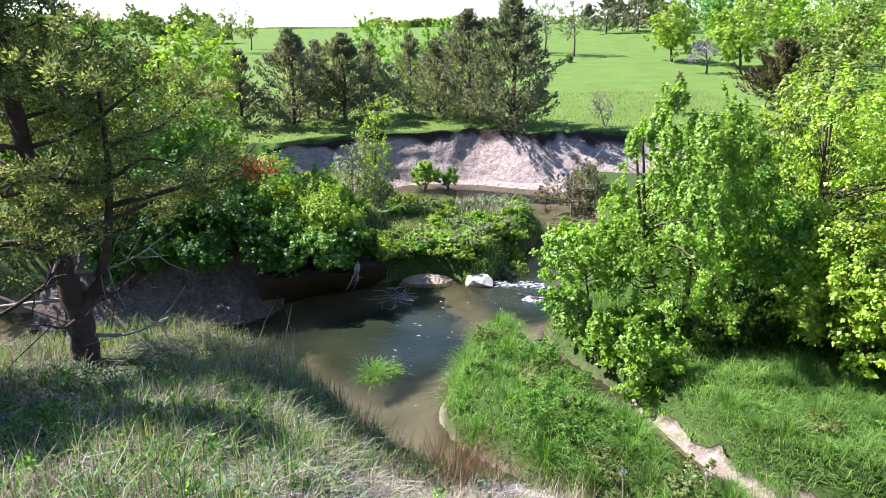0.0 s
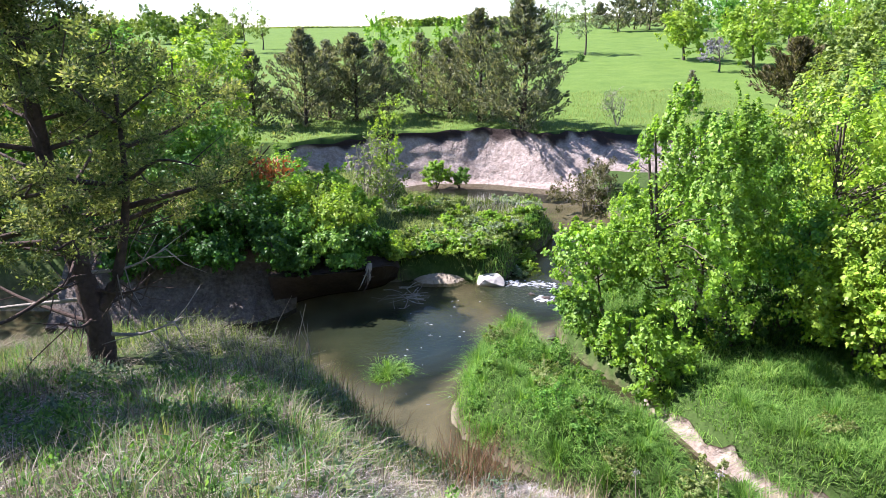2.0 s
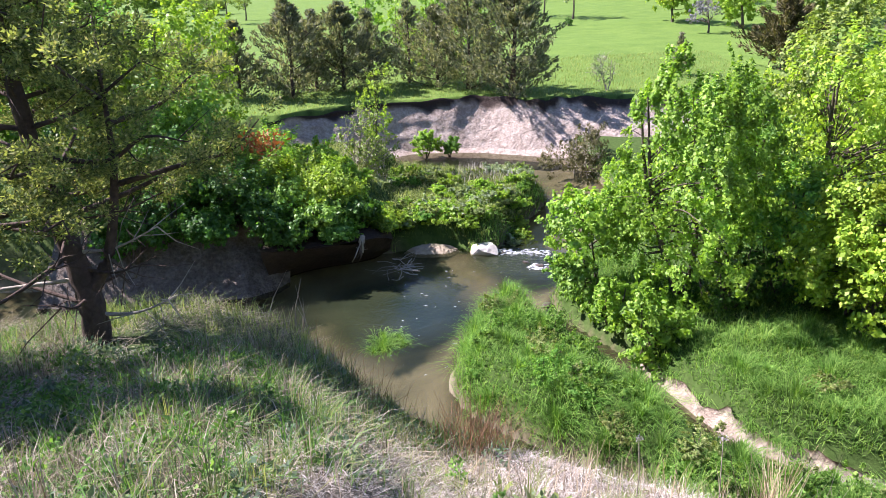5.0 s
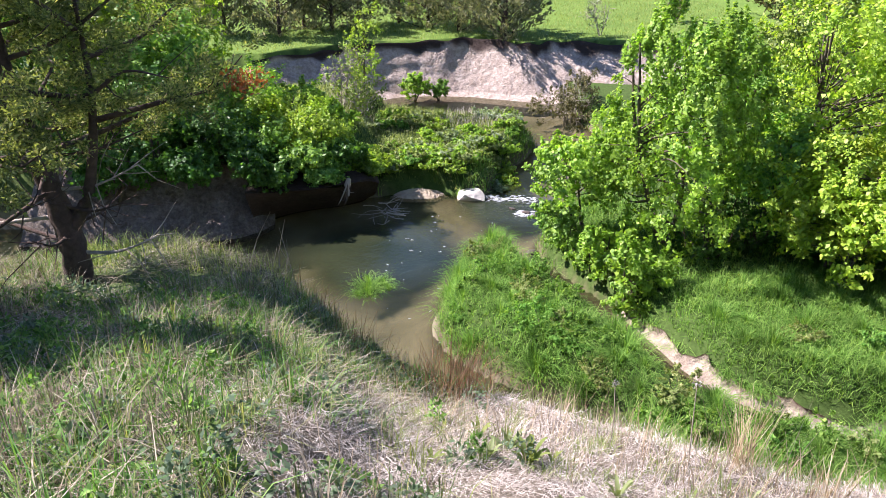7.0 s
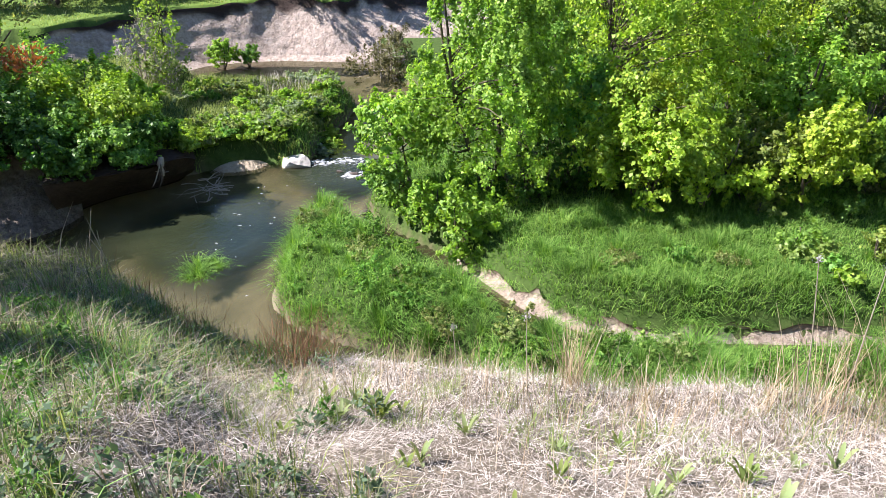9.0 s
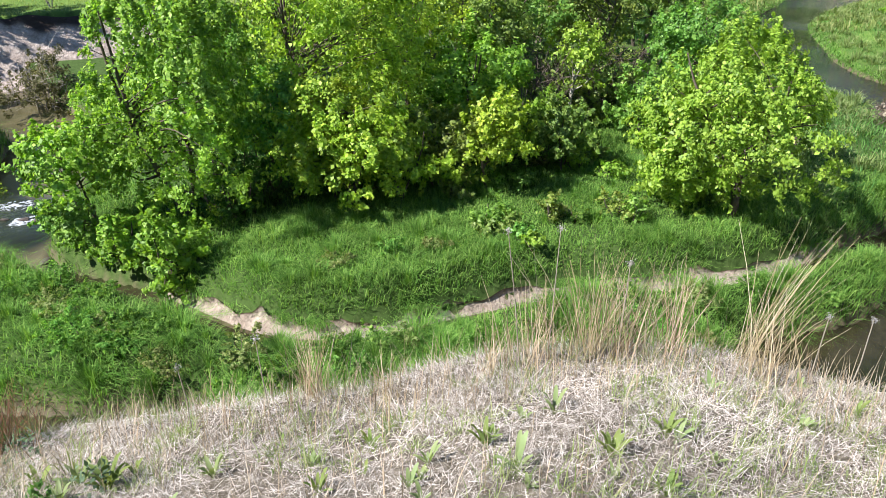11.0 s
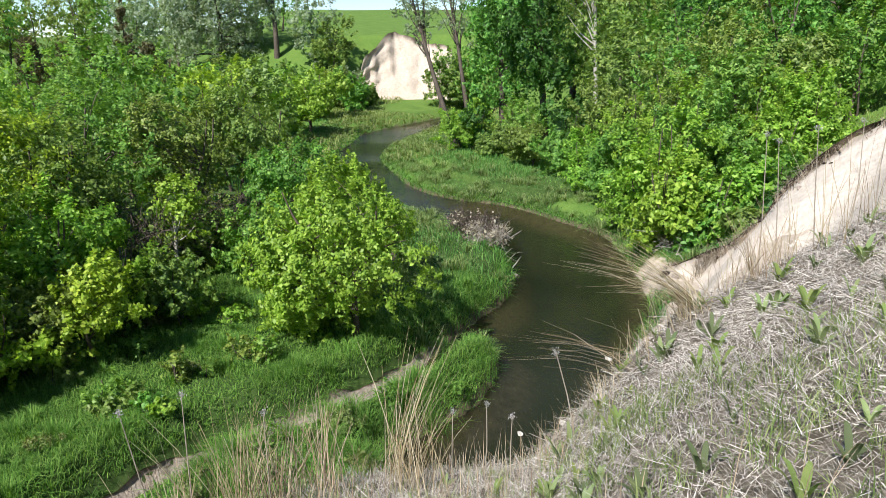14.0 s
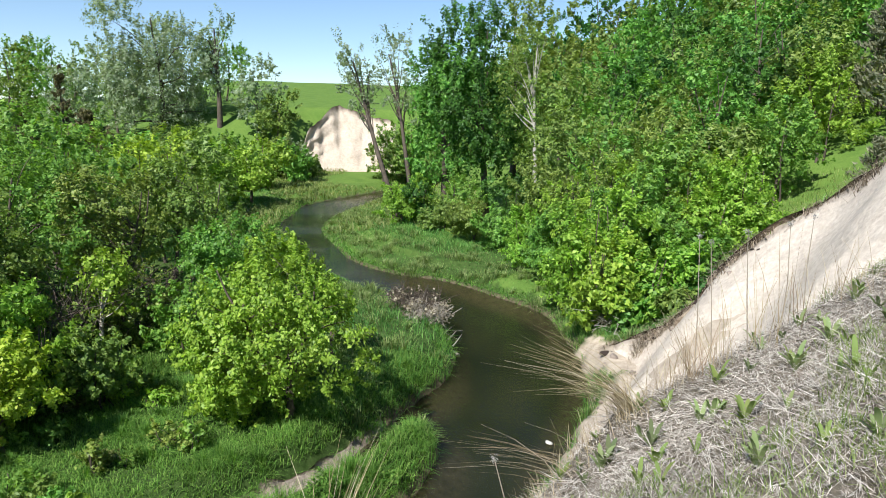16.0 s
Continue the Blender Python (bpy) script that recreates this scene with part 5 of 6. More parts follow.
broadleaf("leaning_tree", "tall thin-leaved tree leaning out over the creek", "tree", *pol(73.6, 49), 12.8, 2.2, SILVER, 70, 22, 0.2, 0.4, 0.5, seed=303, group=PO, base=0.24, lean=(0.6, 3.6), limbs=34, shell=0.2)
broadleaf("leaning_tree", "thin-leaved forked tree leaning over the creek", "tree", *pol(75.2, 50), 13.4, 2.0, SILVER, 70, 20, 0.2, 0.4, 0.5, seed=304, group=PO, base=0.22, lean=(0.4, 2.4), limbs=34, shell=0.2)
broadleaf("bare_tree", "half-bare grey tree behind the tall maples", "tree", *pol(84.5, 46), 13.0, 2.4, OLIVE, 70, 22, 0.22, 0.4, 0.35, seed=305, group=PO, base=0.2, limbs=40, bark=BARK_PALE, shell=0.2)
broadleaf("tall_maple", "tall leafy tree on the wooded slope", "tree", *pol(82.8, 60), 15.5, 3.6, OLIVE, 200, 34, 0.3, 0.5, 0.12, seed=306, group=PO, base=0.25)
WB = "bushes along the far creek bank"
for k, (az, r, h, rad, mt) in enumerate([(77.5, 45, 2.2, 1.5, OLIVE), (80, 41, 2.5, 1.7, OLIVE), (82.0, 37.5, 2.6, 1.6, GREEN), (84.2, 34.5, 2.8, 1.6, LIME), (86.2, 32, 3.2, 1.6, GREEN), (83.5, 40, 4.0, 1.8, DARK), (86, 36.5, 4.6, 2.0, OLIVE),
                                         (88.4, 27.8, 4.3, 1.65, LIME), (90.3, 26.2, 4.8, 1.75, LIME), (91.6, 28.5, 5.2, 1.9, GREEN), (89.0, 31.5, 5.4, 2.1, LIME), (93.6, 28.4, 4.0, 1.7, GREEN), (91.0, 33.5, 5.6, 2.2, OLIVE), (79, 46, 3.6, 2, GREEN),
                                         (96.0, 28.2, 3.6, 1.6, GREEN), (76, 47.5, 3.0, 1.6, DARK), (94.5, 25.0, 3.0, 1.4, LIME), (97.2, 25.8, 2.8, 1.4, GREEN), (98.6, 28.5, 3.6, 1.7, LIME), (100.5, 30.0, 3.8, 1.8, LIME),
                                         (96.8, 30.5, 4.6, 1.9, LIME), (102.5, 33, 4.5, 2.0, GREEN), (105, 36, 5, 2.2, LIME), (99.0, 23.8, 1.2, 0.9, DARK), (97.0, 23.0, 1.0, 0.8, OLIVE), (101.5, 25.5, 1.0, 0.9, OLIVE), (90.8, 24.7, 3.3, 1.45, LIME), (92.6, 24.6, 2.2, 1.1, GREEN)]):
    broadleaf("creek_bush", "leafy green bush on the far creek bank", "bush", *pol(az, r), h, rad, mt, 190, 25, 0.165, 0.24, 0.02, seed=320 + k, group=WB, base=0.06, split=3)
HS = "hillside wood"
seeds = 0
for r0, a0, a1, n, h in [(33, 92, 99, 3, 5.2), (38, 86, 106, 6, 6.4), (45, 84, 110, 7, 7.6), (54, 83, 112, 8, 8.6), (66, 82, 112, 8, 9.4), (80, 80, 112, 9, 10)]:
    for q in range(n):
        az = a0 + (a1 - a0) * (q + 0.5) / n + 0.9 * math.sin(7.1 * q + r0)
        rr = r0 + 2.2 * math.sin(3.7 * q + r0)
        seeds += 1
        broadleaf("hillside_tree", "leafy spring-green tree on the wooded hillside", "tree", *pol(az, rr), h * (1 + 0.18 * math.sin(5 * q + r0)), h * 0.46, (OLIVE, GREEN, DARK, OLIVE, GREEN)[(q + int(r0)) % 5], 230 if r0 < 60 else 140, 15,
                  0.2 + 0.005 * (r0 - 30), 0.3, 0.1, seed=340 + seeds, group=HS, base=0.12, split=1 + q % 2, limbs=18, shell=0.72, lump=0.22)
conifer("cedar_tree", "dark cedar at the top of the wooded slope", *pol(108.2, 39), 5.0, 1.9, CEDAR, 8000, 0.22, 70, dens=1.2)
conifer("cedar_tree", "dark cedar at the top of the wooded slope", *pol(110.4, 36), 4.6, 1.8, CEDAR, 7000, 0.22, 71, dens=1.2)
conifer("cedar_tree", "little cedar on the grassy slope over the scarp", *pol(108.3, 21.5), 1.5, 0.5, CEDAR, 1500, 0.12, 72, dens=0.6, base=0.04)
broadleaf("cottonwood", "big silvery cottonwood far down the valley", "tree", *pol(55.6, 96), 19.5, 7.2, SILVER, 520, 36, 0.34, 0.8, 0.12, seed=420, base=0.45, z=2.5, limbs=40, shell=0.25)
broadleaf("dead_cottonwood", "dark half-dead trunk beside the cottonwood", "tree", *pol(59.8, 95), 18.5, 2.6, SILVER, 60, 18, 0.4, 0.6, 0.4, seed=421, base=0.5, z=2.5, limbs=30, shell=0.2)
for k, (az, r, h, rad, mt) in enumerate([(62.6, 92, 10.5, 3.6, SILVER), (64.3, 90, 7.5, 2.6, OLIVE), (65.4, 78, 4.6, 2.6, GREEN), (63.2, 72, 5.0, 2.8, LIME), (60.2, 70, 5.4, 3.2, GREEN), (46.5, 118, 11, 5.5, GREEN), (48.5, 125, 12, 5.0, OLIVE),
                                         (51.5, 120, 12, 5.5, OLIVE), (43.5, 116, 12, 5.5, GREEN), (40, 120, 12, 6, OLIVE), (36, 118, 11, 6, GREEN), (56.5, 72, 5.8, 3.0, OLIVE), (52.5, 66, 6.2, 3.0, OLIVE), (48, 60, 6.2, 3.0, DARK), (44, 56, 6.4, 3.0, OLIVE),
                                         (72.6, 82, 6.5, 3.0, OLIVE), (74.5, 84, 9.0, 3.4, GREEN), (50.2, 84, 8.5, 3.4, SILVER), (54, 110, 10, 4.5, OLIVE), (40.5, 50, 6.4, 3.0, GREEN), (37, 44, 6.2, 2.8, OLIVE), (57.5, 108, 11, 5, OLIVE), (60.5, 112, 10, 4.5, GREEN), (46, 90, 10.5, 4.5, OLIVE), (49, 100, 11, 4.5, GREEN), (52.8, 96, 10, 4, SILVER), (42, 84, 10, 4.5, OLIVE), (39, 78, 9, 4.5, GREEN), (62, 60, 4.6, 2.6, LIME), (58.5, 56, 5.2, 2.8, LIME), (54.5, 52, 5.6, 2.8, GREEN), (65.6, 83, 4.2, 2.0, SILVER), (66.5, 83, 2.4, 1.6, OLIVE), (64.4, 82, 4.6, 2.4, OLIVE)]):
    broadleaf("valley_tree", "leafy tree on the valley floor", "tree", *pol(az, r), h, rad, mt, 130, 16, 0.4, 0.45, 0.06, seed=430 + k, group="valley trees", base=0.14)
conifer("cedar_tree", "thin dead-topped spruce above the thicket", *pol(49.3, 60), 10.2, 1.4, BROWNBUSH, 2600, 0.3, 75, dens=0.7, base=0.12)
for k, (az, r) in enumerate([(45.2, 52), (47, 50), (50.8, 56), (43.2, 47)]):
    conifer("cedar_tree", "dark brownish cedar behind the thicket", *pol(az, r), 7.2, 2.4, BROWNBUSH, 5000, 0.3, 80 + k, dens=1.0, group="cedars behind the thicket")

# ---- grass ----
r = np.random.default_rng(31)


def polar_scatter(r, n, a0, a1, r0, r1):
    az = np.radians(r.uniform(a0, a1, n))
    rr = np.sqrt(r.uniform(r0 * r0, r1 * r1, n))
    return rr * np.sin(az), rr * np.cos(az)


def straws(x, y, z, length, w, r, turn):
    """Lying dead stems: thin bent strips that follow a local drift."""
    n = len(x)
    a = np.where(r.random(n) < 0.55, r.uniform(0, 2 * np.pi, n), turn + r.normal(size=n) * 0.8)
    pitch = np.abs(r.normal(size=n)) * 0.22 + 0.02
    d = np.column_stack([np.cos(a) * np.cos(pitch), np.sin(a) * np.cos(pitch), np.sin(pitch)])
    s_ = np.column_stack([-np.sin(a), np.cos(a), 0.5 * r.normal(size=n)]) * np.asarray(w).reshape(-1, 1) * 0.5
    L = np.asarray(length).reshape(-1, 1)
    B = np.column_stack([x, y, z])
    T = B + d * L
    T[:, 2] = np.maximum(T[:, 2], lay(T[:, 0], T[:, 1])[0] + 0.01)
    V = np.stack([B - s_, B + s_, T + s_ * 0.5, T - s_ * 0.5], 1).reshape(-1, 3)
    F = np.arange(n * 4).reshape(-1, 4)
    return V, F


# thatch of last year's grass, lying in drifts
x, y = polar_scatter(r, 420000, -46, 116, 1.0, 9.2)
z, c = lay(x, y)
keep = (c["near"] > 0.5) & (z > 2.2) & (r.random(len(x)) < 0.12 + 0.95 * c["dry"] * (0.55 + 0.45 * (fbm(1.9 * x, 1.9 * y, 2) > -0.25)))
x, y, z = x[keep], y[keep], z[keep]
n = len(x)
V, F = straws(x, y, z + r.uniform(0, 0.07, n), (0.03 + 0.2 * r.random(n) ** 2.5) * np.clip(0.15 + 0.15 * np.hypot(x, y), 0.4, 1.0), r.uniform(0.0016, 0.0042, n) * np.clip(0.3 + 0.15 * np.hypot(x, y), 0.45, 1.1), r, 2.6 * fbm(1.1 * x, 1.1 * y, 11) + 1.2 * fbm(4 * x, 4 * y, 2))
stuff("dry_thatch", V, F, DRY, "matted pale dead grass covering the bluff", "dead grass")
# upright dry stems
x, y = polar_scatter(r, 16000, -34, 116, 1.6, 8.2)
z, c = lay(x, y)
rim = np.hypot(x, y) / np.interp(np.degrees(np.arctan2(x, y)), BROW[:, 0], BROW[:, 1])
keep = (c["near"] > 0.5) & (z > 2.3) & (r.random(len(x)) < np.where(rim > 0.8, np.where(x > 12 * y, 0.3, 0.8), 0.12)) & (fbm(1.4 * x, 1.4 * y, 3) > -0.1)
x, y, z = x[keep], y[keep], z[keep]
n = len(x)
V, F = blades(x, y, z - 0.01, r.uniform(0.2, 0.5, n), r.uniform(0.003, 0.006, n), r.uniform(0.05, 0.7, n), r, 0.3)
stuff("dry_stems", V, F, REED, "thin tan dry grass stems standing on the bluff", "dead grass")
# fresh green blades between them, in tufts
tx, ty = polar_scatter(r, 2500, -30, 116, 1.2, 9.2)
qx, qy = polar_scatter(r, 650, 82, 113, 2.0, 9.6)
tx, ty = np.r_[tx, qx], np.r_[ty, qy]
_, c = lay(tx, ty)
az_ = np.degrees(np.arctan2(tx, ty))
keep = (c["near"] > 0.5) & (r.random(len(tx)) < np.where(az_ > 80, 0.62, 0.66)) & (fbm(1.2 * tx, 1.2 * ty, 8) > -0.35)
tx, ty = tx[keep], ty[keep]
idx = np.repeat(np.arange(len(tx)), 26)
x, y = tx[idx] + r.normal(size=len(idx)) * 0.05, ty[idx] + r.normal(size=len(idx)) * 0.05
z, c = lay(x, y)
n = len(x)
V, F = blades(x, y, z - 0.01, r.uniform(0.06, 0.2, n) * r.uniform(0.6, 1.5, len(tx))[idx], r.uniform(0.003, 0.008, n), r.uniform(0.2, 1.1, n), r, 0.5)
stuff("fresh_grass", V, F, GRASS_LIGHT, "fresh green blades growing through dead grass", "grass")
# greener shoulder of the bluff round the cedar, in tussocks
tx, ty = polar_scatter(r, 3600, -56, 6, 1.8, 13.6)
_, c = lay(tx, ty)
az_ = np.degrees(np.arctan2(tx, ty))
keep = (c["near"] > 0.5) & (r.random(len(tx)) < np.clip(1.05 - 1.0 * c["dry"], 0.12, 0.95)) & (fbm(1.6 * tx, 1.6 * ty, 4) > -0.2)
tx, ty = tx[keep], ty[keep]
idx = np.repeat(np.arange(len(tx)), 25)
spread = r.uniform(0.04, 0.12, len(tx))[idx]
ta, tq = r.uniform(0, 6.3, len(idx)), np.abs(r.normal(size=len(idx)))
x, y = tx[idx] + tq * spread * np.cos(ta), ty[idx] + tq * spread * np.sin(ta)
z, c = lay(x, y)
n = len(x)
tall = (0.7 + 0.75 * smooth01(-0.3, 0.5, fbm(0.7 * tx, 0.7 * ty, 1)))[idx] * r.uniform(0.7, 1.3, len(tx))[idx]
V, F = blades(x, y, z - 0.02, r.uniform(0.12, 0.3, n) * tall, r.uniform(0.004, 0.010, n), np.clip(0.1 + 0.5 * tq + 0.2 * r.normal(size=n), 0, 1.5), r, 0.6, ta)
pick = np.clip(0.5 + 0.55 * fbm(0.9 * tx, 0.9 * ty, 21) + 0.26 * r.normal(size=len(tx)), 0, 0.999)[idx]
half = pick < 0.4
for nm, sel, mt_, lb in (("shoulder_grass", half, GRASS_DULL, "long dull green tussocks on the bluff's shoulder"), ("shoulder_turf", (pick >= 0.4) & (pick < 0.56), GRASS_LIGHT, "pale green tussocks on the bluff's shoulder"),
                        ("shoulder_tufts", (pick >= 0.56) & (pick < 0.78), GRASS, "fresh green tussocks on the bluff's shoulder"), ("shoulder_stems", pick >= 0.78, STRAW_DULL, "tan dead tussocks on the bluff's shoulder")):
    Vs = V.reshape(-1, 5, 3)[sel].reshape(-1, 3)
    o = (np.arange(sel.sum()) * 5)[:, None]
    Fs = np.concatenate([o + np.array((0, 1, 2)), o + np.array((0, 2, 3)), o + np.array((3, 2, 4))], 1).reshape(-1, 3)
    stuff(nm, Vs, Fs, mt_, lb, "grass")
hx, hy = polar_scatter(r, 1500, -56, 7, 2.2, 13.4)
_, c = lay(hx, hy)
keep = (c["near"] > 0.5) & (fbm(0.8 * hx, 0.8 * hy, 17) + 0.5 * fbm(2.3 * hx, 2.3 * hy, 9) > -0.35) & (r.random(len(hx)) < 1.1 - 0.9 * c["dry"])
hx, hy = hx[keep], hy[keep]
pick = fbm(1.3 * hx, 1.3 * hy, 31) + 0.3 * r.normal(size=len(hx))
for nm, sel, mt_, lb in (("shoulder_herbs", pick < -0.1, GRASS, "leafy green herbs among the bluff's long grass"), ("shoulder_nettles", (pick >= -0.1) & (pick < 0.5), HERB, "grey-green nettles among the bluff's long grass"), ("shoulder_clover", pick >= 0.5, GRASS_LIGHT, "pale green herbs among the bluff's long grass")):
    qx, qy = hx[sel], hy[sel]
    idx = np.repeat(np.arange(len(qx)), 95)
    n = len(idx)
    wide, tall = r.uniform(0.1, 0.24, len(qx))[idx], r.uniform(0.12, 0.36, len(qx))[idx]
    D = sphere_dirs(r, n)
    D[:, 2] = np.abs(D[:, 2])
    P = D * np.column_stack([wide, wide, tall]) * (0.45 + 0.55 * r.random((n, 1)) ** 0.5)
    P[:, 0] += qx[idx]
    P[:, 1] += qy[idx]
    P[:, 2] += lay(P[:, 0], P[:, 1])[0]
    L = r.uniform(0.03, 0.075, n)
    V, F = kites(P, D + 0.5 * r.normal(size=(n, 3)), unit(D + np.array((0, 0, 0.8)) + 0.4 * r.normal(size=(n, 3))), L, L * 0.5)
    stuff(nm, V, F, mt_, lb, "herbs")
x, y = polar_scatter(r, 42000, -56, 2, 1.8, 13.4)
z, c = lay(x, y)
keep = (c["near"] > 0.5) & (z > 1.6) & (fbm(1.1 * x, 1.1 * y, 6) + 0.5 * fbm(3 * x, 3 * y, 16) > -0.05)
x, y, z = x[keep], y[keep], z[keep]
n = len(x)
V, F = straws(x, y, z + r.uniform(0, 0.12, n), 0.08 + 0.34 * r.random(n) ** 2, r.uniform(0.003, 0.007, n), r, 2.6 * fbm(1.1 * x, 1.1 * y, 11))
stuff("shoulder_straw", V, F, STRAW_DULL, "tan dead stems among the long grass", "dead grass")
# grass on the steep face below the brow
x, y = polar_scatter(r, 26000, -30, 96, 4.6, 13.5)
z, c = lay(x, y)
keep = (c["near"] > 0.5) & (z > 0.05) & (z < 3.0)
x, y, z = x[keep], y[keep], z[keep]
n = len(x)
V, F = blades(x, y, z - 0.02, r.uniform(0.2, 0.5, n), r.uniform(0.006, 0.012, n), r.uniform(0.2, 0.9, n), r, 0.5)
stuff("face_grass", V, F, GRASS_LIGHT, "long grass hanging on the steep bluff face", "grass")

# lush meadow on the inner floodplain
x, y = scatter(r, 310000, 0, 20, 3, 20)
z, c = lay(x, y)
keep = (c["near"] < 0.5) & (c["wet"] > 0.05) & (c["sand"] < 0.5) & (r.random(len(x)) < np.clip(1.75 - 0.06 * np.hypot(x, y) - 0.5 * (y > 13) * (x > 5), 0.2, 1)) & (c["sdd"] > np.where(c["isle"] > 0.5, 0.3, 0.36))
x, y, z = x[keep], y[keep], z[keep]
n = len(x)
lush = np.where(c["isle"][keep] > 0.3, 0.55, 1.0) * np.clip(0.5 + 1.1 * c["sdd"][keep], 0.5, 1) * (0.75 + 0.3 * fbm(1.3 * x, 1.3 * y, 2) + 0.35 * np.maximum(fbm(4.1 * x, 4.1 * y, 6), -0.6))
V, F = blades(x, y, z - 0.02, r.uniform(0.14, 0.4, n) * lush, r.uniform(0.009, 0.019, n), r.uniform(0.2, 1.3, n), r, 0.7)
stuff("meadow_grass", V, F, GRASS_LUSH, "lush bright green meadow grass by the ditch", "grass")
# sod and grass hanging over the ditch's broken bank
idx = r.integers(0, len(dl), 10000)
keep = (np.sin(idx * 0.19 + 0.5) + 0.7 * np.sin(idx * 0.47) + 0.4 * r.normal(size=len(idx))) > 0.5
idx = idx[keep]
p = dl[idx] + dnor[idx] * r.uniform(-0.12, 0.3, len(idx))[:, None] + r.normal(size=(len(idx), 2)) * 0.03
V, F = blades(p[:, 0], p[:, 1], dzt[idx] - r.uniform(0.0, 0.12, len(idx)), r.uniform(0.15, 0.32, len(idx)), r.uniform(0.007, 0.014, len(idx)), r.uniform(0.5, 1.6, len(idx)), r, 0.9)
stuff("ditch_fringe", V, F, GRASS_LUSH, "grass hanging over the ditch's broken bank", "grass")
# tussocks on the low island, the islet and the pool edge
tx, ty = scatter(r, 1250, -3.0, 19.0, 2.6, 16.2)
_, c = lay(tx, ty)
keep = (c["wet"] > -0.02) & (c["near"] < 0.5) & (c["sdd"] > 0.55) & (r.random(len(tx)) < np.where(c["isle"] > 0.3, 1.0, 0.3))
tx, ty = np.r_[tx[keep], r.normal(-1.65, 0.22, 9)], np.r_[ty[keep], r.normal(14.4, 0.2, 9)]
idx = np.repeat(np.arange(len(tx)), 200)
wide = (0.16 + 0.26 * r.random(len(tx)) ** 1.3)[idx]
a, q = r.uniform(0, 6.3, len(idx)), np.minimum(np.abs(r.normal(size=len(idx))), 2.0) * 0.55
x, y = tx[idx] + q * wide * np.cos(a), ty[idx] + q * wide * np.sin(a)
z, c = lay(x, y)
z = np.maximum(z, -0.05)
V, F = blades(x, y, z - 0.02, r.uniform(0.75, 1.15, len(x)) * (0.12 + 0.85 * wide) * np.where((x < -1) & (y > 13.5), 0.6, 1.0), r.uniform(0.007, 0.014, len(x)), np.clip(0.15 + 1.1 * q + 0.2 * r.normal(size=len(x)), 0, 1.6), r, 0.7, a + 0.5 * r.normal(size=len(x)))
stuff("tussock_grass", V, F, GRASS_LUSH, "thick rounded tussocks of lush green grass", "grass")
# point bar and wood edges
x, y = scatter(r, 70000, -9, 5.5, 19, 36)
z, c = lay(x, y)
keep = (c["wet"] > 0.03) & (z < 2.0) & (np.hypot(x + 0.6, (1.6 + 0.9 * (y > 20.6)) * (y - 20.6)) > 1.1)
x, y, z = x[keep], y[keep], z[keep]
n = len(x)
V, F = blades(x, y, z - 0.02, r.uniform(0.12, 0.34, n), r.uniform(0.012, 0.022, n), r.uniform(0.2, 1.1, n), r, 0.6)
stuff("bar_grass", V, F, GRASS_LIGHT, "long green grass covering the point bar", "grass")
x, y = scatter(r, 7000, -4, 4, 23, 31)
z, c = lay(x, y)
keep = (c["wet"] > 0.3) & (fbm(x, y, 9) > -0.1) & (y > 25.5)
x, y, z = x[keep], y[keep], z[keep]
n = len(x)
V, F = blades(x, y, z, r.uniform(0.25, 0.5, n), r.uniform(0.01, 0.016, n), r.uniform(0.05, 0.6, n), r, 0.3)
stuff("bar_straw", V, F, DRY, "pale dead stalks among the bar's grass", "dead grass")
# banks of the east reach
x, y = scatter(r, 150000, 15, 64, -6, 32)
z, c = lay(x, y)
keep = (c["near"] < 0.5) & (c["wet"] > 0.0) & (c["wet"] < 7) & (c["sand"] < 0.5)
x, y, z = x[keep], y[keep], z[keep]
n = len(x)
hl = (0.75 + 0.5 * fbm(0.8 * x, 0.8 * y, 5)) * np.where((np.hypot(x, y) > 27) & (c["wet"][keep] < 3), 0.5, 1.0)
V, F = blades(x, y, z - 0.02, r.uniform(0.2, 0.55, n) * hl, r.uniform(0.016, 0.032, n), r.uniform(0.15, 1.2, n), r, 0.6)
stuff("bank_grass", V, F, GRASS, "pale green long grass along the creek banks", "grass")
tx, ty = scatter(r, 2400, 15, 64, -4, 32)
_, c = lay(tx, ty)
keep = (c["near"] < 0.5) & (c["wet"] > 0.1) & (c["wet"] < 5) & (c["sand"] < 0.3)
tx, ty = tx[keep], ty[keep]
idx = np.repeat(np.arange(len(tx)), 60)
wide = (0.2 + 0.35 * r.random(len(tx)) ** 1.5)[idx]
a, q = r.uniform(0, 6.3, len(idx)), np.minimum(np.abs(r.normal(size=len(idx))), 2.0) * 0.55
x, y = tx[idx] + q * wide * np.cos(a), ty[idx] + q * wide * np.sin(a)
z = np.maximum(lay(x, y)[0], 0)
hl = np.where((np.hypot(x, y) > 27) & (y > 0.5 * x - 3), 0.55, 0.95)
V, F = blades(x, y, z - 0.02, r.uniform(0.7, 1.15, len(x)) * (0.15 + 0.8 * wide) * hl, r.uniform(0.016, 0.03, len(x)), np.clip(0.15 + 1.1 * q, 0, 1.6), r, 0.7, a)
stuff("bank_tussocks", V, F, GRASS_LIGHT, "pale green tussocks along the creek's banks", "grass")
x, y = polar_scatter(r, 34000, 56, 80, 46, 90)
z, c = lay(x, y)
keep = (c["wet"] > 0.1) & (z < 2.6) & (fbm(0.5 * x, 0.5 * y, 3) > -0.5)
x, y, z = x[keep], y[keep], z[keep]
n = len(x)
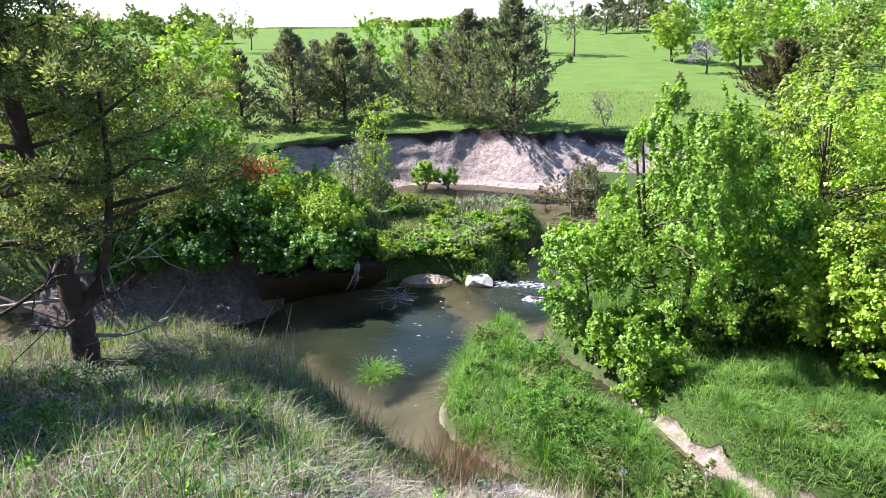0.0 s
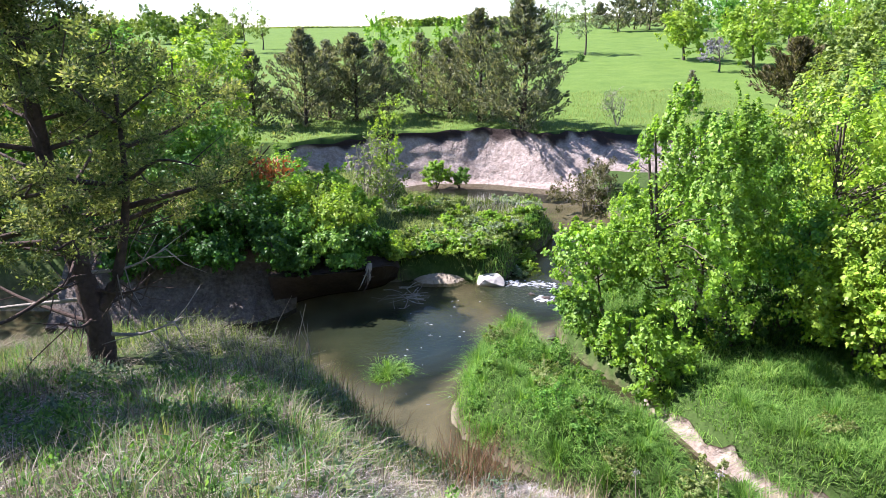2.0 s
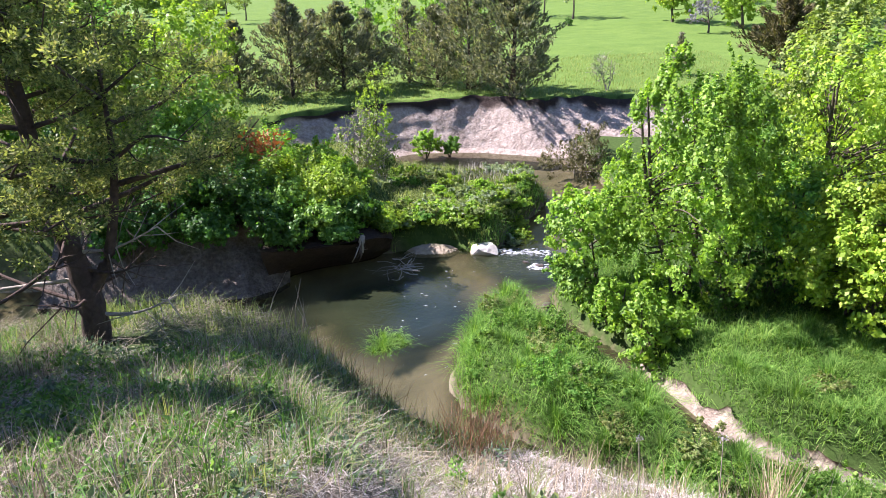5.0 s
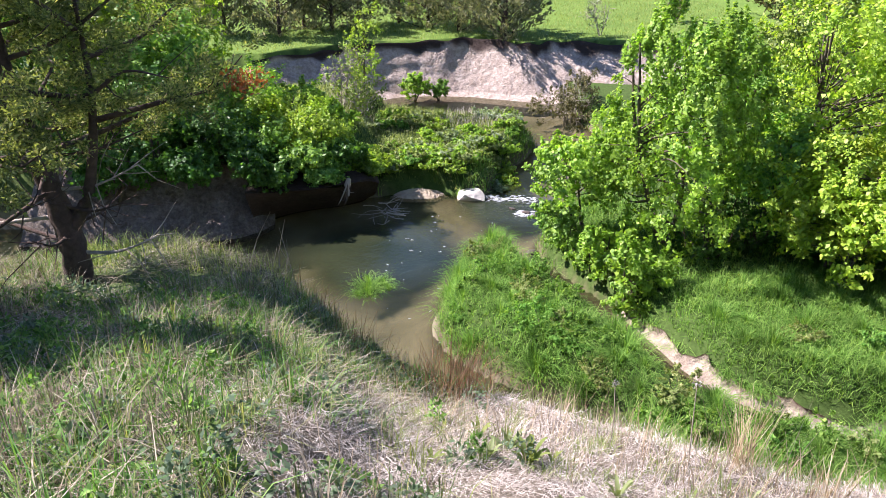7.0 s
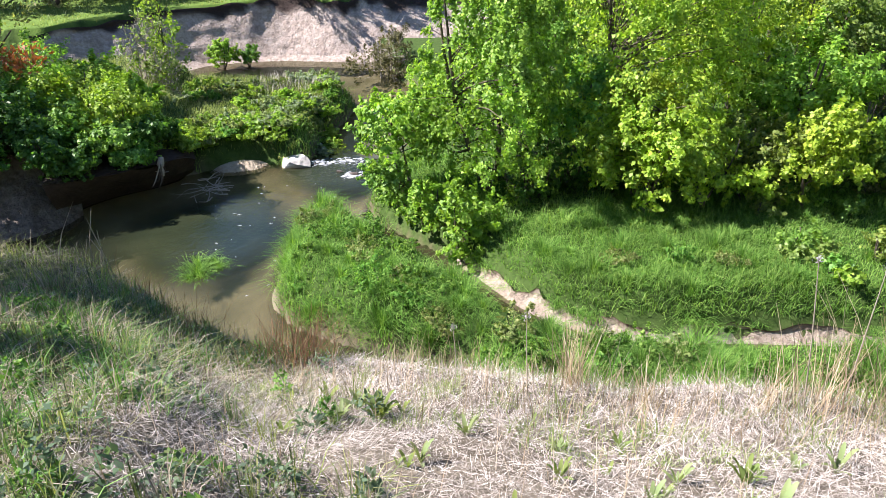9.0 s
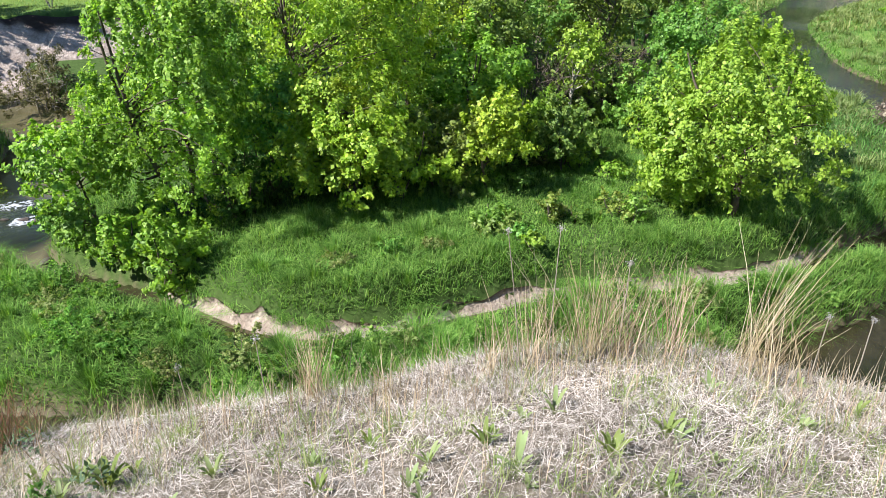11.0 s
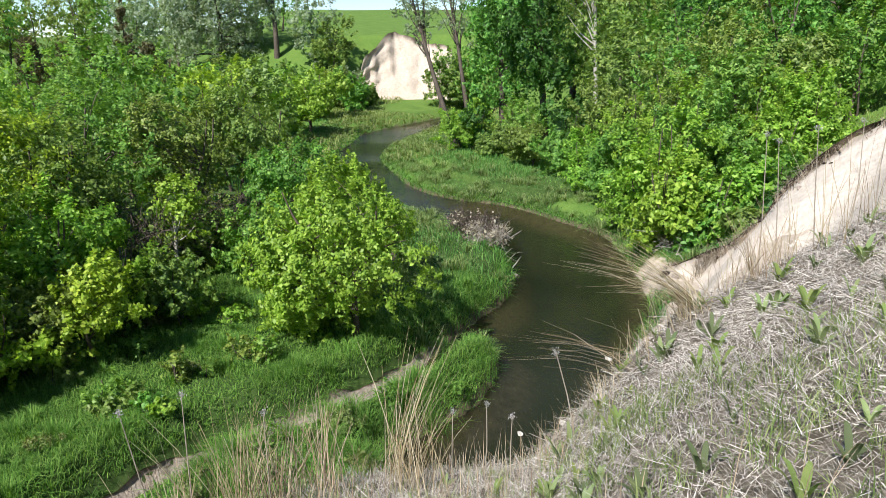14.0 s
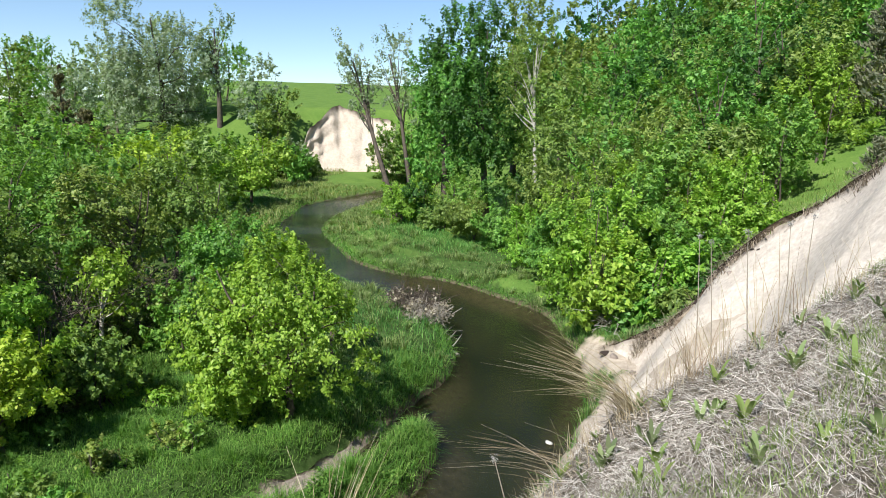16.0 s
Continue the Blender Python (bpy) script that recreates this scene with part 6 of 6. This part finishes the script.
V, F = blades(x, y, z - 0.03, r.uniform(0.25, 0.7, n) * (0.8 + 0.5 * fbm(0.7 * x, 0.7 * y, 4)), r.uniform(0.04, 0.09, n), r.uniform(0.2, 1.1, n), r, 0.6)
stuff("valley_grass", V, F, GRASS_LIGHT, "rough pale grass on the valley floor", "grass")
# long grass hanging over the water's edge
x, y = scatter(r, 420000, -3, 60, 0, 32)
edge = lay(x, y)[1]["sd"]
near_w = (edge > -0.05) & (edge < 0.55)
x, y = x[near_w], y[near_w]
z, c = lay(x, y)
keep = (c["near"] < 0.5) & (c["sand"] < 0.5) & (z < 1.2) & (np.hypot(x + 0.6, (1.6 + 0.9 * (y > 20.6)) * (y - 20.6)) > 1.2)
x, y, z = x[keep], y[keep], z[keep]
n = len(x)
far = np.hypot(x, y) / 20
V, F = blades(x, y, np.maximum(z, 0) - 0.03, r.uniform(0.25, 0.55, n) * np.where(far > 1.35, 0.45, 1.0), r.uniform(0.010, 0.02, n) * np.maximum(far, 0.8), r.uniform(0.3, 1.2, n), r, 0.7)
stuff("edge_grass", V, F, GRASS_LUSH, "long grass leaning over the water's edge", "grass")
# grass above the scarp
x, y = scatter(r, 46000, 12, 34, -20, 2)
z, c = lay(x, y)
s, d = scarp_coords(x, y)
keep = (d < 0.05) & (d > -13) & (c["near"] < 0.5) & (s > -9) & (c["wet"] > 0.3)
x, y, z = x[keep], y[keep], z[keep]
n = len(x)
V, F = blades(x, y, z - 0.02, r.uniform(0.12, 0.32, n) * (0.9 + 0.5 * fbm(x, y, 3)), r.uniform(0.012, 0.024, n), r.uniform(0.2, 1.2, n), r, 0.6)
stuff("slope_grass", V, F, GRASS_LIGHT, "pale green grass on the slope over the scarp", "grass")
# dead and green grass hanging over the scarp's lip
q = r.uniform(-2.5, 10, 9000)
q = q[(np.sin(2.3 * q) + 0.8 * np.sin(5.1 * q + 1) + 0.5 * r.normal(size=len(q))) > -0.1]
out_ = r.uniform(-0.4, 0.2, len(q)) + np.maximum(0, 0.55 * np.sin(1.9 * q + 0.7) + 0.45 * np.sin(4.3 * q)) * r.random(len(q)) ** 1.5
p = EDGE0 + EDGE_T * q[:, None] + EDGE_N * (out_ - 0.35 * np.sin(1.3 * q))[:, None]
V, F = blades(p[:, 0], p[:, 1], lip_height(q) - 0.05 - np.maximum(out_, 0), r.uniform(0.15, 0.38, len(q)), r.uniform(0.01, 0.018, len(q)), r.uniform(0.4, 1.5, len(q)), r, 0.9)
stuff("lip_grass", V, F, STRAW_DULL, "tan dead grass hanging over the scarp's lip", "dead grass")
# pasture turf near the rim
x, y = scatter(r, 34000, -14, 18, 32.5, 50)
z, c = lay(x, y)
keep = (c["pasture"] > 0.5)
x, y, z = x[keep], y[keep], z[keep]
n = len(x)
V, F = blades(x, y, z - 0.02, r.uniform(0.08, 0.26, n), r.uniform(0.010, 0.022, n), r.uniform(0.2, 1.0, n), r, 0.5)
stuff("pasture_grass", V, F, GRASS_LIGHT, "short bright green pasture grass", "grass")

# ---- rocks, gravel and foam at the riffle ----
def boulder(name, label, x, y, z, size, mat, seed, category="rock", group=""):
    bm = bmesh.new()
    bmesh.ops.create_icosphere(bm, subdivisions=4, radius=1.0)
    r = np.random.default_rng(seed)
    planes = [(Vector(unit(r.normal(size=3))), r.uniform(0.45, 0.8)) for _ in range(13)]
    for v in bm.verts:
        for nrm, d in planes:
            over = v.co.dot(nrm) - d
            if over > 0:
                v.co -= nrm * over * 0.97
        v.co += v.normal * 0.04 * noise.noise(v.co * 3.1 + Vector((seed, 0, 0)))
        v.co = Vector((v.co.x * size[0], v.co.y * size[1], v.co.z * size[2]))
    me = bpy.data.meshes.new(name)
    bm.to_mesh(me)
    bm.free()
    me.materials.append(mat)
    ob = new(name, me)
    ob.location, ob.rotation_euler = (x, y, z), (0, 0, r.uniform(0, 6))
    return tagged(ob, label, category, group)


boulder("boulder", "white angular boulder beside the riffle", 0.95, 20.3, 0.08, (0.6, 0.42, 0.34), ROCK, 4)
for k, (x, y, sx) in enumerate([(2.55, 19.0, 0.22), (2.75, 18.7, 0.16), (2.2, 19.35, 0.14), (1.75, 16.75, 0.28), (2.35, 16.25, 0.2), (1.6, 20.2, 0.15)]):
    boulder("creek_stone", "dark wet stone breaking the creek surface", x, y, 0.0, (sx, sx * 0.7, sx * 0.4), rough_material("wet_stone", [(0.3, (0.05, 0.04, 0.035)), (0.7, (0.15, 0.12, 0.1))], 9, 0.5, 0.3) if k == 0 else bpy.data.materials["wet_stone"], 30 + k,
            group="stones in the creek")
for k, (x, y, sx) in enumerate([(13.2, 1.55, 0.10), (12.5, 2.3, 0.09), (16.6, 0.9, 0.11)]):
    boulder("pale_stone", "pale stone at the water's edge", x, y, max(0.02, gz(x, y)) + 0.03, (sx, sx * 0.75, sx * 0.5), ROCK, 40 + k, group="pale stones")
CLOD = rough_material("earth_clod", [(0.3, (0.16, 0.13, 0.11)), (0.7, (0.36, 0.30, 0.25))], 12, 0.9)
rr_ = np.random.default_rng(61)
for k in range(26):
    s_, d_ = rr_.uniform(-2.2, 2.4), rr_.uniform(1.2, 3.6)
    p = EDGE0 + EDGE_T * s_ + EDGE_N * d_
    sx = rr_.uniform(0.05, 0.14)
    if gz(*p) < 0.12:
        continue
    boulder("earth_clod", "crumbled clod of sandy earth at the scarp's toe", float(p[0]), float(p[1]), max(0.0, gz(*p)) + 0.3 * sx, (sx, sx * 0.8, sx * 0.6), CLOD, 70 + k, "earth clod", "clods under the scarp")
for k in range(22):
    s_ = rr_.uniform(-1.5, 9.5)
    p = EDGE0 + EDGE_T * s_ + EDGE_N * (rr_.uniform(0.05, 0.9) - 0.35 * math.sin(1.3 * s_))
    sx = rr_.uniform(0.06, 0.26)
    boulder("sod_clump", "dark torn sod hanging at the scarp's lip", float(p[0]), float(p[1]), gz(*p) + 0.1 * sx, (sx, sx * 0.6, sx * 0.4), (SOD_AND_SHADE, CLOD)[k % 2], 120 + k, "sod", "sods at the lip")
# gravel spit: a low mound with pebbles
q = np.linspace(0, 2 * np.pi, 36, endpoint=False)
rings = []
for t in np.linspace(1, 0, 7):
    rings.append(np.column_stack([-0.55 + 0.95 * t * np.cos(q) * (1 + 0.12 * np.sin(3 * q)), 20.65 + 0.5 * t * np.sin(q) * (1 + 0.1 * np.cos(2 * q)), np.full(36, 0.17 - 0.25 * t * t)]))
V = np.concatenate(rings)
i, j = np.meshgrid(np.arange(6), np.arange(36), indexing="ij")
F = np.stack([i * 36 + j, i * 36 + (j + 1) % 36, (i + 1) * 36 + (j + 1) % 36, (i + 1) * 36 + j], -1).reshape(-1, 4)
tagged(part("gravel_spit", V, F, GRAVEL, smooth=True), "low tan gravel spit beside the boulder", "gravel", kind="structure")
r = np.random.default_rng(3)
chunks = []
for k in range(420):
    a, t = r.uniform(0, 6.3), r.random() ** 0.5
    c = np.array((-0.55 + 0.95 * t * math.cos(a), 20.65 + 0.5 * t * math.sin(a), 0.17 - 0.25 * t * t))
    s_ = r.uniform(0.012, 0.04)
    O = np.array([(1, 0, 0), (-1, 0, 0), (0, 1, 0), (0, -1, 0), (0, 0, 0.7), (0, 0, -0.7)]) * s_ * r.uniform(0.7, 1.3, 3)
    chunks.append((c + O, np.array([(0, 2, 4), (2, 1, 4), (1, 3, 4), (3, 0, 4), (2, 0, 5), (1, 2, 5), (3, 1, 5), (0, 3, 5)])))
stuff("pebbles", *merge(chunks), GRAVEL, "loose tan pebbles on the gravel spit", "pebbles")
# white water below the boulder
m, nt, b = material("foam")
b.inputs["Base Color"].default_value = (0.42, 0.45, 0.48, 1)
b.inputs["Roughness"].default_value = 0.5
bump(nt, b, tex_noise(nt, 30, 4, 0.6), 0.6, 0.02)
FOAM = m
chunks = []
for k in range(260):
    w = r.random()
    if w < 0.45:
        c = np.array((1.5 + 1.5 * r.random(), 0, 0.012))
        c[1] = 20.25 - 0.12 * (c[0] - 1.4) + r.normal() * 0.15
    elif w < 0.8:
        c = np.array((2.5 + r.normal() * 0.14, 18.9 + r.normal() * 0.12, 0.012))
    else:
        c = np.array((r.uniform(-1.6, 2.0), r.uniform(11.5, 19.2), 0.01))
    a, L, W = r.normal() * 0.35 - 0.15, r.uniform(0.02, 0.11), r.uniform(0.004, 0.011)
    if w >= 0.8:
        L, W = L * 0.6, W * 0.5
    t = np.linspace(0, 2 * np.pi, 8, endpoint=False)
    ring = np.column_stack([L * np.cos(t), W * np.sin(t), 0 * t])
    R = np.array([(math.cos(a), -math.sin(a), 0), (math.sin(a), math.cos(a), 0), (0, 0, 1)])
    Vf = np.vstack([c + ring @ R.T, c + np.array((0, 0, 0.02))])
    chunks.append((Vf, np.array([(p, (p + 1) % 8, 8) for p in range(8)])))
stuff("foam_flecks", *merge(chunks), FOAM, "white foam streaks on the riffle", "foam")

# ---- snag in the east reach ----
snag = drift_pile(24.2, 6.0, 60, (0.8, 0.45, 0.2), 0.85, 51, "grey tangled brush pile at the creek's edge", None, 0.8)
for k, (x, y, h, rad) in enumerate([(24.4, 6.3, 1.2, 1.1), (23.5, 5.7, 0.9, 0.8), (25.4, 6.9, 1.1, 1.0), (24.3, -0.6, 0.7, 0.6)]):
    broadleaf("brush_heap", "grey tangled heap of dead brush by the water", "driftwood", x, y, h, rad, STRAW_DULL, 60, 8, 0.1, 0.16, 0.0, seed=1300 + k, limbs=30, twigs=420, bark=(BARK, DEADWOOD)[k % 2], base=0.015, split=5, group="brush heaps")
log = thing("drift_log", 22.9, 5.1, 0.12, "bleached fallen log lying into the water", "driftwood")
part("log", *tube(curve([(1.0, 1.2, 0.5), (0.4, 0.5, 0.25), (-0.1, -0.2, 0.0), (-0.5, -0.75, -0.1)], 4), np.linspace(0.1, 0.07, 13), 8), DEADWOOD, log, smooth=True)
for k in range(4):
    part("branch", *tube([(0.4 - 0.3 * k, 0.5 - 0.35 * k, 0.2), (0.5 - 0.3 * k, 0.2 - 0.3 * k, 0.4), (0.5 - 0.35 * k, -0.1 - 0.25 * k, 0.65)], [0.03, 0.02, 0.008], 5), DEADWOOD, log, smooth=True)
drift_pile(24.2, -0.5, 40, (0.5, 0.35, 0.3), 0.8, 52, "pale flood wrack of sticks under the bank bush", None, 0.5)
drift_pile(19.8, 4.75, 8, (0.4, 0.1, 0.03), 0.8, 53, "few dead sticks at the water's edge", 0.1, 0.1)

# ---- tall dry clumps, weeds and stalks on the bluff ----
def dry_clump(x, y, n, h, lean, spread, seed, label, mat=None, w=0.006):
    r = np.random.default_rng(seed)
    n = int(n * 0.6)
    z = gz(x, y)
    e = thing("dry_grass_clump", x, y, z, label, "dry grass", "tall dry grass clumps")
    q, a = np.abs(r.normal(size=n)) * spread, r.uniform(0, 6.3, n)
    bx, by = q * np.cos(a), q * np.sin(a)
    bz = lay(x + bx, y + by)[0] - z - 0.03
    base = np.column_stack([bx, by, bz])
    H = h * r.uniform(0.5, 1.15, n)[:, None]
    d = np.column_stack([lean[0] + 0.16 * r.normal(size=n), lean[1] + 0.16 * r.normal(size=n), np.ones(n)])
    k = np.array([0, 0.35, 0.7, 1.0])
    P = base[:, None] + H[:, None] * (k[None, :, None] * unit(d)[:, None] + (k ** 2.2)[None, :, None] * np.column_stack([d[:, 0] * 0.5, d[:, 1] * 0.5, -0.25 * np.hypot(d[:, 0], d[:, 1])])[:, None])
    s_ = np.column_stack([np.cos(a + 1), np.sin(a + 1), 0 * a])[:, None] * (w * np.array([1, 0.9, 0.7, 0.3]) * 0.5)[None, :, None]
    V = np.stack([P - s_, P + s_], 2).reshape(n, 8, 3)
    o = (np.arange(n) * 8)[:, None, None]
    F = (o + np.array([(0, 1, 3, 2), (2, 3, 5, 4), (4, 5, 7, 6)])[None]).reshape(-1, 4)
    part("tuft", V.reshape(-1, 3), F, mat or REED, e)["kind"] = "stuff"
    return e


T1 = "tall tan dry grass clump on the bluff's brow"
for k, (az, rr, n, h, lean, sp) in enumerate([(55.0, 5.1, 220, 1.05, (0.0, 0.0), 0.2), (58.0, 5.3, 120, 0.9, (0.1, 0.0), 0.22), (68.5, 5.6, 90, 1.35, (0.25, -0.1), 0.1), (70.2, 5.3, 140, 0.8, (0.1, 0.1), 0.2), (49.5, 5.0, 120, 0.8, (0, 0.05), 0.2),
                                              (28.0, 5.1, 150, 0.75, (0.0, 0.1), 0.16), (45.5, 4.9, 70, 0.6, (0.1, 0), 0.18), (62.5, 5.4, 110, 0.85, (0.05, 0.05), 0.2), (101.5, 7.2, 45, 1.05, (0, 0.1), 0.3), (99.0, 7.0, 30, 0.9, (0, 0.1), 0.25),
                                              (104.5, 7.8, 30, 0.9, (0, 0), 0.3), (95.5, 7.0, 70, 0.55, (0, 0.1), 0.3), (97.2, 7.1, 130, 0.65, (0, 0.1), 0.22), (92.4, 6.6, 90, 0.45, (0, 0.2), 0.25), (90.2, 6.3, 80, 0.4, (0, 0.2), 0.25), (106.5, 8.2, 70, 0.6, (0, 0), 0.3), (86.5, 5.9, 60, 0.4, (0, 0.2), 0.25), (35, 4.8, 90, 0.5, (0, 0), 0.2)]):
    dry_clump(*pol(az, rr), n, h, lean, sp, 600 + k, T1)
dry_clump(*pol(93.6, 6.7), 150, 1.05, (-0.3, 0.75), 0.08, 620, "tawny grass clump bent out over the water", REED, 0.009)
dry_clump(*pol(89.0, 6.0), 45, 0.75, (-0.25, 1.1), 0.1, 621, "few tawny stems bent low over the water", REED, 0.006)
for k, (az, rr, n, h) in enumerate([(0.5, 6.0, 260, 0.75), (1.8, 6.2, 160, 0.7), (-8, 7.4, 120, 0.7), (-11, 8.6, 90, 0.6), (-1.5, 6.3, 110, 0.6)]):
    dry_clump(*pol(az, rr), n, h, (0.05, 0), 0.22, 630 + k, "reddish-brown dead grass clump at the brow", RED_REED, 0.005)


def weed(x, y, n, size, seed, mat, label="broad-leaved green weed in the dead grass"):
    r = np.random.default_rng(seed)
    e = thing("broadleaf_weed", x, y, gz(x, y), label, "weed", "broad-leaved weeds")
    for k in range(n):
        a, L = k * 2.4 + r.normal() * 0.3, size * r.uniform(0.65, 1.15)
        up = r.uniform(1.1, 2.8)
        t = np.linspace(0, 1, 5)
        c = np.column_stack([t * L * math.cos(a) / (1 + up * 0.5), t * L * math.sin(a) / (1 + up * 0.5), L * up * 0.62 * (t - 0.45 * t * t)])
        wd = 0.062 * L * np.sin(np.pi * (0.12 + 0.85 * t)) ** 0.9 + 0.004
        sd_ = np.array((-math.sin(a), math.cos(a), 0))
        V = np.stack([c - sd_ * wd[:, None] + np.array((0, 0, 1)) * (wd * 0.35)[:, None], c, c + sd_ * wd[:, None] + np.array((0, 0, 1)) * (wd * 0.35)[:, None]], 1).reshape(-1, 3)
        F = [(3 * p + q_, 3 * p + q_ + 1, 3 * p + q_ + 4, 3 * p + q_ + 3) for p in range(4) for q_ in (0, 1)]
        part("leaf", V, F, mat, e, smooth=True)
    return e


r = np.random.default_rng(44)
k = 0
for az, rr, n, size in [(6, 4.6, 12, 0.30), (8, 4.3, 12, 0.32), (4, 4.4, 9, 0.26), (3, 4.9, 8, 0.24), (17, 3.9, 8, 0.22), (45, 3.4, 9, 0.26), (52, 3.9, 8, 0.22), (58, 3.2, 8, 0.24), (48.5, 3.0, 8, 0.24), (63, 3.6, 7, 0.2), (74, 4.4, 9, 0.24),
                        (77.5, 5.2, 9, 0.22), (73, 5.4, 8, 0.2), (82, 4.6, 9, 0.24), (84, 5.4, 7, 0.22), (88, 4.8, 9, 0.24), (91, 5.6, 9, 0.26), (95, 5.2, 9, 0.24), (98, 5.8, 9, 0.26), (101, 5.4, 10, 0.28), (104, 6.2, 10, 0.28), (99, 6.6, 9, 0.26),
                        (106, 6.6, 9, 0.28), (95.5, 6.4, 9, 0.24), (39, 3.3, 6, 0.2), (33, 3.9, 6, 0.18), (66, 4.7, 7, 0.2), (-2, 4.2, 6, 0.2), (12, 3.4, 7, 0.22), (27, 3.2, 7, 0.2), (102, 4.6, 9, 0.26), (107.5, 5.6, 9, 0.26), (86.5, 4.0, 8, 0.22)]:
    weed(*pol(az, rr), int(1.3 * n), 0.85 * size, 700 + k, (WEED, GRASS_LIGHT)[k % 2])
    k += 1
for q in range(62):
    az = 82 + 28 * r.random()
    rr = 2.6 + (np.interp(az, BROW[:, 0], BROW[:, 1]) - 2.7) * r.random() ** 0.8
    weed(*pol(az, rr), int(r.integers(5, 9)), r.uniform(0.12, 0.24), 900 + q, (WEED, GRASS_LIGHT, GRASS_DULL)[q % 3])
for q in range(26):
    az, rr = 2 + 78 * r.random(), 2.4 + 2.6 * r.random()
    weed(*pol(az, rr), int(r.integers(4, 8)), r.uniform(0.1, 0.2), 970 + q, (WEED, GRASS_LIGHT)[q % 2])
STALK = rough_material("stalk", [(0.3, (0.24, 0.20, 0.15)), (0.7, (0.44, 0.38, 0.30))], 20, 0.5)
DOWN = leaf_material("seed_head", [(0, (0.28, 0.26, 0.24)), (1, (0.50, 0.48, 0.45))], 0.2, 0.7, (1, 1, 1))


def seed_stalk(x, y, h, lean, seed, label, heads=1):
    r = np.random.default_rng(seed)
    e = thing("dead_stalk", x, y, gz(x, y), label, "dead weed", "dead seed stalks")
    top = np.array((lean[0] * h, lean[1] * h, h))
    part("stem", *tube([(0, 0, -0.03), top * 0.5 + r.normal(size=3) * 0.015, top], [0.006, 0.005, 0.003], 5), STALK, e, smooth=True)
    for q_ in range(heads):
        c = top + r.normal(size=3) * 0.05 * (heads > 1) + np.array((0, 0, -0.04 * q_))
        P = c + r.normal(size=(46, 3)) * np.array((0.014, 0.014, 0.014))
        part("seed_head", *kites(P, r.normal(size=(46, 3)), sphere_dirs(r, 46), np.full(46, 0.02), np.full(46, 0.008)), DOWN, e)["kind"] = "stuff"
    return e


for k, (az, rr, h, lean, heads) in enumerate([(48.4, 4.9, 1.35, (-0.12, 0.05), 3), (51.0, 5.0, 1.3, (0.02, 0.0), 4), (23.4, 4.8, 0.85, (-0.05, 0), 2), (57.5, 4.9, 1.0, (0, 0), 2), (16, 5.0, 0.7, (-0.02, 0), 1), (97.5, 7.2, 1.35, (0.0, 0.05), 4),
                                              (98.6, 7.4, 1.2, (0.05, 0.08), 3), (103.0, 7.6, 1.05, (0.05, 0), 1), (101.0, 7.3, 1.15, (-0.05, 0.1), 1), (104.4, 7.9, 1.0, (0.02, 0), 1), (84.5, 5.5, 0.7, (0.15, 0.3), 2), (76.5, 5.5, 0.75, (0.1, 0), 1),
                                              (79, 5.5, 0.6, (0.2, 0.05), 1), (73.6, 5.5, 0.7, (0.05, 0), 1)]):
    seed_stalk(*pol(az, rr), h, lean, 800 + k, "dead stalk with pale fluffy seed heads")
# bare reddish canes at the shoulder's edge
for k in range(16):
    rr_ = np.random.default_rng(840 + k)
    az, q_ = -17.5 + 7 * rr_.random(), 10.0 + 1.2 * rr_.random()
    x, y = pol(az, q_)
    e = thing("bare_cane", x, y, gz(x, y), "bare reddish cane at the bluff's edge", "dead weed", "bare canes")
    tip = np.array((rr_.normal() * 0.22, rr_.normal() * 0.22, rr_.uniform(0.6, 1.15)))
    part("cane", *tube([(0, 0, -0.05), tip * 0.5 + rr_.normal(size=3) * 0.04, tip], [0.009, 0.007, 0.003], 5), STALK, e, smooth=True)
